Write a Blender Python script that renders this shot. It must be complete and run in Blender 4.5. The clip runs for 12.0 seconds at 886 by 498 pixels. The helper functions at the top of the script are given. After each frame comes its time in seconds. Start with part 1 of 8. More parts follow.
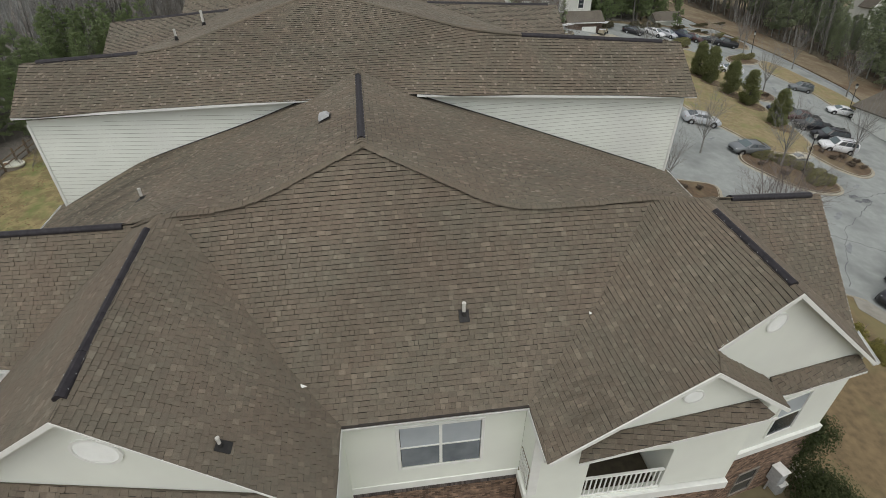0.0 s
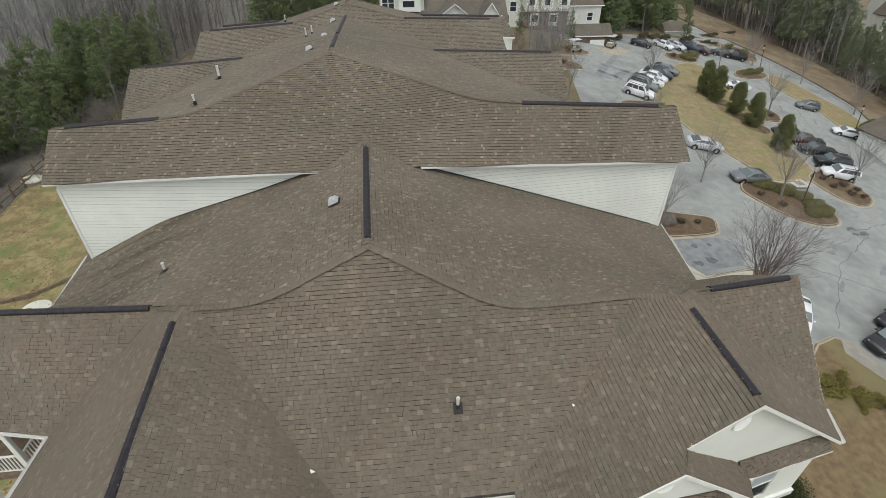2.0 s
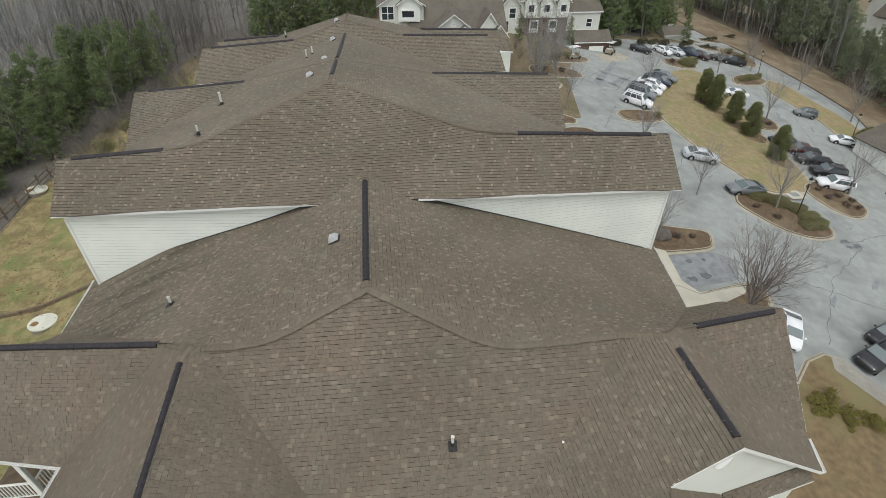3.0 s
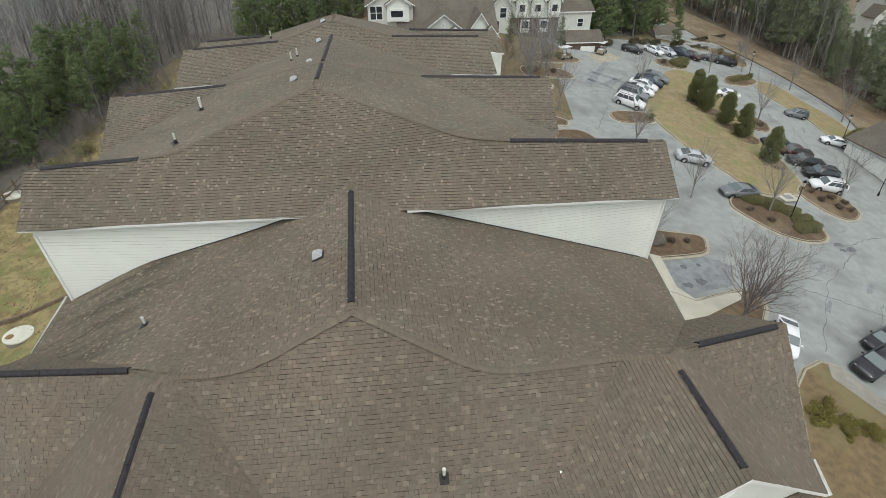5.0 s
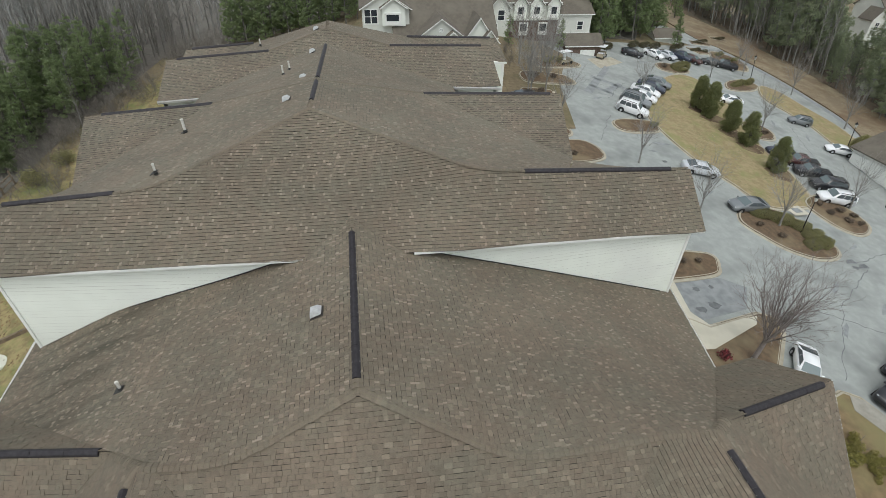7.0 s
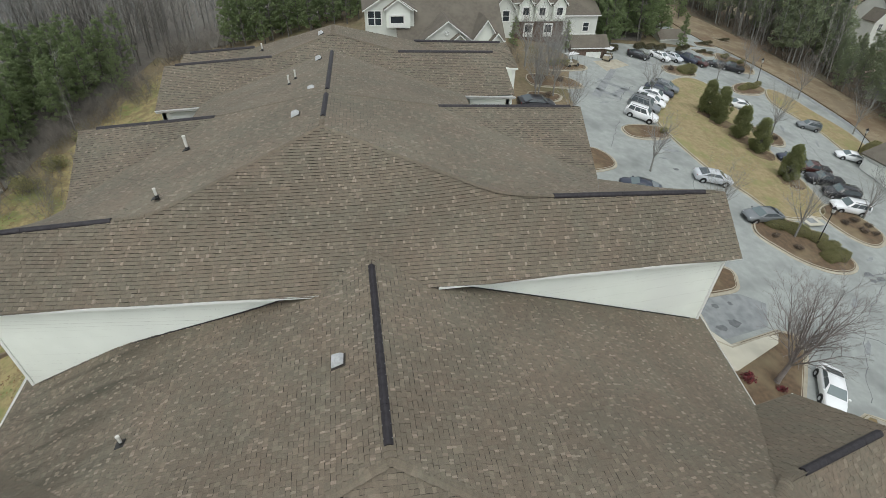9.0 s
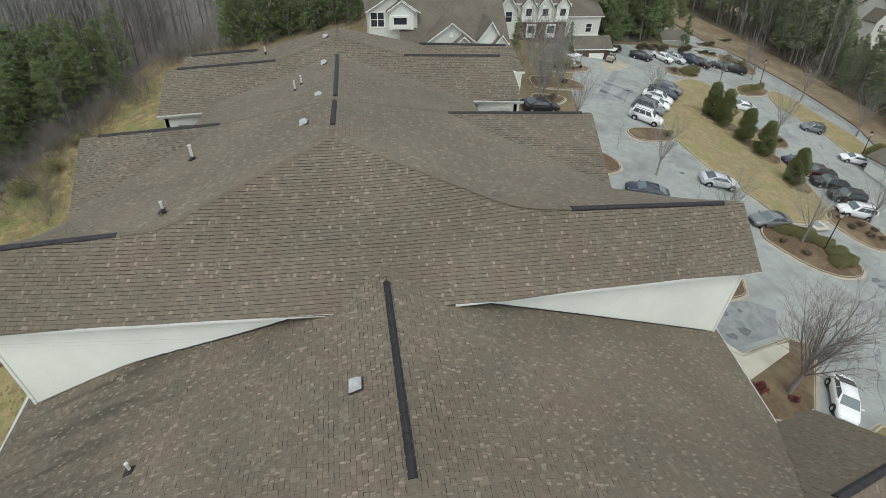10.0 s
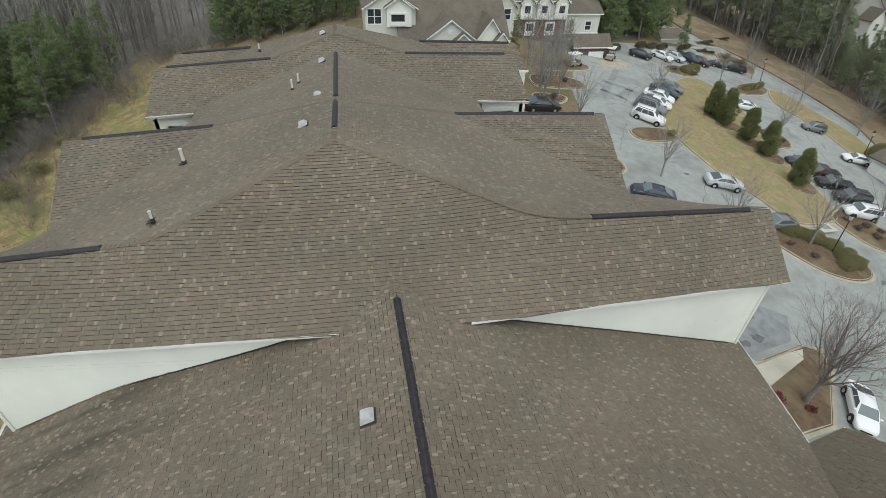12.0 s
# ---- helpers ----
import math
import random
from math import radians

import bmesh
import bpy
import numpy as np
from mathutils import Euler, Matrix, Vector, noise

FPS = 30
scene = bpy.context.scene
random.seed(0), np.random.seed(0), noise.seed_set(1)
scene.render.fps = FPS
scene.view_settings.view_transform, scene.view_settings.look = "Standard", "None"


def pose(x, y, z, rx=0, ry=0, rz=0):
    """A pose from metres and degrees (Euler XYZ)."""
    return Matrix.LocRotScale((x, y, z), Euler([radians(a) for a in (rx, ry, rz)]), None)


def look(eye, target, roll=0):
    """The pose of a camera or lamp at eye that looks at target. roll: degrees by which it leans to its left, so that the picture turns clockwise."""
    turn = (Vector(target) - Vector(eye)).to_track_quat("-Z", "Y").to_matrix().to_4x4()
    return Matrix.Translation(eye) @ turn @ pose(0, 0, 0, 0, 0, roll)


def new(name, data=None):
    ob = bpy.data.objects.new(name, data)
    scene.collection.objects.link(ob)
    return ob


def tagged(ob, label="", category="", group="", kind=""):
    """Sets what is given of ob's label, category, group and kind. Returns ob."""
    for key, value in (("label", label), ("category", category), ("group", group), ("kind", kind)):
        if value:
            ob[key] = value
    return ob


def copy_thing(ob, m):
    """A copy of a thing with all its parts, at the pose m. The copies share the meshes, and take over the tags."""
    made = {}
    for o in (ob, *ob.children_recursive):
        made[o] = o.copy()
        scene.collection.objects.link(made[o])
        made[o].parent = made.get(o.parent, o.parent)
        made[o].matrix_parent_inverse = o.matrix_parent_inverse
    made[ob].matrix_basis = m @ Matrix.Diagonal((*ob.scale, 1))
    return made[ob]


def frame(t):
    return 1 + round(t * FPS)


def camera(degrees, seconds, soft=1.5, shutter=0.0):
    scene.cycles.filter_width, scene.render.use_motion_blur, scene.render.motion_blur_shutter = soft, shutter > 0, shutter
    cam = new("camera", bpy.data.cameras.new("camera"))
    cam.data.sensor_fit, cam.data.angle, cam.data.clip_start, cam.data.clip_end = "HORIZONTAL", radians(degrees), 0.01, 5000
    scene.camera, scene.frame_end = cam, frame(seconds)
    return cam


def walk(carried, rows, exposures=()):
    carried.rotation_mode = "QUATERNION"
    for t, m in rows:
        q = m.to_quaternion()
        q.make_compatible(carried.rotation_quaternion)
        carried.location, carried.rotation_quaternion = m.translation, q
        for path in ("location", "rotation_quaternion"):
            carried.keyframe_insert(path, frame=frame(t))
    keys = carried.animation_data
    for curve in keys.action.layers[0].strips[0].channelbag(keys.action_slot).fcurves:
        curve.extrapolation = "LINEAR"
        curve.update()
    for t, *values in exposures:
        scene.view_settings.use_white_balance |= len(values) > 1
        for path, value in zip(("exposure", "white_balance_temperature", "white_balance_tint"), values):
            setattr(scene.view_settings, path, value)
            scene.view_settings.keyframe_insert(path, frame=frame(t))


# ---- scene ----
cam = camera(85.0, 12.0, soft=0.85)
# seconds, x, y, z, yaw, pitch, roll
ROWS = [
    (0, 0.010, 0.004, 21.012, -7.546, -33.655, 0.168),
    (0.5, 0.120, 0.172, 21.689, -6.847, -33.933, -0.043),
    (1, 0.171, 0.376, 22.668, -6.566, -34.303, -0.192),
    (1.5, 0.268, 0.621, 23.775, -6.600, -34.688, -0.256),
    (2, 0.401, 0.862, 24.902, -6.599, -35.118, -0.277),
    (2.5, 0.525, 1.077, 25.938, -6.628, -35.466, -0.262),
    (3, 0.626, 1.287, 26.747, -6.510, -35.724, -0.250),
    (5, 0.841, 2.526, 26.745, -7.713, -35.899, -0.595),
    (5.5, 0.828, 3.300, 26.831, -7.876, -36.061, -0.784),
    (6, 0.788, 4.096, 26.951, -8.306, -36.123, -0.923),
    (6.5, 0.611, 4.916, 27.065, -8.772, -36.228, -1.023),
    (7, 0.391, 5.680, 27.202, -9.002, -36.360, -1.212),
    (7.5, 0.232, 6.347, 27.313, -9.154, -36.512, -1.348),
    (9.5, -0.928, 8.495, 27.622, -10.051, -36.907, -1.878),
    (10, -1.237, 8.984, 27.723, -10.254, -37.023, -2.000),
    (10.5, -1.466, 9.447, 27.716, -10.418, -37.141, -2.184),
    (11, -1.592, 9.818, 27.567, -10.538, -37.148, -2.264),
    (11.5, -1.703, 10.185, 27.432, -10.847, -37.205, -2.335),
    (12, -1.775, 10.568, 27.257, -11.323, -37.158, -2.411),
]
walk(cam, [(t, pose(x, y, z, 0, 0, yaw) @ pose(0, 0, 0, 90 + pitch, 0, 0) @ pose(0, 0, 0, 0, 0, -roll)) for t, x, y, z, yaw, pitch, roll in ROWS],
     exposures=[(0.0, -0.36, 6600, 8), (1.0, -0.20, 6570, 8), (2.0, -0.08, 6530, 7.8), (3.0, -0.03, 6490, 7.2), (5.0, 0.0, 6460, 6), (7.0, 0.0, 6390, 5.5), (12.0, 0.0, 6390, 4.5)])

# ---------------------------------------------------------------- light
SUN_EL, SUN_AZ = 66.0, 188.0
world = bpy.data.worlds.new("overcast_sky")
scene.world = world
world.use_nodes = True
wn = world.node_tree
wn.nodes.clear()
w_out = wn.nodes.new("ShaderNodeOutputWorld")
w_bg = wn.nodes.new("ShaderNodeBackground")
w_sky = wn.nodes.new("ShaderNodeTexSky")
w_hsv = wn.nodes.new("ShaderNodeHueSaturation")
w_sky.sky_type = "NISHITA"
w_sky.sun_disc = False
w_sky.sun_elevation = radians(SUN_EL)
w_sky.sun_rotation = radians(SUN_AZ)
w_sky.dust_density = 3.0
w_sky.air_density = 1.0
w_hsv.inputs["Saturation"].default_value = 0.22
w_bg.inputs["Strength"].default_value = 0.205
wn.links.new(w_sky.outputs[0], w_hsv.inputs["Color"])
wn.links.new(w_hsv.outputs[0], w_bg.inputs["Color"])
wn.links.new(w_bg.outputs[0], w_out.inputs["Surface"])
sun = new("sun", bpy.data.lights.new("sun", "SUN"))
sun.data.energy = 0.32
sun.data.angle = radians(70)
sun.data.color = (1.0, 0.97, 0.92)
sun.matrix_world = look((0, 0, 60), (math.sin(radians(SUN_AZ)) * -40, math.cos(radians(SUN_AZ)) * -40, 60 - 40 * math.tan(radians(SUN_EL))))
scene.view_settings.exposure = 0.0


# ---------------------------------------------------------------- materials
def material(name, color, rough=0.8, metal=0.0, color2=None, scale=3.0, detail=6.0, bump=0.0, bump_scale=40.0,
             island=0.0, obj_random=0.0, color3=None, scale3=0.3, spec=0.4, contrast=(0.35, 0.65), coat=0.0, grit=0.5):
    """Two scales of variation between colours, per-piece variation and a fine bump."""
    m = bpy.data.materials.new(name)
    m.use_nodes = True
    nt = m.node_tree
    b = nt.nodes["Principled BSDF"]
    b.inputs["Roughness"].default_value = rough
    b.inputs["Metallic"].default_value = metal
    b.inputs["Specular IOR Level"].default_value = spec
    b.inputs["Coat Weight"].default_value = coat
    geo = nt.nodes.new("ShaderNodeNewGeometry")

    def field(sc, det, lo, hi):
        n = nt.nodes.new("ShaderNodeTexNoise")
        n.inputs["Scale"].default_value = sc
        n.inputs["Detail"].default_value = det
        n.inputs["Roughness"].default_value = grit
        nt.links.new(geo.outputs["Position"], n.inputs["Vector"])
        r = nt.nodes.new("ShaderNodeMapRange")
        r.inputs["From Min"].default_value, r.inputs["From Max"].default_value = lo, hi
        nt.links.new(n.outputs["Fac"], r.inputs["Value"])
        return r.outputs["Result"]

    def mix(fac, a, c):
        n = nt.nodes.new("ShaderNodeMix")
        n.data_type = "RGBA"
        for sock, v in ((n.inputs["Factor"], fac), (n.inputs["A"], a), (n.inputs["B"], c)):
            if isinstance(v, (tuple, list)):
                sock.default_value = (*v[:3], 1)
            elif isinstance(v, float):
                sock.default_value = v
            else:
                nt.links.new(v, sock)
        return n.outputs["Result"]

    col = tuple(color)
    if color2:
        col = mix(field(scale, detail, *contrast), col, tuple(color2))
    if color3:
        col = mix(field(scale3, 3.0, 0.48, 0.68), col, tuple(color3))
    src = None
    if island:
        src, amount = geo.outputs["Random Per Island"], island
    elif obj_random:
        info = nt.nodes.new("ShaderNodeObjectInfo")
        src, amount = info.outputs["Random"], obj_random
    if src is not None:
        r = nt.nodes.new("ShaderNodeMapRange")
        r.inputs["To Min"].default_value, r.inputs["To Max"].default_value = 1 - amount, 1 + amount
        nt.links.new(src, r.inputs["Value"])
        h = nt.nodes.new("ShaderNodeHueSaturation")
        nt.links.new(r.outputs["Result"], h.inputs["Value"])
        if isinstance(col, tuple):
            h.inputs["Color"].default_value = (*col, 1)
        else:
            nt.links.new(col, h.inputs["Color"])
        col = h.outputs["Color"]
    if isinstance(col, tuple):
        b.inputs["Base Color"].default_value = (*col, 1)
    else:
        nt.links.new(col, b.inputs["Base Color"])
    if bump:
        n = nt.nodes.new("ShaderNodeTexNoise")
        n.inputs["Scale"].default_value = bump_scale
        n.inputs["Detail"].default_value = 4
        nt.links.new(geo.outputs["Position"], n.inputs["Vector"])
        bp = nt.nodes.new("ShaderNodeBump")
        bp.inputs["Strength"].default_value = bump
        bp.inputs["Distance"].default_value = 0.02
        nt.links.new(n.outputs["Fac"], bp.inputs["Height"])
        nt.links.new(bp.outputs["Normal"], b.inputs["Normal"])
    return m


def shingle_material(name, per_piece, pale=0.90, stain=None, soft=1.0, tone=1.0, cast=(1.010, 0.988, 1.005)):
    """Asphalt tabs: most brown-grey, some pale tan, a few dark, with granules and soft weather stains."""
    m = bpy.data.materials.new(name)
    m.use_nodes = True
    nt = m.node_tree
    b = nt.nodes["Principled BSDF"]
    b.inputs["Roughness"].default_value = 0.93
    b.inputs["Specular IOR Level"].default_value = 0.25
    geo = nt.nodes.new("ShaderNodeNewGeometry")
    if per_piece:
        info = nt.nodes.new("ShaderNodeObjectInfo")
        rnd = info.outputs["Random"]
    else:
        rnd = geo.outputs["Random Per Island"]
    ramp = nt.nodes.new("ShaderNodeValToRGB")
    e = ramp.color_ramp.elements
    e[0].position, e[0].color = 0.0, (0.131, 0.115, 0.086, 1)
    e[1].position, e[1].color = 1.0, (0.227, 0.199, 0.149, 1)
    for p, c in ((0.20, (0.147, 0.128, 0.096, 1)), (0.50, (0.158, 0.136, 0.102, 1)), (0.80, (0.160, 0.141, 0.105, 1)), (pale, (0.171, 0.150, 0.112, 1)), (pale + 0.35 * (1 - pale), (0.212, 0.187, 0.142, 1))):
        k = e.new(p)
        k.color = c
    for k in e:
        # soft pulls the palest and darkest tabs towards the usual brown, which leans to red
        k.color = [max(0.0, (u + (v - u) * soft) * w * tone) for u, v, w in zip((0.158, 0.138, 0.104), k.color[:3], cast)] + [1]
    nt.links.new(rnd, ramp.inputs["Fac"])

    def noise_mul(sc, det, lo, hi, a, c, src):
        n = nt.nodes.new("ShaderNodeTexNoise")
        n.inputs["Scale"].default_value = sc
        n.inputs["Detail"].default_value = det
        nt.links.new(geo.outputs["Position"], n.inputs["Vector"])
        r = nt.nodes.new("ShaderNodeMapRange")
        r.inputs["From Min"].default_value, r.inputs["From Max"].default_value = lo, hi
        r.inputs["To Min"].default_value, r.inputs["To Max"].default_value = a, c
        nt.links.new(n.outputs["Fac"], r.inputs["Value"])
        h = nt.nodes.new("ShaderNodeHueSaturation")
        nt.links.new(src, h.inputs["Color"])
        nt.links.new(r.outputs["Result"], h.inputs["Value"])
        return h.outputs["Color"]

    # each tab leans to red-brown or to green-grey, and whole patches of a slope do so together
    fold = nt.nodes.new("ShaderNodeMath")
    fold.operation = "MULTIPLY"
    fold.inputs[1].default_value = 61.7
    nt.links.new(rnd, fold.inputs[0])
    frac = nt.nodes.new("ShaderNodeMath")
    frac.operation = "FRACT"
    nt.links.new(fold.outputs["Value"], frac.inputs[0])
    patch = nt.nodes.new("ShaderNodeTexNoise")
    patch.inputs["Scale"].default_value = 0.55
    patch.inputs["Detail"].default_value = 3.0
    nt.links.new(geo.outputs["Position"], patch.inputs["Vector"])
    spread = nt.nodes.new("ShaderNodeMapRange")
    spread.inputs["From Min"].default_value, spread.inputs["From Max"].default_value = 0.33, 0.67
    nt.links.new(patch.outputs["Fac"], spread.inputs["Value"])
    both = nt.nodes.new("ShaderNodeMath")
    both.operation = "MULTIPLY"
    both.inputs[1].default_value = 0.35
    nt.links.new(frac.outputs["Value"], both.inputs[0])
    half = nt.nodes.new("ShaderNodeMath")
    half.operation = "MULTIPLY_ADD"
    half.inputs[1].default_value = 0.65
    nt.links.new(spread.outputs["Result"], half.inputs[0])
    nt.links.new(both.outputs["Value"], half.inputs[2])
    hue = nt.nodes.new("ShaderNodeValToRGB")
    hue.color_ramp.elements[0].position, hue.color_ramp.elements[0].color = 0.1, (0.955, 1.0, 0.995, 1)
    hue.color_ramp.elements[1].position, hue.color_ramp.elements[1].color = 0.9, (1.035, 0.985, 0.970, 1)
    nt.links.new(half.outputs["Value"], hue.inputs["Fac"])
    tint = nt.nodes.new("ShaderNodeMix")
    tint.data_type, tint.blend_type = "RGBA", "MULTIPLY"
    tint.inputs["Factor"].default_value = 1.0
    nt.links.new(ramp.outputs["Color"], tint.inputs["A"])
    nt.links.new(hue.outputs["Color"], tint.inputs["B"])
    col = noise_mul(55.0, 3.0, 0.3, 0.7, 0.82, 1.18, tint.outputs["Result"])
    col = noise_mul(7.0, 3.0, 0.3, 0.7, 0.93, 1.07, col)
    col = noise_mul(0.22, 4.0, 0.35, 0.65, 0.91, 1.09, col)
    if stain:
        # dark moss streaks that run down the slope round one spot
        mp = nt.nodes.new("ShaderNodeMapping")
        mp.inputs["Scale"].default_value = (0.22, 1.9, 0.22)
        nt.links.new(geo.outputs["Position"], mp.inputs["Vector"])
        sn = nt.nodes.new("ShaderNodeTexNoise")
        sn.inputs["Scale"].default_value = 1.0
        sn.inputs["Detail"].default_value = 5.0
        nt.links.new(mp.outputs["Vector"], sn.inputs["Vector"])
        sr = nt.nodes.new("ShaderNodeMapRange")
        sr.inputs["From Min"].default_value, sr.inputs["From Max"].default_value = 0.45, 0.62
        nt.links.new(sn.outputs["Fac"], sr.inputs["Value"])
        ds = nt.nodes.new("ShaderNodeVectorMath")
        ds.operation = "DISTANCE"
        ds.inputs[1].default_value = stain[0]
        nt.links.new(geo.outputs["Position"], ds.inputs[0])
        dr = nt.nodes.new("ShaderNodeMapRange")
        dr.inputs["From Min"].default_value, dr.inputs["From Max"].default_value = stain[1] * 0.4, stain[1]
        dr.inputs["To Min"].default_value, dr.inputs["To Max"].default_value = 0.62, 0.0
        nt.links.new(ds.outputs["Value"], dr.inputs["Value"])
        mu = nt.nodes.new("ShaderNodeMath")
        mu.operation = "MULTIPLY"
        nt.links.new(sr.outputs["Result"], mu.inputs[0])
        nt.links.new(dr.outputs["Result"], mu.inputs[1])
        mx = nt.nodes.new("ShaderNodeMix")
        mx.data_type = "RGBA"
        nt.links.new(mu.outputs["Value"], mx.inputs["Factor"])
        nt.links.new(col, mx.inputs["A"])
        mx.inputs["B"].default_value = (0.045, 0.048, 0.036, 1)
        col = mx.outputs["Result"]
    nt.links.new(col, b.inputs["Base Color"])
    n = nt.nodes.new("ShaderNodeTexNoise")
    n.inputs["Scale"].default_value = 160.0
    nt.links.new(geo.outputs["Position"], n.inputs["Vector"])
    bp = nt.nodes.new("ShaderNodeBump")
    bp.inputs["Strength"].default_value = 0.35
    bp.inputs["Distance"].default_value = 0.006
    nt.links.new(n.outputs["Fac"], bp.inputs["Height"])
    nt.links.new(bp.outputs["Normal"], b.inputs["Normal"])
    return m


M = {}
M["shingle"] = shingle_material("asphalt_shingle", False, 0.92, None, 0.45)
M["shingle_pale"] = shingle_material("pale_shingle_tab", False, 0.50, None, 0.85, 1.27, (1.015, 0.975, 1.03))
# same shingle, paler and bluer: distance haze and brighter light put into the colour
M["shingle_far"] = shingle_material("hazed_shingle", False, 0.88, None, 0.55, 1.07, (0.990, 0.992, 1.030))
M["shingle_piece"] = shingle_material("asphalt_shingle_piece", True, 0.90, None, 0.62)
M["shingle_stained"] = shingle_material("asphalt_shingle_stained", False, 0.85, ((-13.0, 21.6, 10.4), 6.2), 0.45)
M["shingle_scuffed"] = shingle_material("asphalt_shingle_scuffed", False, 0.90, ((5.1, 8.9, 9.65), 1.2), 0.62)
M["shingle_plain"] = shingle_material("asphalt_shingle_plain", False, 0.90, None, 0.62, 1.01, (1.014, 0.984, 1.01))
M["underlay"] = material("roof_underlay", (0.040, 0.035, 0.030), 0.95, color2=(0.056, 0.049, 0.042), scale=2.0)
M["siding"] = material("cream_siding", (0.832, 0.862, 0.785), 0.55, color2=(0.802, 0.832, 0.755), scale=1.2, color3=(0.77, 0.79, 0.73), scale3=0.25, bump=0.05)
M["trim"] = material("white_trim", (0.83, 0.84, 0.80), 0.5, color2=(0.77, 0.78, 0.74), scale=2.5)
M["gutter"] = material("white_metal_gutter", (0.78, 0.78, 0.76), 0.35, color2=(0.68, 0.68, 0.65), scale=4.0)
M["vent_plastic"] = material("dark_ridge_vent", (0.016, 0.014, 0.017), 0.6, color2=(0.032, 0.028, 0.032), scale=6.0, bump=0.2, bump_scale=25)
M["galvanised"] = material("galvanised_steel", (0.50, 0.51, 0.51), 0.6, metal=0.15, color2=(0.40, 0.41, 0.41), scale=9.0)
M["rubber"] = material("black_rubber", (0.02, 0.02, 0.02), 0.7, color2=(0.035, 0.033, 0.03), scale=9)
M["pvc"] = material("grey_white_pipe", (0.66, 0.65, 0.60), 0.5, color2=(0.55, 0.54, 0.49), scale=12)
M["brick"] = material("red_brown_brick", (0.245, 0.165, 0.112), 0.9, color2=(0.145, 0.098, 0.072), scale=6, bump=0.3, bump_scale=90, island=0.6)
M["mortar"] = material("mortar", (0.27, 0.24, 0.20), 0.95, color2=(0.22, 0.19, 0.16), scale=8)
M["dark_glass"] = material("dark_window_glass", (0.030, 0.036, 0.042), 0.2, spec=0.4, color2=(0.05, 0.058, 0.065), scale=0.9)
# cream siding of the distant houses, dulled in colour for the haze
M["siding_far"] = material("hazed_cream_siding", (0.70, 0.715, 0.655), 0.6, color2=(0.64, 0.655, 0.60), scale=1.0, color3=(0.60, 0.61, 0.56), scale3=0.2, bump=0.05)
M["twig"] = material("grey_brown_twigs", (0.215, 0.195, 0.170), 0.95, color2=(0.155, 0.140, 0.122), scale=1.5, island=0.3)
M["glass"] = material("window_glass", (0.23, 0.26, 0.285), 0.2, spec=0.5, color2=(0.13, 0.15, 0.17), scale=0.8)
M["blind"] = material("white_window_blind", (0.44, 0.48, 0.51), 0.4, color2=(0.38, 0.42, 0.45), scale=1.0)
M["asphalt"] = material("worn_asphalt", (0.335, 0.352, 0.335), 0.9, color2=(0.268, 0.284, 0.272), scale=1.0, detail=12, color3=(0.215, 0.228, 0.218), scale3=0.22, bump=0.15, bump_scale=50, grit=0.66)
M["asphalt_dark"] = material("dark_patched_asphalt", (0.20, 0.212, 0.216), 0.9, color2=(0.27, 0.283, 0.285), scale=1.6, bump=0.15, bump_scale=50)
M["tar"] = material("crack_sealer", (0.11, 0.115, 0.12), 0.8, color2=(0.16, 0.165, 0.17), scale=3.0)
M["kerb"] = material("concrete_kerb", (0.42, 0.385, 0.305), 0.9, color2=(0.33, 0.30, 0.235), scale=1.5, bump=0.1, bump_scale=60)
M["walk"] = material("grey_worn_walk", (0.335, 0.318, 0.275), 0.9, color2=(0.250, 0.235, 0.200), scale=1.2, detail=10, bump=0.15, bump_scale=50, grit=0.68)
M["concrete"] = material("pale_concrete", (0.54, 0.51, 0.42), 0.9, color2=(0.46, 0.435, 0.355), scale=0.7, bump=0.1, bump_scale=60)
M["dormant"] = material("dormant_grass", (0.325, 0.262, 0.150), 1.0, color2=(0.245, 0.195, 0.105), scale=1.1, detail=12, color3=(0.225, 0.220, 0.095), scale3=0.30, bump=0.6, bump_scale=9, grit=0.75, contrast=(0.42, 0.58))
M["mulch"] = material("pine_straw_mulch", (0.150, 0.102, 0.062), 1.0, color2=(0.098, 0.070, 0.045), scale=2.5, color3=(0.21, 0.165, 0.10), scale3=0.3, bump=0.7, bump_scale=14)
M["ground"] = material("winter_ground", (0.150, 0.118, 0.074), 1.0, color2=(0.225, 0.178, 0.110), scale=2.2, detail=9, color3=(0.125, 0.112, 0.058), scale3=0.22, bump=0.6, bump_scale=7)
M["bark"] = material("grey_bark", (0.180, 0.168, 0.150), 0.95, color2=(0.13, 0.122, 0.108), scale=3, bump=0.5, bump_scale=20)
M["bark_pale"] = material("pale_bark", (0.290, 0.280, 0.262), 0.95, color2=(0.215, 0.205, 0.190), scale=3, bump=0.4, bump_scale=20)
M["shrub_brown"] = material("bare_shrub_twigs", (0.15, 0.115, 0.085), 0.95, color2=(0.10, 0.08, 0.06), scale=1.0, island=0.4)
M["shrub_red"] = material("red_shrub_leaves", (0.16, 0.025, 0.030), 0.8, color2=(0.10, 0.03, 0.03), scale=2.0, island=0.4)
M["stone"] = material("grey_boulder", (0.16, 0.14, 0.12), 0.95, color2=(0.10, 0.09, 0.08), scale=2.0, bump=0.6, bump_scale=8)
M["lamp_metal"] = material("black_lamp_metal", (0.015, 0.015, 0.016), 0.45, metal=0.3)
M["lamp_glass"] = material("frosted_lamp_glass", (0.55, 0.55, 0.52), 0.3)
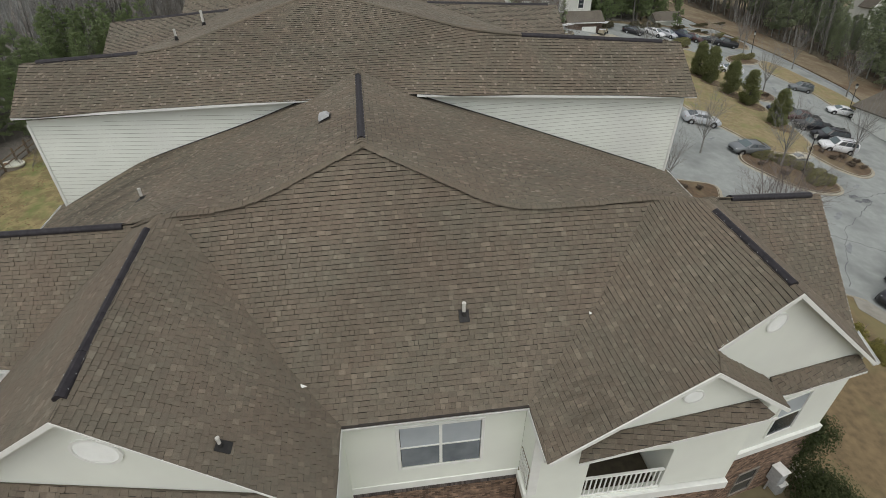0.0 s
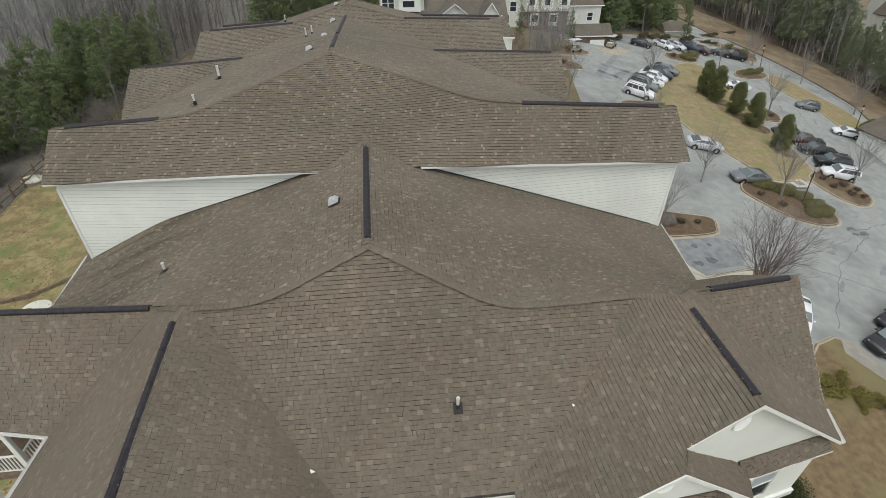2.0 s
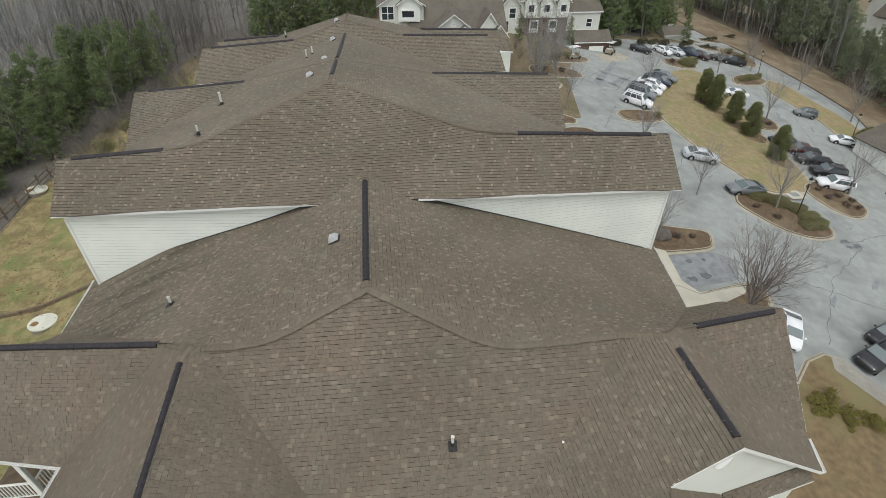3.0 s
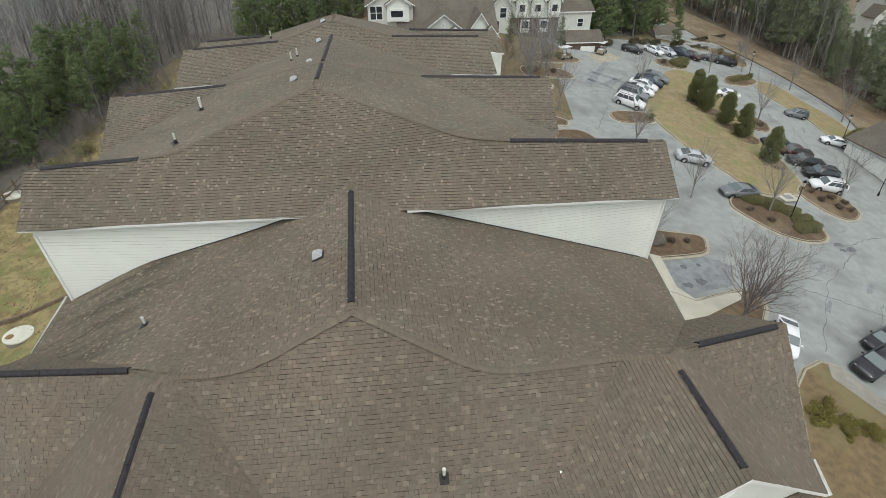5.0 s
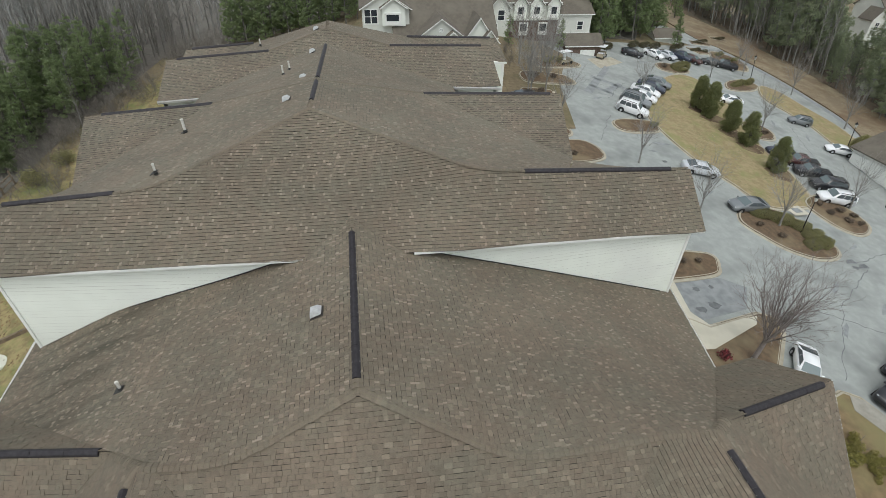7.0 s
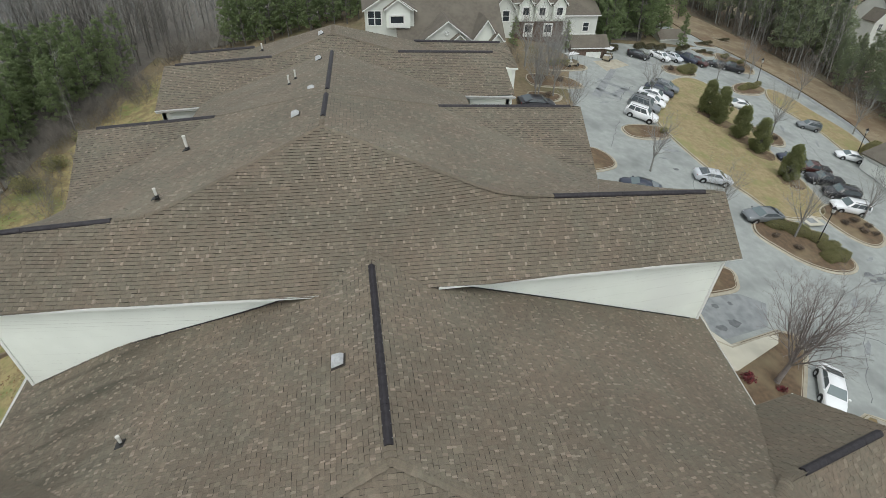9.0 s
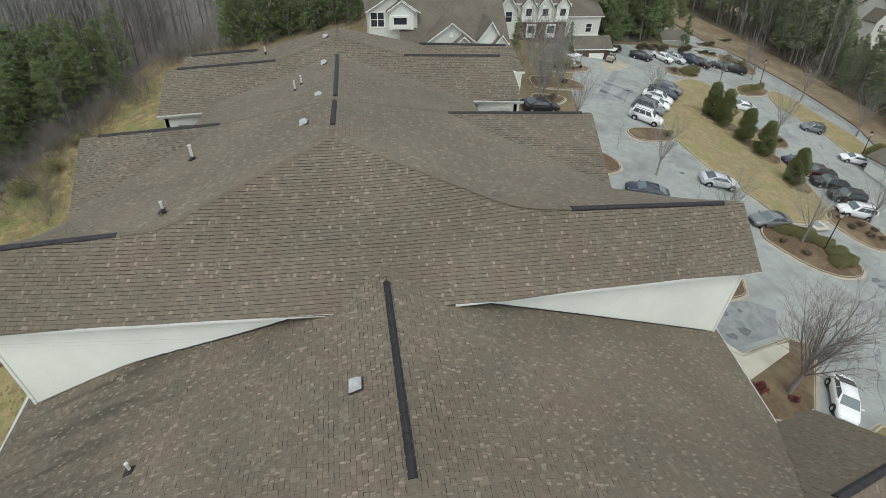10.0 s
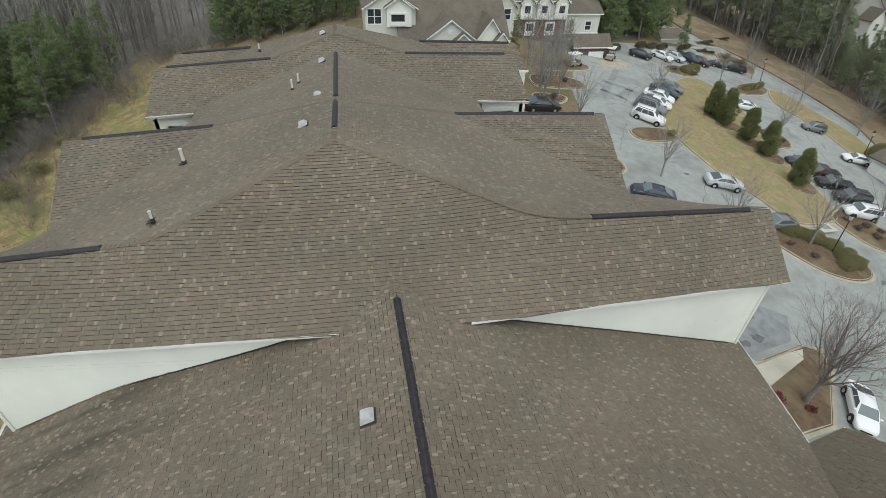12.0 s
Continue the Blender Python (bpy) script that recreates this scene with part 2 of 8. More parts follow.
# dark deck brown, also used as painted shade in porch and gable vents
M["deck"] = material("dark_deck_and_shade", (0.060, 0.050, 0.032), 0.85, color2=(0.040, 0.034, 0.022), scale=4, bump=0.2)
M["brick_dark"] = material("grey_soldier_brick", (0.120, 0.105, 0.098), 0.9, color2=(0.080, 0.070, 0.066), scale=6, island=0.5)
M["wood"] = material("weathered_timber", (0.20, 0.15, 0.10), 0.9, color2=(0.13, 0.10, 0.07), scale=3, bump=0.3)
M["tyre"] = material("tyre_rubber", (0.018, 0.018, 0.019), 0.85)
M["rim"] = material("alloy_rim", (0.55, 0.56, 0.58), 0.3, metal=0.7)
# the sky's reflection is painted into the grey-blue base of both glasses
M["car_glass"] = material("sky_paled_car_glass", (0.085, 0.100, 0.108), 0.06, spec=0.9)
M["screen_glass"] = material("sky_paled_windscreen", (0.13, 0.165, 0.170), 0.08, spec=0.9)
M["car_trim"] = material("black_car_trim", (0.02, 0.02, 0.02), 0.5)
M["red_lens"] = material("red_tail_lens", (0.25, 0.012, 0.012), 0.2)
M["clear_lens"] = material("clear_head_lens", (0.62, 0.64, 0.66), 0.15)
for nm, c in (("white", (0.80, 0.81, 0.82)), ("silver", (0.60, 0.62, 0.65)), ("grey", (0.20, 0.215, 0.225)), ("black", (0.018, 0.018, 0.022)),
              ("navy", (0.025, 0.032, 0.055)), ("maroon", (0.062, 0.022, 0.020)), ("blue", (0.03, 0.06, 0.16)), ("tan", (0.36, 0.32, 0.24))):
    M["paint_" + nm] = material("car_paint_" + nm, c, 0.28, metal=0.25 if nm in ("silver", "grey") else 0.0, coat=0.6)


def leafy(name, color, color2, glow):
    """A leaf that lets part of the light through."""
    m = material(name, color, 0.8, color2=color2, scale=0.6, island=0.45, spec=0.2)
    nt = m.node_tree
    b = nt.nodes["Principled BSDF"]
    tr = nt.nodes.new("ShaderNodeBsdfTranslucent")
    tr.inputs["Color"].default_value = (*glow, 1)
    mx = nt.nodes.new("ShaderNodeMixShader")
    mx.inputs["Fac"].default_value = 0.5
    nt.links.new(b.outputs["BSDF"], mx.inputs[1])
    nt.links.new(tr.outputs["BSDF"], mx.inputs[2])
    nt.links.new(mx.outputs["Shader"], nt.nodes["Material Output"].inputs["Surface"])
    return m


M["bark_tree"] = material("red_grey_bark", (0.235, 0.205, 0.190), 0.95, color2=(0.165, 0.142, 0.132), scale=3, bump=0.5, bump_scale=20)
M["pine"] = leafy("pine_needles", (0.150, 0.190, 0.100), (0.200, 0.235, 0.130), (0.36, 0.45, 0.21))
# far bark: aerial haze is put into the pale grey
M["bark_hazed"] = material("hazed_grey_bark", (0.335, 0.335, 0.318), 0.95, color2=(0.250, 0.248, 0.236), scale=2.0, island=0.25)
# far pine needles, lightened in colour to stand for the haze
M["pine_dark"] = leafy("hazed_pine_needles", (0.205, 0.235, 0.160), (0.255, 0.275, 0.195), (0.50, 0.57, 0.36))
M["yellow_shrub"] = leafy("yellow_green_leaves", (0.255, 0.235, 0.085), (0.215, 0.190, 0.080), (0.46, 0.44, 0.14))
M["winter_grass"] = material("brown_winter_grass", (0.218, 0.158, 0.085), 1.0, color2=(0.145, 0.108, 0.060), scale=2.0, detail=10, color3=(0.20, 0.175, 0.085), scale3=0.25, bump=0.6, bump_scale=9)
# leaf litter, its colour lightened to carry the haze of the far woods
M["litter"] = material("hazed_leaf_litter", (0.150, 0.136, 0.118), 1.0, color2=(0.108, 0.099, 0.086), scale=1.2, detail=9, color3=(0.160, 0.152, 0.132), scale3=0.15, bump=0.6, bump_scale=8)
M["bank"] = material("straw_strewn_bank", (0.190, 0.148, 0.100), 1.0, color2=(0.262, 0.218, 0.142), scale=0.35, detail=12, color3=(0.155, 0.105, 0.065), scale3=0.12, bump=0.6, bump_scale=7, grit=0.72, contrast=(0.42, 0.58))
M["pine_straw"] = material("fallen_pine_straw", (0.170, 0.120, 0.080), 1.0, color2=(0.105, 0.084, 0.062), scale=0.9, detail=10, color3=(0.120, 0.112, 0.080), scale3=0.2, bump=0.6, bump_scale=8, grit=0.65)
M["hedge"] = leafy("dark_hedge_leaves", (0.055, 0.072, 0.032), (0.080, 0.092, 0.042), (0.09, 0.12, 0.045))
M["hedge_brown"] = leafy("winter_hedge_leaves", (0.120, 0.112, 0.070), (0.155, 0.140, 0.090), (0.20, 0.19, 0.11))
M["holly"] = leafy("evergreen_leaves", (0.160, 0.176, 0.085), (0.215, 0.222, 0.120), (0.38, 0.41, 0.18))
M["shrub"] = leafy("clipped_shrub_leaves", (0.215, 0.205, 0.105), (0.265, 0.245, 0.140), (0.40, 0.40, 0.18))

# ---------------------------------------------------------------- building helpers
def part(name, bm, mat, parent=None, label="", smooth=False):
    """Links a bmesh as one mesh object under a thing or a part."""
    me = bpy.data.meshes.new(name)
    if smooth:
        for f in bm.faces:
            f.smooth = True
    bm.to_mesh(me)
    bm.free()
    me.materials.append(M[mat])
    ob = new(name, me)
    ob.parent = parent
    if label:
        ob["label"] = label
    return ob


def raw(name, verts, faces, mat, parent=None, label="", kind="", smooth=False):
    """The same from vertex and face lists, for large joined meshes."""
    me = bpy.data.meshes.new(name)
    me.from_pydata(verts, [], faces)
    me.materials.append(M[mat])
    if smooth:
        me.polygons.foreach_set("use_smooth", [True] * len(me.polygons))
    ob = new(name, me)
    ob.parent = parent
    return tagged(ob, label, kind=kind)


def thing(name, label, category, m=None, group="", kind=""):
    ob = new(name)
    ob.empty_display_size = 0.2
    if m is not None:
        ob.matrix_basis = m
    return tagged(ob, label, category, group, kind)


def box(bm, x0, x1, y0, y1, z0, z1, bevel=0.0):
    r = bmesh.ops.create_cube(bm, size=1)
    for v in r["verts"]:
        v.co = Vector((x0 + (v.co.x + 0.5) * (x1 - x0), y0 + (v.co.y + 0.5) * (y1 - y0), z0 + (v.co.z + 0.5) * (z1 - z0)))
    if bevel:
        es = list({e for v in r["verts"] for e in v.link_edges})
        bmesh.ops.bevel(bm, geom=es, offset=bevel, segments=1, affect="EDGES")
    return bm


def beam(bm, a, b, w, h, up=(0, 0, 1)):
    """A bar from a to b, w wide and h deep, hanging below the line."""
    a, b, up = Vector(a), Vector(b), Vector(up)
    d = (b - a).normalized()
    s = d.cross(up).normalized() * (w / 2)
    n = s.cross(d).normalized()
    vs = [bm.verts.new(p + sx * s - n * hz) for p in (a, b) for sx, hz in ((-1, 0), (1, 0), (1, h), (-1, h))]
    for f in ((0, 1, 2, 3), (7, 6, 5, 4), (0, 4, 5, 1), (1, 5, 6, 2), (2, 6, 7, 3), (3, 7, 4, 0)):
        bm.faces.new([vs[i] for i in f])


def tube(bm, a, b, r0, r1, n=8, cap=True):
    a, b = Vector(a), Vector(b)
    q = (b - a).to_track_quat("Z", "Y")
    rings = []
    for p, r in ((a, r0), (b, r1)):
        rings.append([bm.verts.new(p + q @ Vector((r * math.cos(2 * math.pi * i / n), r * math.sin(2 * math.pi * i / n), 0))) for i in range(n)])
    for i in range(n):
        bm.faces.new((rings[0][i], rings[0][(i + 1) % n], rings[1][(i + 1) % n], rings[1][i]))
    if cap:
        bm.faces.new(rings[1])
        bm.faces.new(rings[0][::-1])


def prism(bm, pts, y0, y1):
    """A slab with the outline pts (x, z), from y0 to y1."""
    a = [bm.verts.new((x, y0, z)) for x, z in pts]
    b = [bm.verts.new((x, y1, z)) for x, z in pts]
    n = len(pts)
    bm.faces.new(a)
    bm.faces.new(b[::-1])
    for i in range(n):
        bm.faces.new((a[i], b[i], b[(i + 1) % n], a[(i + 1) % n]))
    bmesh.ops.recalc_face_normals(bm, faces=bm.faces)


class Slope:
    """A roof slope with the given corners: u runs level along the courses, v up the slope, h off it."""

    def __init__(self, pts, along=None, bow=None):
        pts = [Vector(p) for p in pts]
        n = Vector((0, 0, 0))
        for a, b in zip(pts, pts[1:] + pts[:1]):
            n += (a - pts[0]).cross(b - pts[0])
        n.normalize()
        if n.z < 0:
            n.negate()
        self.n = n
        self.v = (Vector((0, 0, 1)) - n * n.z).normalized()
        self.u = self.v.cross(n).normalized()
        if along is not None:
            u = Vector(along) - n * Vector(along).dot(n)
            self.u = u.normalized() if u.dot(self.u) > 0 else -u.normalized()
            self.v = n.cross(self.u)
        self.o = sum(pts, Vector()) / len(pts)
        self.poly = [((p - self.o).dot(self.u), (p - self.o).dot(self.v)) for p in pts]
        self.res = np.array([(p - self.o).dot(n) for p in pts])
        # courses follow the eave, which may bow a little
        self.bow = np.zeros(3)
        if bow is not None:
            q = np.array([self.uv(p) for p in bow])
            self.bow = np.polyfit(q[:, 0], q[:, 1], 2)
        self.laid = []
        for (a, b), (c, d) in zip(self.poly, self.poly[1:] + self.poly[:1]):
            for k in range(8 if bow is not None else 1):
                f = k / 8
                x, y = a + (c - a) * f, b + (d - b) * f
                self.laid.append((x, y - float(np.polyval(self.bow, x))))

    def lift(self, uv):
        """How far the surface stands off its mean plane, so that every edge runs straight from corner to corner."""
        P = np.array(self.poly)
        d = P[None] - uv[:, None] + 1e-9
        r = np.linalg.norm(d, axis=2) + 1e-12
        d2, r2 = np.roll(d, -1, 1), np.roll(r, -1, 1)
        cross = d[..., 0] * d2[..., 1] - d[..., 1] * d2[..., 0]
        dot = (d * d2).sum(2)
        t = cross / (r * r2 + dot + 1e-9)
        w = (t + np.roll(t, 1, 1)) / r
        return (w @ self.res) / w.sum(1)

    def place(self, uvh):
        """World places of an array of (u, v, h)."""
        uvh = np.array(uvh, float).reshape(-1, 3)
        uvh[:, 1] += np.polyval(self.bow, uvh[:, 0])
        c = np.array([p for p in self.poly]).mean(0)
        k = self.lift(c + (uvh[:, :2] - c) * 0.9995) + uvh[:, 2]
        return np.array(self.o) + uvh[:, :1] * np.array(self.u) + uvh[:, 1:2] * np.array(self.v) + k[:, None] * np.array(self.n)

    def uv(self, p):
        d = Vector(p) - self.o
        return d.dot(self.u), d.dot(self.v)

    def spans(self, v):
        xs = []
        P = self.laid
        for (a, b), (c, d) in zip(P, P[1:] + P[:1]):
            if (b <= v) != (d <= v):
                xs.append(a + (v - b) * (c - a) / (d - b))
        xs.sort()
        return list(zip(xs[::2], xs[1::2]))


COURSE, TAB = 0.158, 0.205


def shingle_slope(roof, pts, seed, along=None, bow=None, pick=None, mat="shingle", course=COURSE, tab=TAB, band=0.010, proud=1.0, fleck=0.0):
    """Courses of laminated tabs, thick ones among thin, over felt; band: the dark strip left above a tab; proud: how far tabs stand off; fleck: the share of small pale tabs; along: the way the courses run, bow: points of the eave that they follow.
    Tabs inside the stretch pick (x0, x1, y0, y1) are pieces of their own."""
    S = Slope(pts, along, bow)
    rng = random.Random(seed)
    v0 = min(p[1] for p in S.laid)
    v1 = max(p[1] for p in S.laid)
    under, tabs, flecks = [], [], []
    us = [p[0] for p in S.laid]
    cells = max(1, int((max(us) - min(us)) / 0.5))
    for r in range(int((v1 - v0) / course) + 1):
        a, b = v0 + r * course, min(v0 + (r + 1) * course, v1)
        if b - a < 0.01:
            continue
        lo, hi, mid = S.spans(a + 1e-4), S.spans(b - 1e-4), S.spans((a + b) / 2)
        for k, (m0, m1) in enumerate(mid):
            l0, l1 = lo[k] if len(lo) == len(mid) else (m0, m1)
            h0, h1 = hi[k] if len(hi) == len(mid) else (m0, m1)
            x0, x1 = min(l0, h0), max(l1, h1)
            n = cells
            for i in range(n):
                s, t = x0 + (x1 - x0) * i / n, x0 + (x1 - x0) * (i + 1) / n
                under.append(((min(max(s, l0), l1), a, -0.035), (min(max(t, l0), l1), a, -0.035), (min(max(t, h0), h1), b, -0.035), (min(max(s, h0), h1), b, -0.035)))
            u = math.floor(x0 / tab - 1) * tab + rng.uniform(-0.5, 0.5) * tab
            thick = rng.random() < 0.5
            while u < x1:
                spot = rng.random() < fleck
                w = tab * (rng.uniform(0.40, 0.62) if spot else rng.uniform(0.55, 1.45))
                p, q = u + 0.0026, u + w - 0.0026
                u += w
                thick = rng.random() < (0.42 if thick else 0.78)
                b0, b1, t0, t1 = min(max(p, l0), l1), min(max(q, l0), l1), min(max(p, h0), h1), min(max(q, h0), h1)
                if b1 - b0 < 0.012 and t1 - t0 < 0.012:
                    continue
                h = (rng.uniform(0.020, 0.030) if thick else rng.uniform(0.004, 0.010)) * proud
                e = a + rng.uniform(-0.004, 0.004) - (0.004 if thick else 0.0)
                f = b - band * rng.choice((0.5, 0.8, 1.1, 1.6))
                flecks.append((spot, proud >= 1.0 or (thick and proud > 0.5)))
                tabs.append(((b0, e, h), (b1, e, h), (t1, f, 0.0), (t0, f, 0.0), (b0, e, -0.012), (b1, e, -0.012), (t1, f, -0.02), (t0, f, -0.02)))
    quads = S.place(under)
    bm = bmesh.new()
    vs = [bm.verts.new(p) for p in quads]
    for i in range(0, len(vs), 4):
        bm.faces.new(vs[i:i + 4])
    bmesh.ops.remove_doubles(bm, verts=bm.verts, dist=0.02)
    slope = part("roof_slope", bm, "underlay", roof, "roof slope of brown-grey asphalt shingles on dark felt")
    T = S.place(tabs).reshape(-1, 8, 3)
    faces = [(0, 1, 2, 3), (0, 4, 5, 1), (1, 5, 6, 2), (3, 7, 4, 0)]
    keep = np.ones(len(T), bool)
    if pick:
        shared = {}
        left = 300
        for i, t in enumerate(T):
            if left and pick[0] < t[0, 0] < pick[1] and pick[2] < t[0, 1] < pick[3]:
                c = t[:4].mean(0)
                key = (round(float(np.linalg.norm(t[1] - t[0])), 2), round(float(np.linalg.norm(t[2] - t[3])), 2), round(float(np.linalg.norm(t[0] - t[4])) * 200))
                if key not in shared:
                    shared[key] = bpy.data.meshes.new("shingle")
                    shared[key].from_pydata([tuple(p) for p in t - c], [], faces)
                    shared[key].materials.append(M["shingle_piece"])
                    shared[key].materials.append(M["underlay"])
                    shared[key].polygons[1].material_index = 1
                ob = new("shingle", shared[key])
                ob.location = c
                ob.parent = slope
                keep[i] = False
                left -= 1
    T = T[keep]
    rest = raw("shingles", [tuple(p) for p in T.reshape(-1, 3)], [tuple(8 * i + k for k in f) for i in range(len(T)) for f in faces], mat, slope,
        "brown-grey asphalt shingle tabs with scattered paler tan ones", kind="stuff")
    rest.data.materials.append(M["underlay"])
    rest.data.materials.append(M["shingle_pale"])
    pale, dark = np.array(flecks)[keep].T
    slots = np.repeat(np.where(pale, 2, 0)[:, None], 4, 1)
    slots[dark, 1] = 1
    rest.data.polygons.foreach_set("material_index", slots.ravel().tolist())
    return S


def ridge_cap(roof, pts, seed, width=0.38, lift=0.024, step=0.16):
    """Overlapping bent cap shingles along a ridge or hip."""
    rng = random.Random(seed)
    tv, tf = [], []
    for a, b in zip(pts, pts[1:]):
        a, b = Vector(a), Vector(b)
        d = b - a
        L = d.length
        d.normalize()
        s = d.cross(Vector((0, 0, 1))).normalized()
        up = s.cross(d)
        n = max(1, int(L / step))
        for i in range(n):
            p, q = a + d * (L * i / n), a + d * (L * (i + 1.15) / n)
            h0, h1 = lift + 0.022 + rng.uniform(0, 0.006), lift + 0.006
            w = width / 2 + rng.uniform(-0.012, 0.012)
            c = len(tv)
            for o, h in ((p, h0), (q, h1)):
                tv += [o - s * w + up * (h - w * 0.45), o - s * w * 0.3 + up * (h - 0.012), o + s * w * 0.3 + up * (h - 0.012), o + s * w + up * (h - w * 0.45)]
            tv += [tv[c + k] - up * 0.022 for k in range(4)]
            for k in range(3):
                tf.append((c + k, c + k + 1, c + 5 + k, c + 4 + k))
                tf.append((c + 8 + k, c + 9 + k, c + k + 1, c + k))
    raw("ridge_cap", tv, tf, "shingle", roof, "overlapping bent cap shingles", kind="stuff")


def ridge_vent(label, a, b, lift=0.03, width=0.28, nails=False):
    """A dark plastic ridge vent in butted lengths with end plugs and nail heads."""
    a, b = Vector(a), Vector(b)
    t = thing("ridge_vent", label, "ridge vent", Matrix.Translation(a), "ridge vents")
    d = b - a
    L = d.length
    d.normalize()
    s = d.cross(Vector((0, 0, 1))).normalized()
    up = s.cross(d)
    n = max(1, round(L / 1.22))
    prof = ((-0.5, -0.13), (-0.5, -0.06), (-0.42, -0.02), (-0.10, 0.05), (0.10, 0.05), (0.42, -0.02), (0.5, -0.06), (0.5, -0.13))
    for i in range(n):
        bm = bmesh.new()
        p, q = d * (L * i / n + 0.006), d * (L * (i + 1) / n - 0.006)
        rings = [[bm.verts.new(o + s * (x * width) + up * (z + lift)) for x, z in prof] for o in (p, q)]
        for k in range(len(prof) - 1):
            bm.faces.new((rings[0][k], rings[0][k + 1], rings[1][k + 1], rings[1][k]))
        bm.faces.new(rings[0][::-1])
        bm.faces.new(rings[1])
        bmesh.ops.recalc_face_normals(bm, faces=bm.faces)
        part("vent_length", bm, "vent_plastic", t)
        bm = bmesh.new()
        for k in range(3 if nails else 0):
            for sx in (-0.44, 0.44):
                o = p + (q - p) * ((k + 0.5) / 3) + s * (sx * width) + up * (lift - 0.028)
                tube(bm, o, o + up * 0.012, 0.013, 0.010, 6)
        if nails:
            part("nail_heads", bm, "galvanised", t)
        else:
            bm.free()
    return t


# ---------------------------------------------------------------- ground
def gz(x, y):
    """The ground: rising away, falling to the car park on one side and to the woods on the other."""
    s = 0.134 * y if y < 130 else 0.134 * 130 + 0.06 * (y - 130)
    if x >= 0:
        return 0.655 - 0.152 * min(x, 120) + s
    return max(0.655 + 0.30 * x, -9.2) + s


def ground_patch(name, poly, mat, lift, parent=None, label="", edge=0.0, kind=""):
    """A flat piece that follows the ground, with an outline of (x, y) and a skirt down into it."""
    bm = bmesh.new()
    top = [bm.verts.new((x, y, gz(x, y) + lift)) for x, y in poly]
    bm.faces.new(top)
    low = [bm.verts.new((x, y, gz(x, y) - 0.1)) for x, y in poly]
    n = len(poly)
    for i in range(n):
        bm.faces.new((top[i], low[i], low[(i + 1) % n], top[(i + 1) % n]))
    bmesh.ops.recalc_face_normals(bm, faces=bm.faces)
    bmesh.ops.triangulate(bm, faces=[f for f in bm.faces if len(f.verts) > 4])
    return tagged(part(name, bm, mat, parent, label), kind=kind)


def smooth_loop(poly, n=6):
    """A rounded closed outline through the given corners."""
    out = []
    m = len(poly)
    for i in range(m):
        p0, p1, p2, p3 = (Vector(poly[(i + k) % m]) for k in (-1, 0, 1, 2))
        for k in range(n):
            t = k / n
            out.append(tuple(0.5 * ((2 * p1) + (p2 - p0) * t + (2 * p0 - 5 * p1 + 4 * p2 - p3) * t * t + (3 * p1 - p0 - 3 * p2 + p3) * t ** 3)))
    return out


def kerb_loop(poly, closed=True, width=0.20, height=0.15, gutter=0.30, label="pale concrete kerb with a gutter pan"):
    """A kerb with a rounded top and a flat gutter pan outside it."""
    pts = [Vector(p) for p in poly]
    n = len(pts)
    area = sum(a.x * b.y - b.x * a.y for a, b in zip(pts, pts[1:] + pts[:1]))
    sgn = 1 if area > 0 else -1
    prof = ((-width, 0.0), (-width, height - 0.01), (-width + 0.05, height + 0.012), (-0.07, height + 0.012), (-0.02, height - 0.03), (0.03, 0.035), (gutter, 0.02), (gutter, -0.05))
    bm = bmesh.new()
    rings = []
    for i, p in enumerate(pts):
        a = pts[i - 1] if closed or i else p
        b = pts[(i + 1) % n] if closed or i < n - 1 else p
        d = (b - a).normalized()
        o = Vector((d.y, -d.x)) * sgn
        rings.append([bm.verts.new((p.x + o.x * u, p.y + o.y * u, gz(p.x, p.y) + 0.03 + h)) for u, h in prof])
    for i in range(n if closed else n - 1):
        for k in range(len(prof) - 1):
            bm.faces.new((rings[i][k], rings[i][k + 1], rings[(i + 1) % n][k + 1], rings[(i + 1) % n][k]))
    bmesh.ops.recalc_face_normals(bm, faces=bm.faces)
    return tagged(part("kerb", bm, "kerb", None, label), category="kerb", kind="structure")


xs = [-1500, -400, -200, -120] + list(range(-90, -30, 6)) + [-32.85] + list(range(-30, 0, 6)) + list(range(0, 126, 6)) + [160, 240, 500, 1500]
ys = [-1500, -400, -120] + list(range(-60, 136, 6)) + [160, 200, 260, 400, 800, 1500]
gv = [(x, y, gz(x, y)) for y in ys for x in xs]
nx = len(xs)
gf = [(j * nx + i, j * nx + i + 1, (j + 1) * nx + i + 1, (j + 1) * nx + i) for j in range(len(ys) - 1) for i in range(nx - 1)]
tagged(raw("ground", gv, gf, "ground", None, "brown winter ground with pine straw and thin grass"), category="ground", kind="structure")

ground_patch("road", [(21, 22), (33, 12), (46, -10), (100, -10), (100, 30), (78.0, 48), (75.2, 60), (76.2, 72), (75.3, 81), (73.9, 87.5), (71.9, 93), (69.7, 97.4), (62, 108), (55, 112), (60, 103), (63.0, 97), (58, 95), (36, 90), (28, 86), (22, 74), (21.5, 50)],
             "asphalt", 0.03, None, "pale worn grey asphalt of the car park and drive", kind="structure")["category"] = "road"


# ---------------------------------------------------------------- nearest building
A = thing("apartment_building", "cream-sided apartment block with steep brown shingle roofs", "building")
K, F = (-0.6, 15.1, 15.24), (-0.85, 24.5, 15.36)
KL, KR = (-4.45, 14.15, 13.75), (3.9, 13.3, 13.52)
MR = (6.6, 13.35, 13.5)
CL, CR = (-6.75, 14.5, 13.46), (8.95, 13.45, 13.5)
JL, JR = (-7.2, 14.6, 13.36), (10.8, 13.45, 13.22)
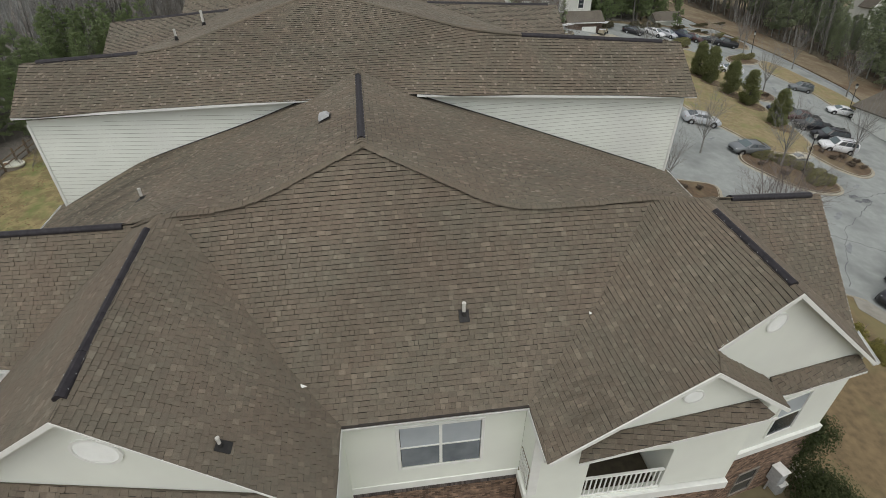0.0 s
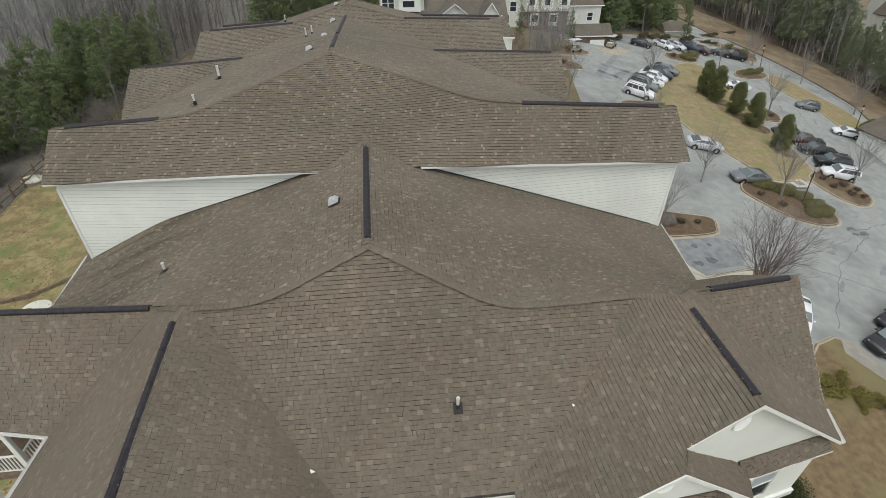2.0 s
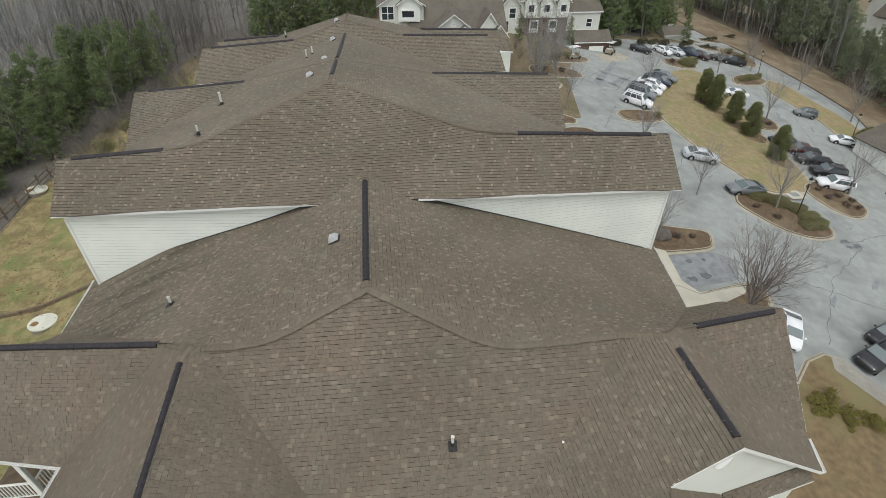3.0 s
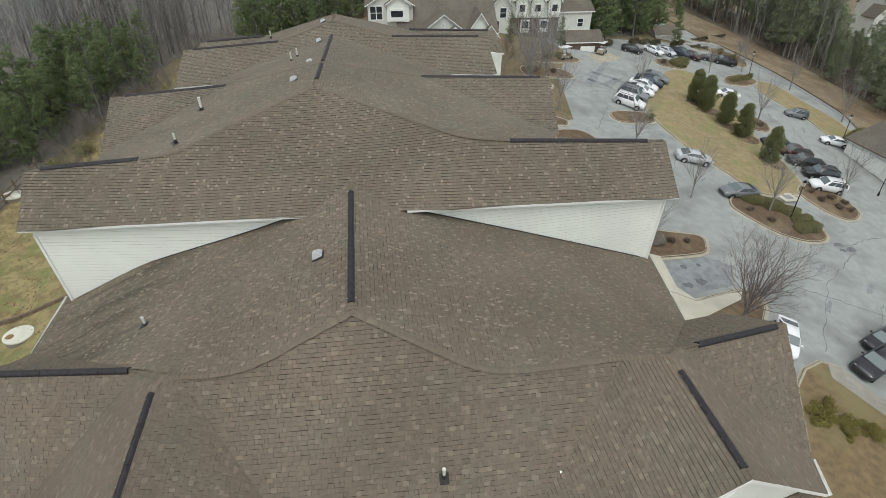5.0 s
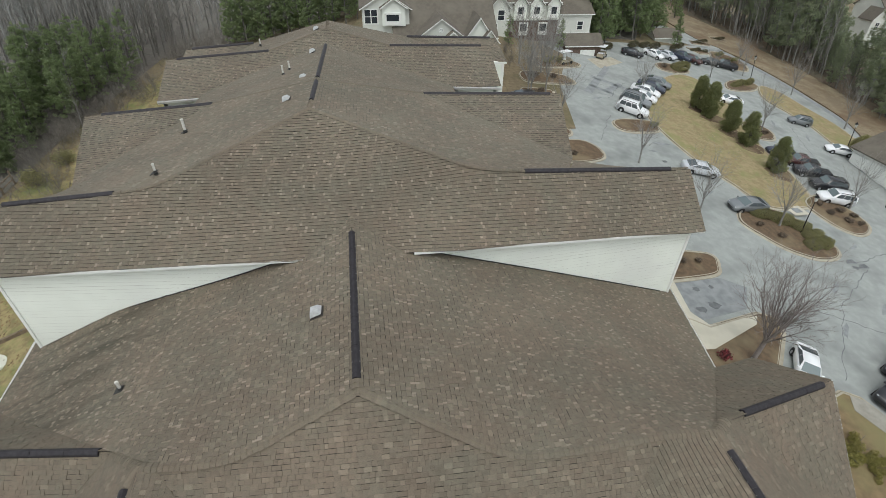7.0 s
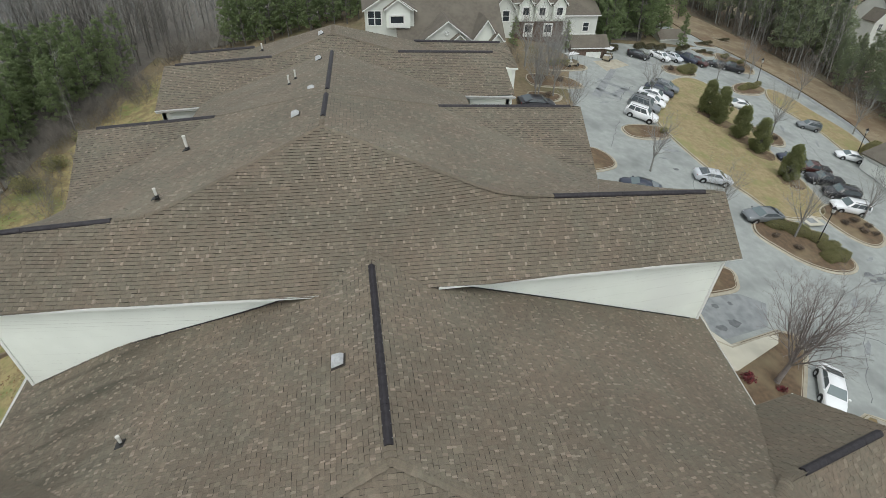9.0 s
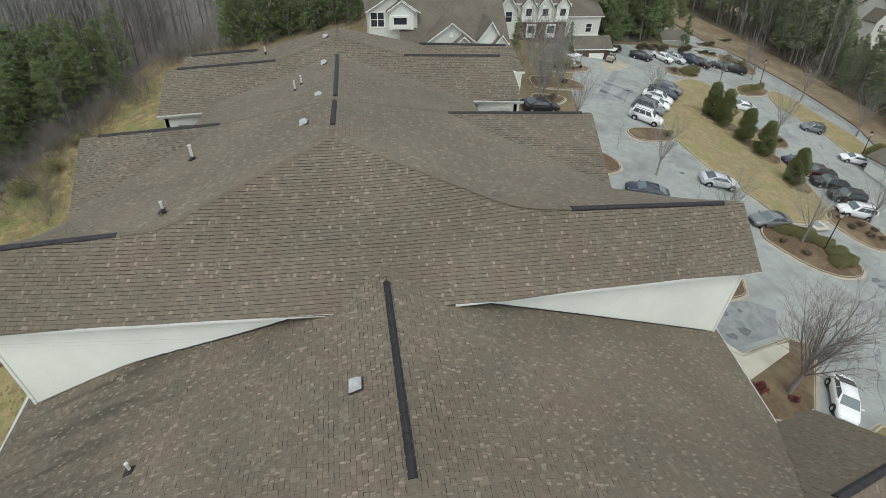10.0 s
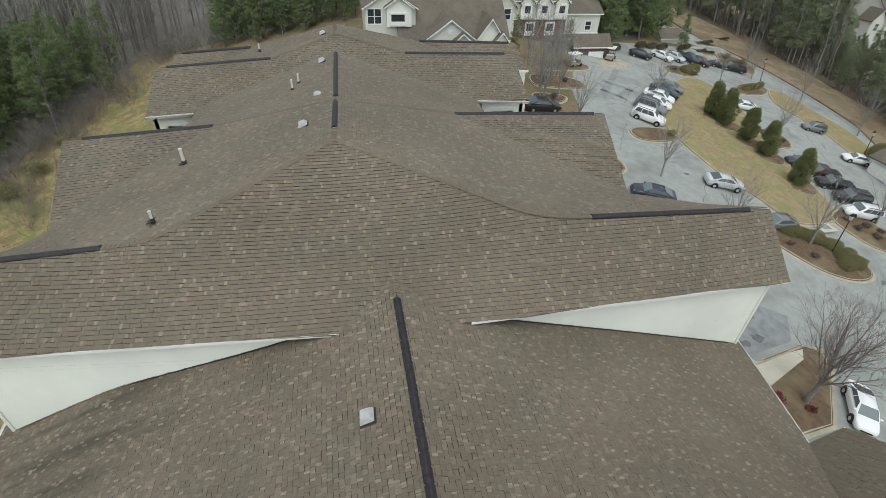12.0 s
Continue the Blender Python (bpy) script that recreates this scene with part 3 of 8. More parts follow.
GL, GR = (-7.1, 7.2, 12.72), (11.25, 9.0, 12.60)
SLI, SLO = (-8.75, 15.9, 12.36), (-18.5, 17.6, 11.4)
SRI, SRO = (11.75, 14.05, 12.9), (17.9, 15.75, 11.75)
EL0, EL1 = (-16.95, 21.2, 8.50), (-17.1, 25.2, 8.75)
LM1, LM2 = (-6.2, 24.6, 13.30), (-11.6, 24.8, 11.70)
ER0, ER1 = (15.7, 18.8, 9.20), (16.95, 25.0, 8.75)
DL, DR = (-1.75, 9.0, 9.16), (3.75, 9.0, 9.16)
VLM, VRM = (-2.95, 10.25, 9.85), (6.6, 11.3, 11.1)
VLB = (-13.4, 13.6, 8.2)
VRB = (17.8, 11.7, 7.85)
ERF = (17.7, 10.4, 7.45)


def way(p, q):
    return Vector(q) - Vector(p)


def eased(p, c, q, reach=1.1):
    """The corner c on the line from p to q, rounded off over a short reach."""
    p, c, q = Vector(p), Vector(c), Vector(q)
    a, b = c + (p - c).normalized() * reach, c + (q - c).normalized() * reach
    return [tuple(a.lerp(c, t).lerp(c.lerp(b, t), t)) for t in (0.0, 0.33, 0.67, 1.0)]


HIP_R = [K] + eased(K, KR, MR) + [MR, CR]
HIP_L = [K] + eased(K, KL, CL) + [CL]
MAIN = way(K, F)
shingle_slope(A, [DL, DR, VRM] + HIP_R[::-1] + HIP_L[1:] + [VLM], 1, (1, 0, 0), pick=(-2.2, 3.6, 9.9, 12.3), mat="shingle_plain", band=0.014)
SLOPE_L = shingle_slope(A, HIP_L + [EL0, EL1, LM2, LM1, F], 2, MAIN, mat="shingle_stained", course=0.168, tab=0.16, band=0.018, fleck=0.20)
SLOPE_R = shingle_slope(A, [F, ER1, ER0, JR] + HIP_R[::-1], 3, MAIN, course=0.168, tab=0.16, band=0.018, fleck=0.20)
shingle_slope(A, [JR, SRI, SRO, (18.2, 19.4, 8.9), ER0], 5, way(SRI, SRO))
shingle_slope(A, [CL, JL, SLI, SLO, (-18.5, 20.0, 8.35), EL0], 4, way(SLO, SLI))
shingle_slope(A, [CL, JL, GL, (-1.75, 6.3, 9.42), DL, VLM], 6, way(GL, JL), mat="shingle_plain", tab=0.17, band=0.006, proud=0.9)
shingle_slope(A, [JL, GL, (-13.6, 8.35, 8.1), VLB, SLI], 7, way(GL, JL), mat="shingle_plain", band=0.001, proud=0.4)
shingle_slope(A, [SLI, VLB, (-18.5, 14.8, 8.0), SLO], 8, way(SLO, SLI), mat="shingle_plain")
shingle_slope(A, [CR, VRM, DR, (3.9, 7.4, 8.6), (8.75, 8.08, 10.84), (9.23, 8.9, 10.80), GR, JR], 9, way(GR, JR), mat="shingle_scuffed", tab=0.17, band=0.011, proud=1.0)
shingle_slope(A, [JR, GR, ERF, VRB, SRI], 10, way(GR, JR), mat="shingle_plain")
shingle_slope(A, [SRI, SRO, VRB], 11, way(SRI, SRO), mat="shingle_plain")

# ---------------------------------------------------------------- second building
B = thing("apartment_building", "taller cream-sided apartment block behind with stepped brown shingle roofs", "building")
PK = (-2.8, 31.0, 18.1)
B_EL, B_IL, B_IR, B_ER = (-16.6, 23.95, 13.88), (-3.4, 22.7, 14.52), (1.8, 22.5, 14.60), (16.97, 24.1, 13.45)
B_LO, B_LI, B_RI, B_RO = (-17.1, 27.0, 15.56), (-11.6, 27.05, 15.87), (7.55, 26.05, 16.42), (16.9, 26.75, 15.7)
B_RM, B_LM = (5.0, 26.0, 16.70), (-9.9, 26.9, 16.10)
HIP_BR = [PK] + eased(PK, B_RM, B_RI) + [B_RI]
HIP_BL = [PK] + eased(PK, B_LM, B_LI, 0.8) + [B_LI]
E1, E2 = (-2.75, 36.1, 18.0), (-2.84, 47.6, 17.3)
# far and side slopes take the shingle with haze and light in its colour
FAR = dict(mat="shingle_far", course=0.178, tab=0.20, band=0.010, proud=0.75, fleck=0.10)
shingle_slope(B, [B_EL, B_IL, B_IR, B_ER, B_RO] + HIP_BR[::-1] + HIP_BL[1:] + [B_LO], 20, (1, 0, 0), (B_EL, B_IL, B_IR, B_ER), course=0.178, tab=0.20, band=0.009, proud=1.05, fleck=0.16)
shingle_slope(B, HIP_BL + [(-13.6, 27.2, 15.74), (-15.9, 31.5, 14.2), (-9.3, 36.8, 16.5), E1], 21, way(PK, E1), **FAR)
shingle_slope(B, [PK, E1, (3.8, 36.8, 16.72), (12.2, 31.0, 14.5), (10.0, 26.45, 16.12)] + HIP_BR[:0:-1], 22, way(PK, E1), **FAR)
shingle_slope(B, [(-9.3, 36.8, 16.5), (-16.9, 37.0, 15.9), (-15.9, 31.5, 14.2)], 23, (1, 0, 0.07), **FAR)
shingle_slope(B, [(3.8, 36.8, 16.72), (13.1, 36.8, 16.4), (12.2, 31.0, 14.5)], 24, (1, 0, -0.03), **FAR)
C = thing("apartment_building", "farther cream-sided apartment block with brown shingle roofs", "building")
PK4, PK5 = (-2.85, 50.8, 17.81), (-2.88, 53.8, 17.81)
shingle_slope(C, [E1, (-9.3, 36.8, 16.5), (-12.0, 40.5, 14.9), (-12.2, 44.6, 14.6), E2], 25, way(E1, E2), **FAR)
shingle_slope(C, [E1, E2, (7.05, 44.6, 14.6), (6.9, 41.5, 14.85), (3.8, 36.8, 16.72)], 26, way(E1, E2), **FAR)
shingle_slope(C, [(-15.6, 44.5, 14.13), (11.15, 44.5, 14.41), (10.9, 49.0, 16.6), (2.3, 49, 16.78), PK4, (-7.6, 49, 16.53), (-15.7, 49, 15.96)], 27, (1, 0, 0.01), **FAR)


# ---------------------------------------------------------------- roof trim, gutters and vents
def gutter(owner, pts, drop=0.0, litter=False, size=1.0):
    """A box gutter with an open top along an eave, on a white fascia board."""
    for a, b in zip(pts, pts[1:]):
        a, b = Vector(a), Vector(b)
        a.z -= drop
        b.z -= drop
        bm = bmesh.new()
        beam(bm, a + Vector((0, 0, -0.02)), b + Vector((0, 0, -0.02)), 0.05, 0.20)
        part("fascia", bm, "trim", owner)
        d = (b - a).normalized()
        s = d.cross(Vector((0, 0, 1))).normalized()
        if s.dot(Vector((a.x + b.x, a.y + b.y, 0)) / 2 - owner_centre[owner.name]) < 0:
            s = -s
        bm = bmesh.new()
        prof = ((0.03, 0.0), (0.03, -0.12), (0.10, -0.13), (0.14, -0.05), (0.145, 0.0), (0.13, 0.0), (0.125, -0.05), (0.095, -0.11), (0.045, -0.105), (0.045, 0.0))
        rings = [[bm.verts.new(p + s * u * size + Vector((0, 0, z * size))) for u, z in prof] for p in (a, b)]
        n = len(prof)
        for k in range(n):
            bm.faces.new((rings[0][k], rings[0][(k + 1) % n], rings[1][(k + 1) % n], rings[1][k]))
        bm.faces.new(rings[0])
        bm.faces.new(rings[1][::-1])
        bmesh.ops.recalc_face_normals(bm, faces=bm.faces)
        g = part("gutter", bm, "gutter", owner)
        if litter:
            bm = bmesh.new()
            q = [p + s * u + Vector((0, 0, 0.004)) for p, u in ((a, -0.01), (b, -0.01), (b, 0.085), (a, 0.085))]
            hi = [bm.verts.new(p) for p in q]
            lo = [bm.verts.new(p - Vector((0, 0, 0.03))) for p in q]
            bm.faces.new(hi)
            for k in range(4):
                bm.faces.new((hi[k], lo[k], lo[(k + 1) % 4], hi[(k + 1) % 4]))
            bmesh.ops.recalc_face_normals(bm, faces=bm.faces)
            part("leaf_litter", bm, "underlay", g, "dark rotted leaves in the gutter")


def rake(owner, a, b, w=0.04, h=0.13, sink=0.015):
    bm = bmesh.new()
    beam(bm, Vector(a) + Vector((0, 0, -sink)), Vector(b) + Vector((0, 0, -sink)), w, h)
    part("rake_board", bm, "trim", owner)


owner_centre = {A.name: Vector((0, 16, 0)), B.name: Vector((-1, 33, 0)), C.name: Vector((-2, 50, 0))}

ridge_cap(A, HIP_R + [JR], 31, lift=0.006)
ridge_cap(A, HIP_L + [JL], 32, lift=0.006)
ridge_cap(A, [JR, (10.87, 12.85, 13.15)], 33)
ridge_cap(A, [JL, (-7.45, 14.1, 13.22)], 34)
ridge_cap(A, [JL, SLI], 35)
ridge_cap(A, [JR, SRI], 36)
ridge_cap(A, [(-0.62, 15.1, 15.24), (-0.64, 15.5, 15.25)], 37)
ridge_cap(A, [(-0.83, 23.6, 15.35), F], 38)
ridge_cap(B, HIP_BR, 39, 0.28)
ridge_cap(B, HIP_BL, 40, 0.28)
ridge_cap(B, [PK, (-2.79, 32.2, 18.09)], 41, 0.28)
ridge_cap(C, [E1, (3.8, 36.75, 16.74)], 42, 0.28)
ridge_cap(C, [E1, (-9.3, 36.75, 16.5)], 43, 0.28)
ridge_cap(C, [PK4, (2.3, 49, 16.78)], 44, 0.28)
ridge_cap(C, [PK4, (-7.6, 49, 16.53)], 45, 0.28)
ridge_cap(C, [PK4, PK5], 46, 0.28)

ridge_vent("dark plastic ridge vent along the main ridge", (-0.64, 15.45, 15.25), (-0.83, 23.3, 15.35), nails=True)
ridge_vent("dark ridge vent on a front wing roof", (10.88, 12.8, 13.14), (11.22, 9.35, 12.66), nails=True)
ridge_vent("dark ridge vent on a front wing roof", (-7.46, 14.0, 13.2), (-7.15, 7.75, 12.78), nails=True)
ridge_vent("dark ridge vent on a side wing roof", (-9.2, 15.98, 12.32), SLO)
ridge_vent("dark ridge vent on a side wing roof", (12.5, 14.26, 12.75), (17.2, 15.55, 11.9))
ridge_vent("dark ridge vent on the taller block", (-16.3, 26.99, 15.62), B_LI)
ridge_vent("dark ridge vent on the taller block", B_RI, (15.7, 26.65, 15.77))
ridge_vent("short glossy ridge vent on the taller block", (-2.79, 32.3, 18.08), (-2.76, 35.8, 18.01))
ridge_vent("long dark ridge vent on the distant block", (-2.75, 36.7, 17.97), (-2.84, 47.3, 17.33))
ridge_vent("dark ridge vent on the distant wing roof", (-9.3, 36.8, 16.5), (-15.9, 36.97, 15.97))
ridge_vent("dark ridge vent on the distant wing roof", (3.8, 36.8, 16.72), (12.4, 36.8, 16.43))
ridge_vent("dark ridge vent on the distant wing roof", (2.3, 49, 16.78), (10.2, 49, 16.62))
ridge_vent("dark ridge vent on the distant wing roof", (-7.6, 49, 16.53), (-14.9, 49, 16.02))

gutter(A, [DL, DR], litter=True)
gutter(A, [DL, (-1.75, 6.35, 9.42)])
gutter(A, [DR, (3.9, 7.5, 8.62)], litter=True)
gutter(A, [EL0, EL1], size=0.55)
gutter(A, [ER0, ER1], size=0.55)
gutter(A, [ERF, VRB])
gutter(A, [VLB, (-18.5, 14.8, 8.0)])
gutter(A, [VLB, (-13.6, 8.4, 8.1)])
rake(A, GR, ERF)
rake(A, GR, (9.23, 8.9, 10.8))
rake(A, GL, (-1.75, 6.3, 9.42), 0.03, 0.06)
rake(A, GL, (-13.6, 8.35, 8.1))
rake(A, SRO, VRB)
rake(A, SRO, (18.2, 19.4, 8.9))
rake(B, B_EL, (-2.95, 22.66, 14.54), 0.05, 0.11)
rake(B, B_IR, B_ER, 0.05, 0.11)
rake(B, B_EL, B_LO, 0.03, 0.13, 0.06)
rake(B, B_ER, B_RO, 0.03, 0.13, 0.06)
gutter(C, [(7.0, 44.5, 14.58), (11.15, 44.5, 14.4)])
gutter(C, [(-15.6, 44.5, 14.12), (-12.5, 44.5, 14.3)])


# ---------------------------------------------------------------- walls of the nearest building
def wall_slab(owner, pts, m, mat="siding", depth=0.25, name="wall", label=""):
    """A wall with the outline pts (s, z) in its own plane, front at 0, set by m."""
    bm = bmesh.new()
    prism(bm, pts, 0.0, depth)
    bm.transform(m)
    return part(name, bm, mat, owner, label)


def wall_box(owner, name, mat, m, s0, s1, d0, d1, z0, z1, bevel=0.01, label=""):
    bm = bmesh.new()
    box(bm, s0, s1, d0, d1, z0, z1, bevel)
    bm.transform(m)
    return part(name, bm, mat, owner, label)


def brick_face(owner, m, s0, s1, z0, z1, seed, limit=300, soldier=False):
    """A course-by-course brick facing; the first bricks are pieces of their own, the rest one part."""
    rng = random.Random(seed)
    wall = wall_box(owner, "brick_wall", "mortar", m, s0, s1, 0.02, 0.26, z0, z1, 0.0, "red-brown brick wall with pale mortar joints")
    tv, tf, shared = [], [], None
    r, z = 0, z1 - 0.075
    made = 0
    if soldier:
        # one course of bricks set on end under the band
        sv, sf = [], []
        s = s0
        while s < s1 - 0.06:
            d = rng.uniform(-0.030, -0.020)
            c = len(sv)
            for y in (d, d + 0.05):
                for x, zz in ((s, z1 - 0.205), (s + 0.065, z1 - 0.205), (s + 0.065, z1 - 0.005), (s, z1 - 0.005)):
                    sv.append(m @ Vector((x, y, zz)))
            sf += [(c, c + 1, c + 2, c + 3), (c, c + 4, c + 5, c + 1), (c + 1, c + 5, c + 6, c + 2), (c + 2, c + 6, c + 7, c + 3), (c + 3, c + 7, c + 4, c)]
            s += 0.075
        raw("soldier_course", sv, sf, "brick_dark", wall, "dark grey bricks set on end", kind="stuff")
        z -= 0.21
    while z > z0:
        s = s0 - (0.11 if r % 2 else 0.0)
        while s < s1:
            a, b = max(s, s0), min(s + 0.205, s1)
            s += 0.215
            if b - a < 0.04:
                continue
            full = b - a > 0.2
            d = rng.uniform(-0.004, 0.004)
            if full and made < limit:
                if shared is None:
                    bm = bmesh.new()
                    box(bm, -0.1025, 0.1025, 0.0, 0.05, 0.0, 0.065, 0.0)
                    shared = bpy.data.meshes.new("brick")
                    bm.to_mesh(shared)
                    bm.free()
                    shared.materials.append(M["brick_piece"])
                ob = new("brick", shared)
                ob.matrix_basis = m @ Matrix.Translation((a + 0.1025, d, z))
                ob.parent = wall
                made += 1
            else:
                c = len(tv)
                for y in (d, d + 0.05):
                    for x, zz in ((a, z), (b, z), (b, z + 0.065), (a, z + 0.065)):
                        tv.append(m @ Vector((x, y, zz)))
                tf += [(c, c + 1, c + 2, c + 3), (c, c + 4, c + 5, c + 1), (c + 1, c + 5, c + 6, c + 2), (c + 2, c + 6, c + 7, c + 3), (c + 3, c + 7, c + 4, c)]
        z -= 0.075
        r += 1
    if tv:
        raw("bricks", tv, tf, "brick", wall, "red-brown bricks", kind="stuff")


def sash_window(owner, m, s0, s1, z0, z1, cols=2, rows=2, trim=0.11, label="white-framed window with drawn blinds", casing="trim", upper="blind", lower="dark_glass"):
    """A sunk window: outer trim, frame bars, one pane an object, blinds behind the upper sashes."""
    w = wall_box(owner, "window", casing, m, s0 - trim, s1 + trim, -0.035, 0.02, z1, z1 + trim, 0.008, label)
    for a, b, c, d in ((s0 - trim, s0, z0 - trim, z1), (s1, s1 + trim, z0 - trim, z1), (s0, s1, z0 - trim, z0)):
        wall_box(w, "casing", casing, m, a, b, -0.035, 0.02, c, d, 0.008)
    for i in range(1, cols):
        x = s0 + (s1 - s0) * i / cols
        wall_box(w, "mullion", casing, m, x - 0.05, x + 0.05, -0.02, 0.05, z0, z1, 0.006)
    for j in range(1, rows):
        z = z0 + (z1 - z0) * j / rows
        wall_box(w, "meeting_rail", casing, m, s0, s1, -0.012, 0.05, z - 0.03, z + 0.03, 0.006)
    for i in range(cols):
        for j in range(rows):
            a, b = s0 + (s1 - s0) * i / cols, s0 + (s1 - s0) * (i + 1) / cols
            c, d = z0 + (z1 - z0) * j / rows, z0 + (z1 - z0) * (j + 1) / rows
            wall_box(w, "pane", upper if j else lower, m, a + 0.02, b - 0.02, 0.012, 0.018, c + 0.01, d - 0.01, 0.0)
    return w


def louvre(owner, m, s, z, rx, rz):
    """An oval gable vent with a raised rim and slats."""
    bm = bmesh.new()
    n = 28
    rings = []
    for k, (f, y) in enumerate(((1.0, 0.0), (1.0, -0.05), (0.86, -0.05), (0.84, -0.01))):
        rings.append([bm.verts.new((s + rx * f * math.cos(2 * math.pi * i / n), y, z + rz * f * math.sin(2 * math.pi * i / n))) for i in range(n)])
    for k in range(3):
        for i in range(n):
            bm.faces.new((rings[k][i], rings[k][(i + 1) % n], rings[k + 1][(i + 1) % n], rings[k + 1][i]))
    bm.faces.new(rings[3])
    bm.transform(m)
    bmesh.ops.recalc_face_normals(bm, faces=bm.faces)
    v = part("gable_vent", bm, "trim", owner, "white oval louvred gable vent")
    bm = bmesh.new()
    bm.faces.new([bm.verts.new((s + rx * 0.85 * math.cos(2 * math.pi * i / n), -0.014, z + rz * 0.85 * math.sin(2 * math.pi * i / n))) for i in range(n)])
    bm.transform(m)
    # shade between the slats comes from this dark brown sheet
    part("backing", bm, "deck", v, "dark backing that draws the shade between the slats")
    for i in range(9):
        zz = -0.78 + 1.6 * (i + 0.5) / 9
        hw = rx * 0.84 * math.sqrt(1 - zz * zz)
        bm = bmesh.new()
        a = [(s - hw, -0.022, z + rz * (zz + 0.055)), (s + hw, -0.022, z + rz * (zz + 0.055)), (s + hw, -0.046, z + rz * (zz - 0.05)), (s - hw, -0.046, z + rz * (zz - 0.05))]
        f = [bm.verts.new(p) for p in a] + [bm.verts.new((p[0], p[1] + 0.012, p[2] - 0.004)) for p in a]
        for q in ((0, 1, 2, 3), (7, 6, 5, 4), (0, 4, 5, 1), (1, 5, 6, 2), (2, 6, 7, 3), (3, 7, 4, 0)):
            bm.faces.new([f[k] for k in q])
        bm.transform(m)
        part("slat", bm, "trim", v)


def pent_roof(owner, m, s0, s1, zt0, zt1, drop, out, seed, ends=(0.15, 0.15), rise=0.0):
    """A short shingled skirt roof across a gable."""
    pts = [m @ Vector(p) for p in ((s0, -0.02, zt0), (s1, -0.02, zt1), (s1 + ends[1], -out, zt1 - drop + rise), (s0 - ends[0], -out, zt0 - drop))]
    shingle_slope(owner, pts, seed, mat="shingle_plain", band=0.018)
    bm = bmesh.new()
    beam(bm, pts[3] + Vector((0, 0, -0.03)), pts[2] + Vector((0, 0, -0.03)), 0.04, 0.09)
    part("fascia", bm, "trim", owner)
    bm = bmesh.new()
    q = [pts[3] - Vector((0, 0, 0.12)), pts[2] - Vector((0, 0, 0.12)), m @ Vector((s1, 0.0, zt1 - drop - 0.12)), m @ Vector((s0, 0.0, zt0 - drop - 0.12))]
    lo = [bm.verts.new(p) for p in q]
    hi = [bm.verts.new(p + Vector((0, 0, 0.02))) for p in q]
    bm.faces.new(lo)
    bm.faces.new(hi[::-1])
    for k in range(4):
        bm.faces.new((lo[k], hi[k], hi[(k + 1) % 4], lo[(k + 1) % 4]))
    part("soffit", bm, "trim", owner)


I4 = Matrix.Identity(4)
M["brick_piece"] = material("red_brown_brick_piece", (0.245, 0.165, 0.112), 0.9, color2=(0.145, 0.098, 0.072), scale=6, bump=0.3, bump_scale=90, obj_random=0.6)
# dormer front between the wings
FW = Matrix.Translation((0, 9.4, 0))
for a, b, c, d in ((-1.87, -0.14, 5.3, 9.0), (2.47, 3.895, 5.3, 9.0), (-0.14, 2.47, 8.2, 9.0), (-0.14, 2.47, 5.3, 6.15)):
    wall_box(A, "wall", "siding", FW, a, b, 0.0, 0.22, c, d, 0.0, "cream sided wall")
sash_window(A, FW, -0.14, 2.47, 6.15, 8.2, lower="glass")
wall_box(A, "band_course", "trim", FW, -1.87, 3.88, -0.035, 0.24, 4.95, 5.3, 0.012, "white band between siding and brick")
brick_face(A, FW, -1.86, 3.89, 0.5, 4.95, 51, soldier=True)
# inner return walls of the wings
LW = Matrix.Translation((-1.85, 0, 0)) @ pose(0, 0, 0, 0, 0, 90)
wall_slab(A, [(6.95, 0.0), (9.4, 0.0), (9.4, 8.95), (6.95, 9.2)], LW)
RW = Matrix.Translation((4.15, 0, 0)) @ pose(0, 0, 0, 0, 0, 90)
wall_slab(A, [(8.43, 5.3), (9.4, 5.3), (9.4, 8.95), (8.43, 8.6)], RW)
wall_box(A, "band_course", "trim", I4, 3.80, 4.10, 8.40, 9.30, 4.95, 5.3, 0.012, "white band between siding and brick")
wall_slab(A, [(8.43, 0.0), (9.4, 0.0), (9.4, 4.95), (8.43, 4.95)], RW, "brick", 0.23, "brick_return", "red-brown brick return wall")
wall_box(A, "corner_board", "trim", I4, 3.885, 4.2, 8.37, 8.425, 5.3, 8.55, 0.006)
wall_box(A, "shutter", "mortar", I4, 3.884, 3.91, 8.46, 9.32, 5.50, 6.65, 0.004, "white slatted shutter")
for i in range(7):
    wall_box(A, "shutter_slat", "trim", Matrix.Translation((3.86, 0, 0)), 0.0, 0.04, 8.5 + i * 0.12, 8.56 + i * 0.12, 5.55, 6.6, 0.004)
# left wing gable
GW = Matrix.Translation((-7.1, 7.6, 0)) @ pose(0, 0, 0, 0, 0, -10.3)
wall_slab(A, [(-6.2, -4.0), (5.2, 0.0), (5.2, 9.45), (0.0, 12.55), (-6.2, 8.2)], GW, label="cream gable wall")
louvre(A, GW, 0.2, 11.17, 0.62, 0.46)
pent_roof(A, GW, -4.6, 4.45, 9.7, 9.75, 0.62, 0.50, 52)
# wing gable with the oval vent and the corner window
ANG = math.degrees(math.atan2(1.4, 6.25))
RG = Matrix.Translation((11.25, 9.35, 0)) @ pose(0, 0, 0, 0, 0, ANG)
wall_slab(A, [(-2.0, 3.9), (6.4, 3.1), (6.4, 7.45), (0.0, 12.5), (-2.0, 10.9)], RG, label="cream gable wall")
louvre(A, RG, 0.0, 11.2, 0.40, 0.36)
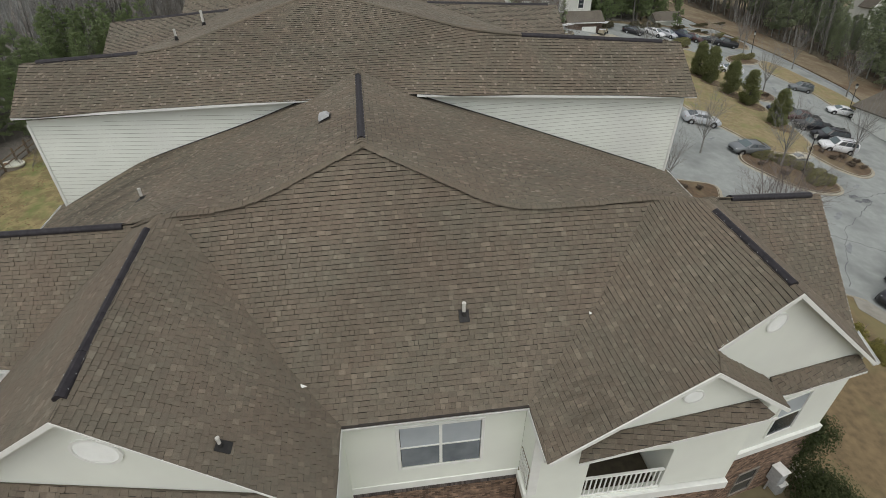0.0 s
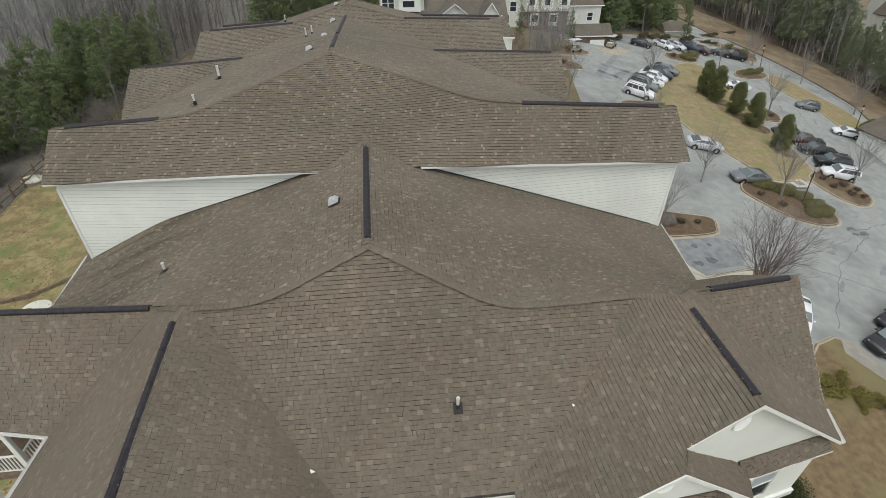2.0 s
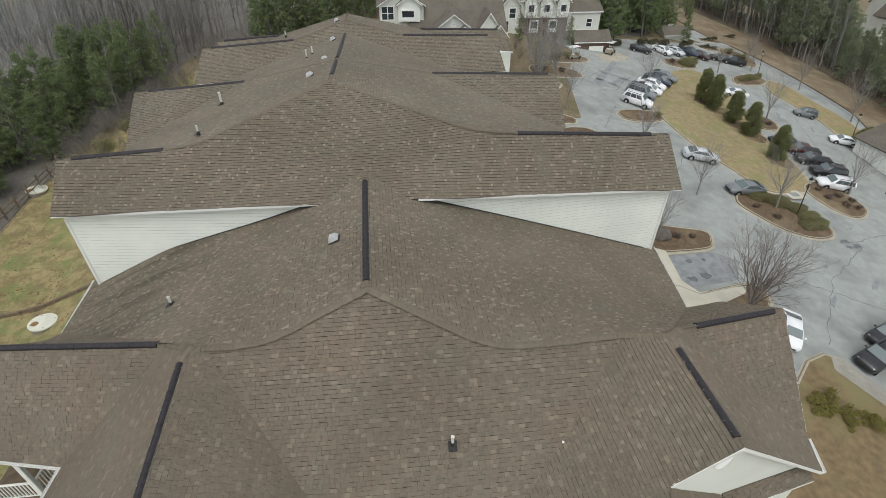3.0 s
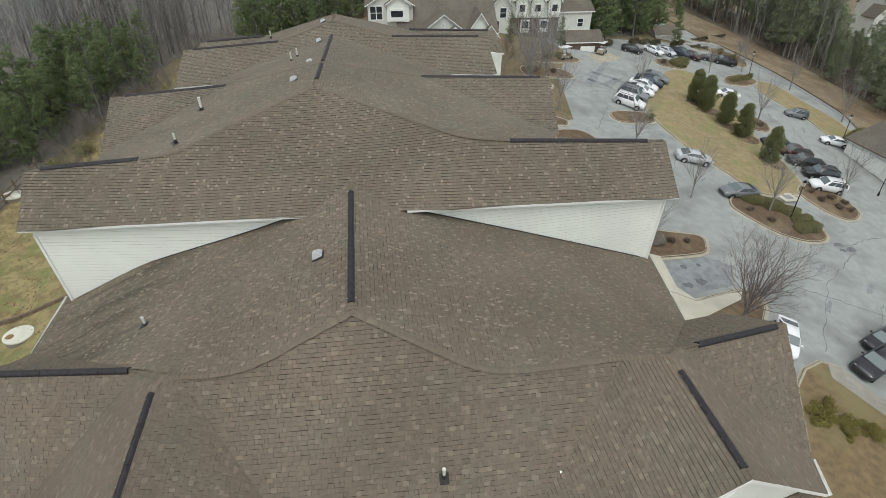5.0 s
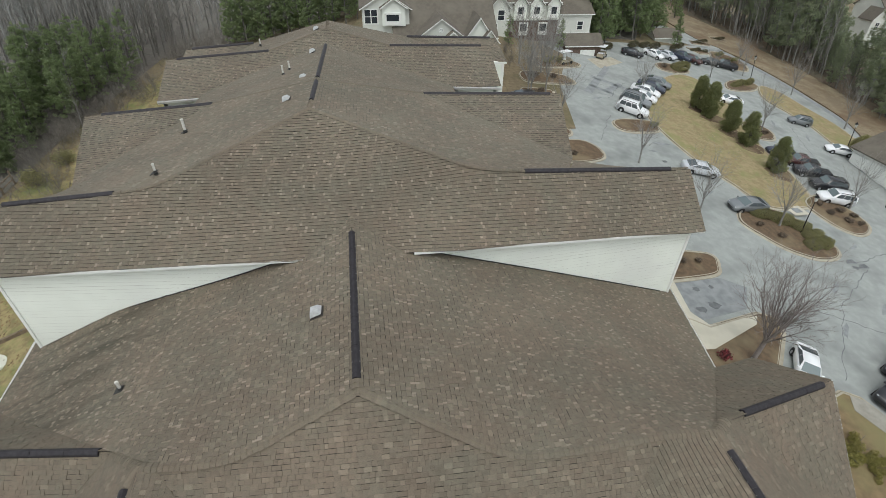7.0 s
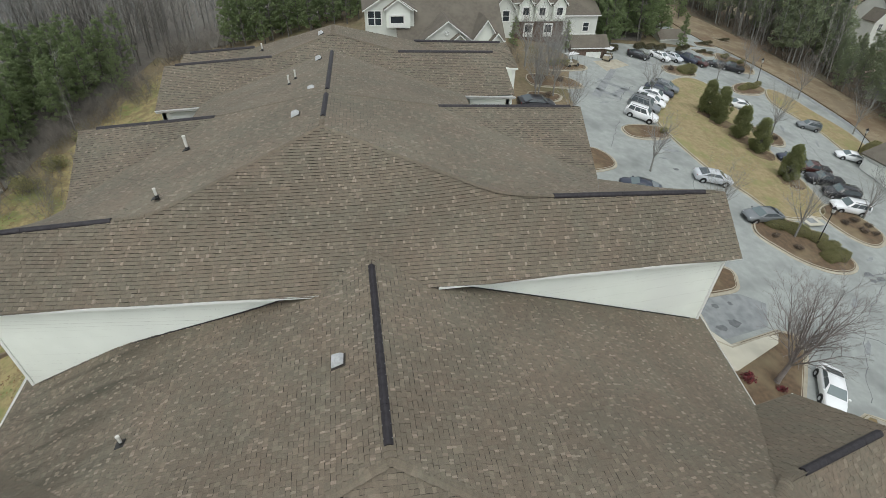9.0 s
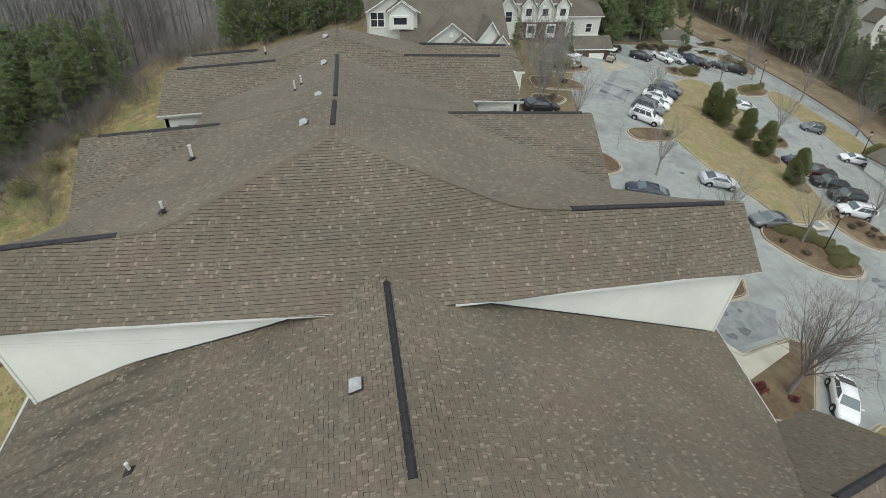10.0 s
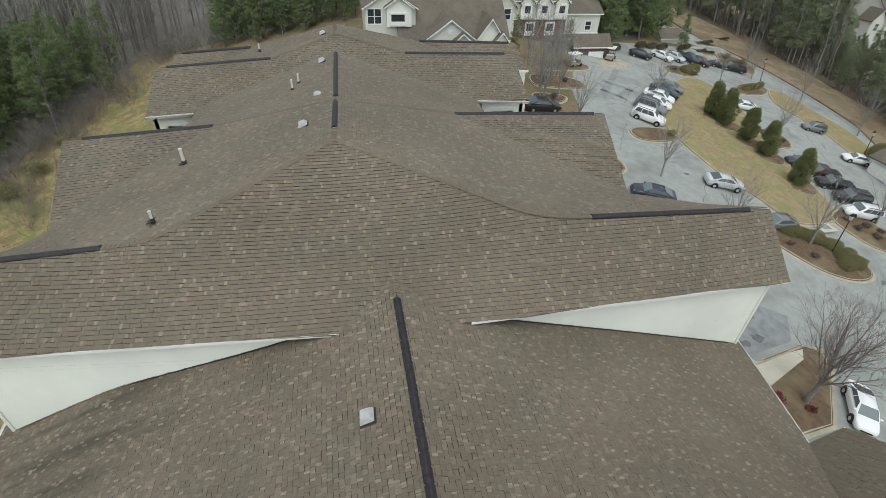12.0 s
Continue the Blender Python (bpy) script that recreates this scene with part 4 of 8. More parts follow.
pent_roof(A, RG, 1.15, 5.75, 8.42, 7.9, 0.5, 0.5, 53)
sash_window(A, RG @ Matrix.Translation((0, -0.03, 0)), 2.85, 4.25, 4.3, 6.45, 1, 2, 0.05)
bm = bmesh.new()
beam(bm, RG @ Vector((0.3, -0.04, 4.05)), RG @ Vector((6.5, -0.04, 3.42)), 0.16, 0.34)
part("band_course", bm, "trim", A, "white band between siding and brick")
brick_face(A, RG, 0.3, 6.4, -1.8, 3.35, 54, 0)
sash_window(A, RG @ Matrix.Translation((0, -0.02, 0)), 2.7, 3.8, 0.2, 1.75, 1, 2, 0.05, "dark window with a thin brown frame", "mortar", "dark_glass")
# porch bay with the balcony
PW = Matrix.Translation((0, 8.4, 0))
for a, b, c, d in ((4.1, 5.85, 4.6, 8.1), (8.7, 11.2, 4.75, 8.2), (5.85, 8.7, 6.95, 8.2), (5.85, 8.7, 4.35, 4.7)):
    wall_box(A, "wall", "siding", PW, a, b, 0.0, 0.22, c, d, 0.0, "cream sided wall")
wall_slab(A, [(4.2, 8.1), (11.2, 8.2), (11.5, 8.75), (8.95, 10.5)], PW, label="cream gable wall")
louvre(A, PW, 8.55, 9.5, 0.34, 0.28)
pent_roof(A, PW, 5.45, 10.8, 8.10, 9.02, 0.5, 0.5, 55, (0.3, 0.42), 0.2)
rake(A, (8.75, 8.05, 10.84), (3.95, 7.4, 8.6))
shingle_slope(A, [(8.75, 8.08, 10.84), (9.23, 8.9, 10.80), (9.8, 9.3, 10.3), (12.2, 9.6, 8.45), (12.7, 9.1, 7.85), (11.75, 8.08, 8.78)], 56)
rake(A, (8.75, 8.05, 10.84), (11.75, 8.05, 8.78))
wall_box(A, "band_course", "trim", PW, 4.1, 11.3, -0.12, 0.22, 4.2, 4.6, 0.012, "white band between siding and brick")
wall_slab(A, [(8.63, 3.9), (9.8, 3.9), (9.8, 8.2), (8.63, 8.2)], Matrix.Translation((11.2, 0, 0)) @ pose(0, 0, 0, 0, 0, 90))
brick_face(A, PW, 4.1, 11.2, -1.0, 4.2, 57, 0)
# the deep porch's shade is put into the dark floor and back
wall_box(A, "porch_floor", "deck", PW, 5.85, 8.7, 0.1, 3.6, 4.5, 4.62, 0.0)
wall_box(A, "porch_back", "deck", PW, 5.6, 8.9, 3.6, 3.8, 4.4, 7.4, 0.0)
wall_box(A, "porch_ceiling", "trim", PW, 5.6, 8.9, 0.225, 3.6, 7.3, 7.4, 0.0)
for x in (5.6, 8.75):
    wall_box(A, "porch_side", "siding", PW, x, x + 0.15, 0.225, 3.6, 4.4, 7.295, 0.0)

# rounded upper corners of the opening
for x, k in ((5.85, 1), (8.7, -1)):
    arc = [(x + k * (0.8 if k > 0 else 0.4) * (1 - math.sin(i * math.pi / 16)), 6.95 - (0.22 if k > 0 else 0.14) * (1 - math.cos(i * math.pi / 16))) for i in range(9)]
    wall_slab(A, [(x, 6.95)] + arc if k > 0 else ([(x, 6.95)] + arc)[::-1], PW, "siding", 0.2, "arch_corner")


def railing(m, s0, s1, z0, h, label, n=None):
    t = thing("railing", label, "railing")
    wall_box(t, "top_rail", "trim", m, s0, s1, -0.05, 0.05, z0 + h - 0.06, z0 + h, 0.01)
    wall_box(t, "bottom_rail", "trim", m, s0, s1, -0.03, 0.03, z0 + 0.08, z0 + 0.13, 0.008)
    n = n or int((s1 - s0) / 0.15)
    for i in range(n):
        x = s0 + (s1 - s0) * (i + 0.5) / n
        wall_box(t, "baluster", "trim", m, x - 0.02, x + 0.02, -0.02, 0.02, z0 + 0.13, z0 + h - 0.06, 0.0)
    return t


railing(Matrix.Translation((0, 8.45, 0)), 5.87, 8.68, 4.62, 1.12, "white balcony railing with slim balusters", 16)
# the far side wing over the lawn: porch posts and railing under its eave
SW = Matrix.Translation((0, 14.6, 0))
wall_slab(A, [(-18.2, -4.5), (-13.3, -4.0), (-13.3, 8.2), (-18.2, 8.0)], SW @ Matrix.Translation((0, 3.6, 0)))
for x in (-15.75, -17.9):
    wall_box(A, "porch_post", "trim", SW, x - 0.10, x + 0.10, -0.4, -0.2, -3.6, 7.9, 0.02)
wall_box(A, "porch_floor", "wood", SW, -18.2, -15.6, -0.5, 3.6, 4.9, 5.1, 0.01)
railing(SW @ Matrix.Translation((0, -0.3, 0)), -18.2, -15.7, 5.1, 1.1, "white porch railing on the upper floor")
railing(Matrix.Translation((-15.75, 0, 0)) @ pose(0, 0, 0, 0, 0, 90), 14.4, 18.1, 5.1, 1.1, "white side railing of the upper porch")
# plain outer and back walls that close the block
wall_slab(A, [(8.95, -4.0), (13.4, -4.0), (13.4, 8.1), (8.95, 8.0)], Matrix.Translation((-13.1, 0, 0)) @ pose(0, 0, 0, 0, 0, 90))
wall_slab(A, [(20.6, -4.5), (24.4, -4.0), (24.4, 8.4), (20.6, 8.2)], Matrix.Translation((-16.4, 0, 0)) @ pose(0, 0, 0, 0, 0, 90))
wall_slab(A, [(16.0, -4.5), (19.6, -4.0), (19.6, 8.3), (17.6, 10.9), (16.0, 9.0)], Matrix.Translation((-17.9, 0, 0)) @ pose(0, 0, 0, 0, 0, 90))
wall_slab(A, [(10.9, -1.0), (12.5, -1.0), (12.5, 7.4), (10.9, 6.9)], Matrix.Translation((17.4, 0, 0)) @ pose(0, 0, 0, 0, 0, 90))
wall_slab(A, [(12.6, -1.0), (19.0, 0.0), (19.0, 8.8), (15.75, 11.4), (12.6, 8.1)], Matrix.Translation((17.65, 0, 0)) @ pose(0, 0, 0, 0, 0, 90))
wall_slab(A, [(18.5, 0.0), (25.0, 1.0), (25.0, 8.55), (18.5, 8.95)], Matrix.Translation((15.7, 0, 0)) @ pose(0, 0, 0, 0, 0, 90))


# ---------------------------------------------------------------- walls of the taller blocks
def lap_wall(owner, p, q, z0, z1a, z1b, seed, exposure=0.20, depth=0.2):
    """A wall from p to q (x, y) of lapped boards, with a top that slopes from z1a to z1b."""
    p, q = Vector((*p, 0)), Vector((*q, 0))
    L = (q - p).length
    d = (q - p) / L
    m = Matrix.Translation(p) @ Matrix.Rotation(math.atan2(d.y, d.x), 4, "Z")
    rng = random.Random(seed)
    # the mortar-brown slab shows in the board gaps, painting the shade under each lap
    wall = wall_slab(owner, [(0, z0), (L, z0), (L, z1b), (0, z1a)], m, "mortar", depth, label="cream lap-sided wall")
    n = int((max(z1a, z1b) - z0) / exposure) + 1
    for i in range(n):
        a = z0 + i * exposure
        b = a + exposure - 0.016
        s0, s1 = 0.0, L
        top = lambda s: z1a + (z1b - z1a) * s / L
        if a + exposure > min(z1a, z1b) and z1a != z1b:
            cut = min(max((a + exposure * 0.6 - z1a) / (z1b - z1a) * L, 0), L)
            s0, s1 = (0.0, cut) if z1a > z1b else (cut, L)
        if s1 - s0 < 0.3:
            continue
        bm = bmesh.new()
        j = rng.uniform(-0.003, 0.003)
        b = min(b, max(top(s0), top(s1)))
        vs = [bm.verts.new(v) for v in ((s0, -0.022 + j, a), (s1, -0.022 + j, a), (s1, -0.008, b), (s0, -0.008, b), (s0, -0.001, a), (s1, -0.001, a))]
        for f in ((0, 1, 2, 3), (4, 5, 1, 0)):
            bm.faces.new([vs[k] for k in f])
        bm.transform(m)
        part("siding_board", bm, "siding", wall)
    bm = bmesh.new()
    vs = [bm.verts.new(v) for y in (-0.045, -0.024) for v in ((0, y, z1a - 0.24), (L, y, z1b - 0.24), (L, y, z1b + 0.05), (0, y, z1a + 0.05))]
    for f in ((0, 1, 2, 3), (0, 4, 5, 1), (3, 2, 6, 7), (1, 5, 6, 2), (0, 3, 7, 4)):
        bm.faces.new([vs[k] for k in f])
    bmesh.ops.recalc_face_normals(bm, faces=bm.faces)
    bm.transform(m)
    part("frieze_board", bm, "siding", wall)
    return wall


lap_wall(B, (-16.25, 24.35), (-3.0, 23.15), 5.5, 13.54, 14.3, 61)
lap_wall(B, (1.4, 22.95), (16.45, 24.5), 5.5, 14.4, 13.25, 62)
wall_slab(B, [(-3.0, 5.0), (1.4, 5.0), (1.4, 14.2), (-3.0, 14.2)], Matrix.Translation((0, 23.3, 0)))
for x, y, z in ((-16.25, 24.35, 13.4), (16.45, 24.5, 13.2)):
    bm = bmesh.new()
    box(bm, x - 0.07, x + 0.07, y - 0.07, y + 0.10, 1.0, z, 0.012)
    part("corner_board", bm, "trim", B)
side = pose(0, 0, 0, 0, 0, 90)
wall_slab(B, [(24.6, -2.0), (29.6, -2.0), (29.6, 13.3), (26.75, 15.2), (24.6, 13.2)], Matrix.Translation((16.6, 0, 0)) @ side)
wall_slab(B, [(24.4, -4.0), (31.0, -4.0), (31.0, 13.8), (26.9, 15.2), (24.4, 13.4)], Matrix.Translation((-15.9, 0, 0)) @ side)
wall_slab(B, [(28.0, -2.0), (37.0, -2.0), (37.0, 13.6), (33.0, 12.6), (28.0, 13.0)], Matrix.Translation((12.0, 0, 0)) @ side)
wall_slab(B, [(31.0, -4.0), (40.0, -4.0), (40.0, 13.8), (37.0, 15.6), (33.2, 13.0), (31.0, 13.5)], Matrix.Translation((-15.7, 0, 0)) @ side)


def roof_height(S, x, y):
    """The height of a slope over a place."""
    z = 0.0
    for _ in range(3):
        u, v = S.uv((x, y, z))
        z = float(S.place([(u, v - np.polyval(S.bow, u), 0.0)])[0][2])
    return z


for S, p, q in ((SLOPE_L, (-15.9, 24.24), (-3.3, 23.1)), (SLOPE_R, (2.3, 22.98), (15.9, 24.38))):
    ends = [Vector((*(p[k] + (q[k] - p[k]) * i / 10 for k in (0, 1)), 0)) for i in range(11)]
    for e in ends:
        e.z = roof_height(S, e.x, e.y) + 0.075
    for a, b in zip(ends, ends[1:]):
        bm = bmesh.new()
        beam(bm, a, b, 0.03, 0.14)
        part("step_flashing", bm, "vent_plastic", B, "dark metal flashing along the foot of the wall")
# farthest block: short fronts with arched porch openings under the eave
for x0, x1, zt in ((7.6, 11.0, 14.3), (-15.4, -12.2, 14.0)):
    m = Matrix.Translation((0, 44.9, 0))
    mid = (x0 + x1) / 2
    for a, b, c, d in ((x0, mid - 0.8, 2.0, zt), (mid + 0.8, x1, 2.0, zt), (mid - 0.8, mid + 0.8, zt - 0.55, zt), (mid - 0.8, mid + 0.8, 2.0, zt - 2.4)):
        wall_box(C, "wall", "siding", m, a, b, 0, 0.2, c, d, 0.0, "cream sided wall")
    wall_box(C, "arch_trim", "trim", m, mid - 0.95, mid + 0.95, -0.05, 0.0, zt - 0.75, zt - 0.5, 0.02)
    wall_box(C, "porch_back", "glass", m, mid - 1.2, mid + 1.2, 1.3, 1.4, zt - 3.0, zt, 0.0)
wall_slab(C, [(44.9, 0.0), (54.0, 0.0), (54.0, 14.3), (49.0, 16.4), (44.9, 14.2)], Matrix.Translation((10.8, 0, 0)) @ side)
wall_slab(C, [(44.9, -3.0), (54.0, -3.0), (54.0, 14.0), (49.0, 15.8), (44.9, 13.9)], Matrix.Translation((-15.1, 0, 0)) @ side)
wall_slab(C, [(-15.5, 0.0), (11.0, 0.0), (11.0, 14.0), (-15.5, 13.9)], Matrix.Translation((0, 45.6, 0)))
wall_box(C, "wall", "siding", Matrix.Translation((0, 52.2, 0)), 11.2, 13.3, 0.0, 3.6, 2.0, 14.3, 0.0, "cream sided wall")
for x in (12.25, 13.2):
    wall_box(C, "corner_board", "trim", Matrix.Translation((0, 52.2, 0)), x - 0.14, x + 0.14, -0.05, -0.003, 2.0, 14.25, 0.01)
wall_box(C, "fascia", "trim", Matrix.Translation((0, 51.95, 0)), 11.4, 13.5, -0.06, 0.0, 14.18, 14.36, 0.01)
# roofs behind the farthest peak and the cross wings' back slopes
D_LI, D_LO, D_RI, D_RO = (-10.0, 55.8, 15.55), (-16.2, 55.8, 15.1), (4.2, 55.8, 15.92), (13.2, 55.8, 15.65)
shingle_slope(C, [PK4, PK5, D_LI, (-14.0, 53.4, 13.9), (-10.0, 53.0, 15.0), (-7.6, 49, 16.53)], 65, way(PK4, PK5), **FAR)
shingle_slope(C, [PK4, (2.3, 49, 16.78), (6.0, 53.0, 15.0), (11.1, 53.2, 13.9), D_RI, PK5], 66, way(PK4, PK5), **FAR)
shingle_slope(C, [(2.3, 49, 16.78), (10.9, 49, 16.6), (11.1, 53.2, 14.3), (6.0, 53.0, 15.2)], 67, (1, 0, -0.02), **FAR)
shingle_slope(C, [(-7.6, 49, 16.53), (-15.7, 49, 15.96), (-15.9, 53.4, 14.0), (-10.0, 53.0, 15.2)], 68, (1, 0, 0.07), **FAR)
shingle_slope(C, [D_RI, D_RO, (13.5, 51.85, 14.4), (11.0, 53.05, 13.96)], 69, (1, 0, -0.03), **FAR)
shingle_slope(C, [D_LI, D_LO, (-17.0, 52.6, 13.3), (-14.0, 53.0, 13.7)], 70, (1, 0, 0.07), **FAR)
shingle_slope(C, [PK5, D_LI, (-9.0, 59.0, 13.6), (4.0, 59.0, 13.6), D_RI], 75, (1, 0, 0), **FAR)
ridge_vent("dark ridge vent on the distant wing roof", (4.3, 55.8, 15.94), (12.6, 55.8, 15.69))
ridge_vent("dark ridge vent on the distant wing roof", (-10.1, 55.8, 15.57), (-15.7, 55.8, 15.16))
shingle_slope(B, [(10.0, 26.4, 16.1), B_RO, (17.1, 30.3, 13.6), (12.2, 30.8, 14.4)], 71, **FAR)
shingle_slope(B, [B_LO, (-13.6, 27.15, 15.7), (-15.9, 31.3, 14.1), (-17.3, 30.6, 13.5)], 72, **FAR)
shingle_slope(B, [(3.8, 36.8, 16.72), (13.1, 36.8, 16.4), (13.3, 40.5, 13.9), (6.6, 40.8, 14.9)], 73, **FAR)
shingle_slope(B, [(-9.3, 36.8, 16.5), (-16.9, 37.0, 15.9), (-17.2, 40.5, 13.6), (-12.0, 40.5, 14.8)], 74, **FAR)


# ---------------------------------------------------------------- roof pipes and vents
def vent_pipe(base, h, label, slope_dir, r=0.055):
    """A plumbing vent with a hood, a rubber boot and a flashing plate that lies on the slope."""
    t = thing("vent_pipe", label, "vent pipe", Matrix.Translation(base), "vent pipes")
    bm = bmesh.new()
    box(bm, -0.16, 0.16, -0.24, 0.14, 0.035, 0.05, 0.003)
    n = Vector(slope_dir).normalized()
    bm.transform(n.to_track_quat("Z", "Y").to_matrix().to_4x4())
    part("flashing", bm, "rubber", t, "black flashing plate")
    bm = bmesh.new()
    tube(bm, (0, 0, -0.06), (0, 0, 0.14), r * 1.9, r * 1.15, 12)
    part("boot", bm, "rubber", t, "black rubber boot")
    bm = bmesh.new()
    tube(bm, (0, 0, 0.05), (0, 0, h), r, r, 12)
    part("pipe", bm, "pvc", t, smooth=False)
    bm = bmesh.new()
    tube(bm, (0, 0, h), (0, 0, h + 0.05), r * 1.25, r * 1.2, 12)
    tube(bm, (0, 0, h + 0.05), (0, 0, h + 0.06), r * 0.7, r * 0.7, 12)
    part("collar", bm, "pvc", t, "pale pipe collar")
    return t


def box_vent(base, slope_dir, yaw, label):
    """A square sheet-metal roof vent with a sloping hood over a low throat."""
    t = thing("box_vent", label, "roof vent", Matrix.Translation(base), "roof vents")
    q = Vector(slope_dir).normalized().to_track_quat("Z", "Y").to_matrix().to_4x4() @ pose(0, 0, 0, 0, 0, yaw) @ Matrix.Scale(1.08, 4)
    bm = bmesh.new()
    box(bm, -0.25, 0.25, -0.25, 0.25, 0.03, 0.042, 0.003)
    bm.transform(q)
    part("base_flange", bm, "underlay", t)
    bm = bmesh.new()
    box(bm, -0.15, 0.15, -0.15, 0.15, 0.03, 0.12)
    bm.transform(q)
    part("throat", bm, "rubber", t)
    bm = bmesh.new()
    top = [(-0.15, -0.11, 0.28), (0.15, -0.11, 0.28), (0.15, 0.14, 0.25), (-0.15, 0.14, 0.25)]
    low = [(-0.22, -0.22, 0.09), (0.22, -0.22, 0.09), (0.22, 0.22, 0.09), (-0.22, 0.22, 0.09)]
    a, b = [bm.verts.new(p) for p in top], [bm.verts.new(p) for p in low]
    bm.faces.new(a)
    bm.faces.new(b[::-1])
    for k in range(4):
        bm.faces.new((b[k], b[(k + 1) % 4], a[(k + 1) % 4], a[k]))
    bmesh.ops.recalc_face_normals(bm, faces=bm.faces)
    bmesh.ops.bevel(bm, geom=list(bm.edges), offset=0.015, segments=2, affect="EDGES")
    bm.transform(q)
    part("hood", bm, "galvanised", t, "pale galvanised hood")
    return t


N_P, N_L, N_V = (0, -1, 1), (-0.41, 0, 0.91), (0.55, 0, 0.83)
vent_pipe((2.11, 11.05, 11.12), 0.42, "grey plumbing vent pipe in a black boot", N_P)
vent_pipe((-4.24, 7.46, 10.94), 0.30, "grey plumbing vent pipe in a black boot", N_V, 0.042)
vent_pipe((-9.70, 18.78, 11.93), 0.42, "grey plumbing vent pipe in a black boot", N_L)
vent_pipe((-9.92, 27.95, 16.31), 0.42, "white plumbing vent pipe in a black boot", N_L)
vent_pipe((-9.98, 33.1, 16.2), 0.70, "tall white flue pipe in a black boot", N_L, 0.075)
vent_pipe((-5.4, 40.6, 16.98), 0.6, "white plumbing vent pipe", N_L)
vent_pipe((-5.1, 41.8, 16.98), 0.55, "white plumbing vent pipe", N_L)
vent_pipe((-8.95, 52.9, 16.0), 0.5, "white plumbing vent pipe", N_L)
box_vent((-2.09, 18.97, 14.77), N_L, 0, "pale metal box vent beside the ridge")
box_vent((-4.28, 33.6, 17.6), N_L, 0, "pale metal box vent beside the ridge")
box_vent((-3.75, 38.0, 17.47), N_L, 0, "pale metal box vent beside the ridge")
box_vent((-3.75, 45.69, 17.12), N_L, 0, "pale metal box vent beside the ridge")
box_vent((-3.80, 51.6, 17.50), N_L, 0, "pale metal box vent beside the ridge")
for p, s in (((-2.87, 10.02, 9.80), 0.17), ((6.15, 10.86, 10.84), 0.05), ((-13.0, 19.37, 10.05), 0.06)):
    t = thing("loose_flashing", "small bent scrap of white metal on the shingles", "metal scrap", Matrix.Translation(p))
    bm = bmesh.new()
    v = [bm.verts.new(c) for c in ((-s, -s * 0.7, 0.01), (s, 0, 0.02), (-s, s, 0.06), (-s, -s * 0.7, 0.0), (s, 0, 0.01), (-s, s, 0.05))]
    for f in ((0, 1, 2), (5, 4, 3), (0, 3, 4, 1), (1, 4, 5, 2), (2, 5, 3, 0)):
        bm.faces.new([v[k] for k in f])
    part("sheet", bm, "trim", t)


# ---------------------------------------------------------------- car park: kerbed beds, lawn, walks
def bed(name, poly, mat, label, category, rounded=True, kerb=True, lift=0.17):
    pts = smooth_loop(poly) if rounded else poly
    ob = ground_patch(name, pts, mat, lift, None, label, kind="structure")
    ob["category"] = category
    if kerb:
        kerb_loop(pts)
    return ob


bed("lawn", [(37.3, 64.5), (36.9, 60.2), (38.2, 53.2), (40.3, 49.0), (42.2, 45.2), (46.5, 45.3), (49.5, 46.8), (51.0, 52.0), (51.0, 57.5), (52.2, 63.0), (54.0, 69.5), (54.2, 78.0), (51.5, 80.4), (46.5, 77.6), (41.5, 70.5)],
    "dormant", "long strip of tan dormant lawn between parking rows", "lawn")
bed("planting_bed", [(36.8, 42.2), (38.0, 39.9), (39.7, 38.1), (42.2, 37.1), (44.7, 37.5), (45.8, 38.9), (45.2, 41.2), (44.2, 43.6), (41.8, 44.8), (38.5, 44.4)], "mulch", "kerbed bed of brown mulch at the end of the lawn", "planting bed")
bed("planting_bed", [(48.0, 45.8), (49.0, 42.6), (50.8, 41.3), (52.8, 41.9), (54.1, 43.4), (53.8, 45.9), (52.4, 48.2), (49.6, 47.6)], "mulch", "kerbed bed of brown mulch beside the parked cars", "planting bed")
bed("planting_bed", [(30.5, 60.7), (30.9, 58.9), (33.6, 58.8), (36.6, 59.9), (36.6, 62.1), (32.6, 61.9)], "mulch", "small kerbed mulch bed before a row of cars", "planting bed")
bed("planting_bed", [(20.0, 33.4), (28.2, 34.2), (29.9, 35.6), (29.9, 36.9), (27.1, 37.2), (20.0, 37.5)], "mulch", "kerbed mulch bed with a boulder beside the block", "planting bed")
bed("planting_bed", [(48.2, 81.6), (51.5, 81.0), (54.0, 82.6), (53.0, 84.6), (48.8, 84.2)], "mulch", "kerbed mulch bed with clipped shrubs", "planting bed")
bed("planting_bed", [(58.4, 77.2), (62.6, 77.6), (66.2, 80.2), (64.4, 82.2), (60.0, 80.2)], "mulch", "kerbed mulch bed at the drive", "planting bed")
bed("planting_bed", [(63.5, 88.5), (68.6, 87.0), (70.6, 92.2), (66.0, 95.0)], "mulch", "kerbed mulch bed beyond the parked cars", "planting bed")
bed("planting_bed", [(51.6, 61.5), (54.8, 61.0), (56.3, 63.6), (54.8, 65.6), (52.4, 65.0)], "mulch", "mulched tree bed in the parking row", "planting bed")
bed("verge", [(63.8, 75.5), (65.0, 70.6), (66.0, 66.8), (66.1, 60.0), (70.8, 58.5), (72.0, 64.2), (72.2, 68.8), (70.9, 73.6), (69.6, 78.9), (66.8, 80.5)], "dormant", "tan grass verge between the drive and the lane", "lawn")
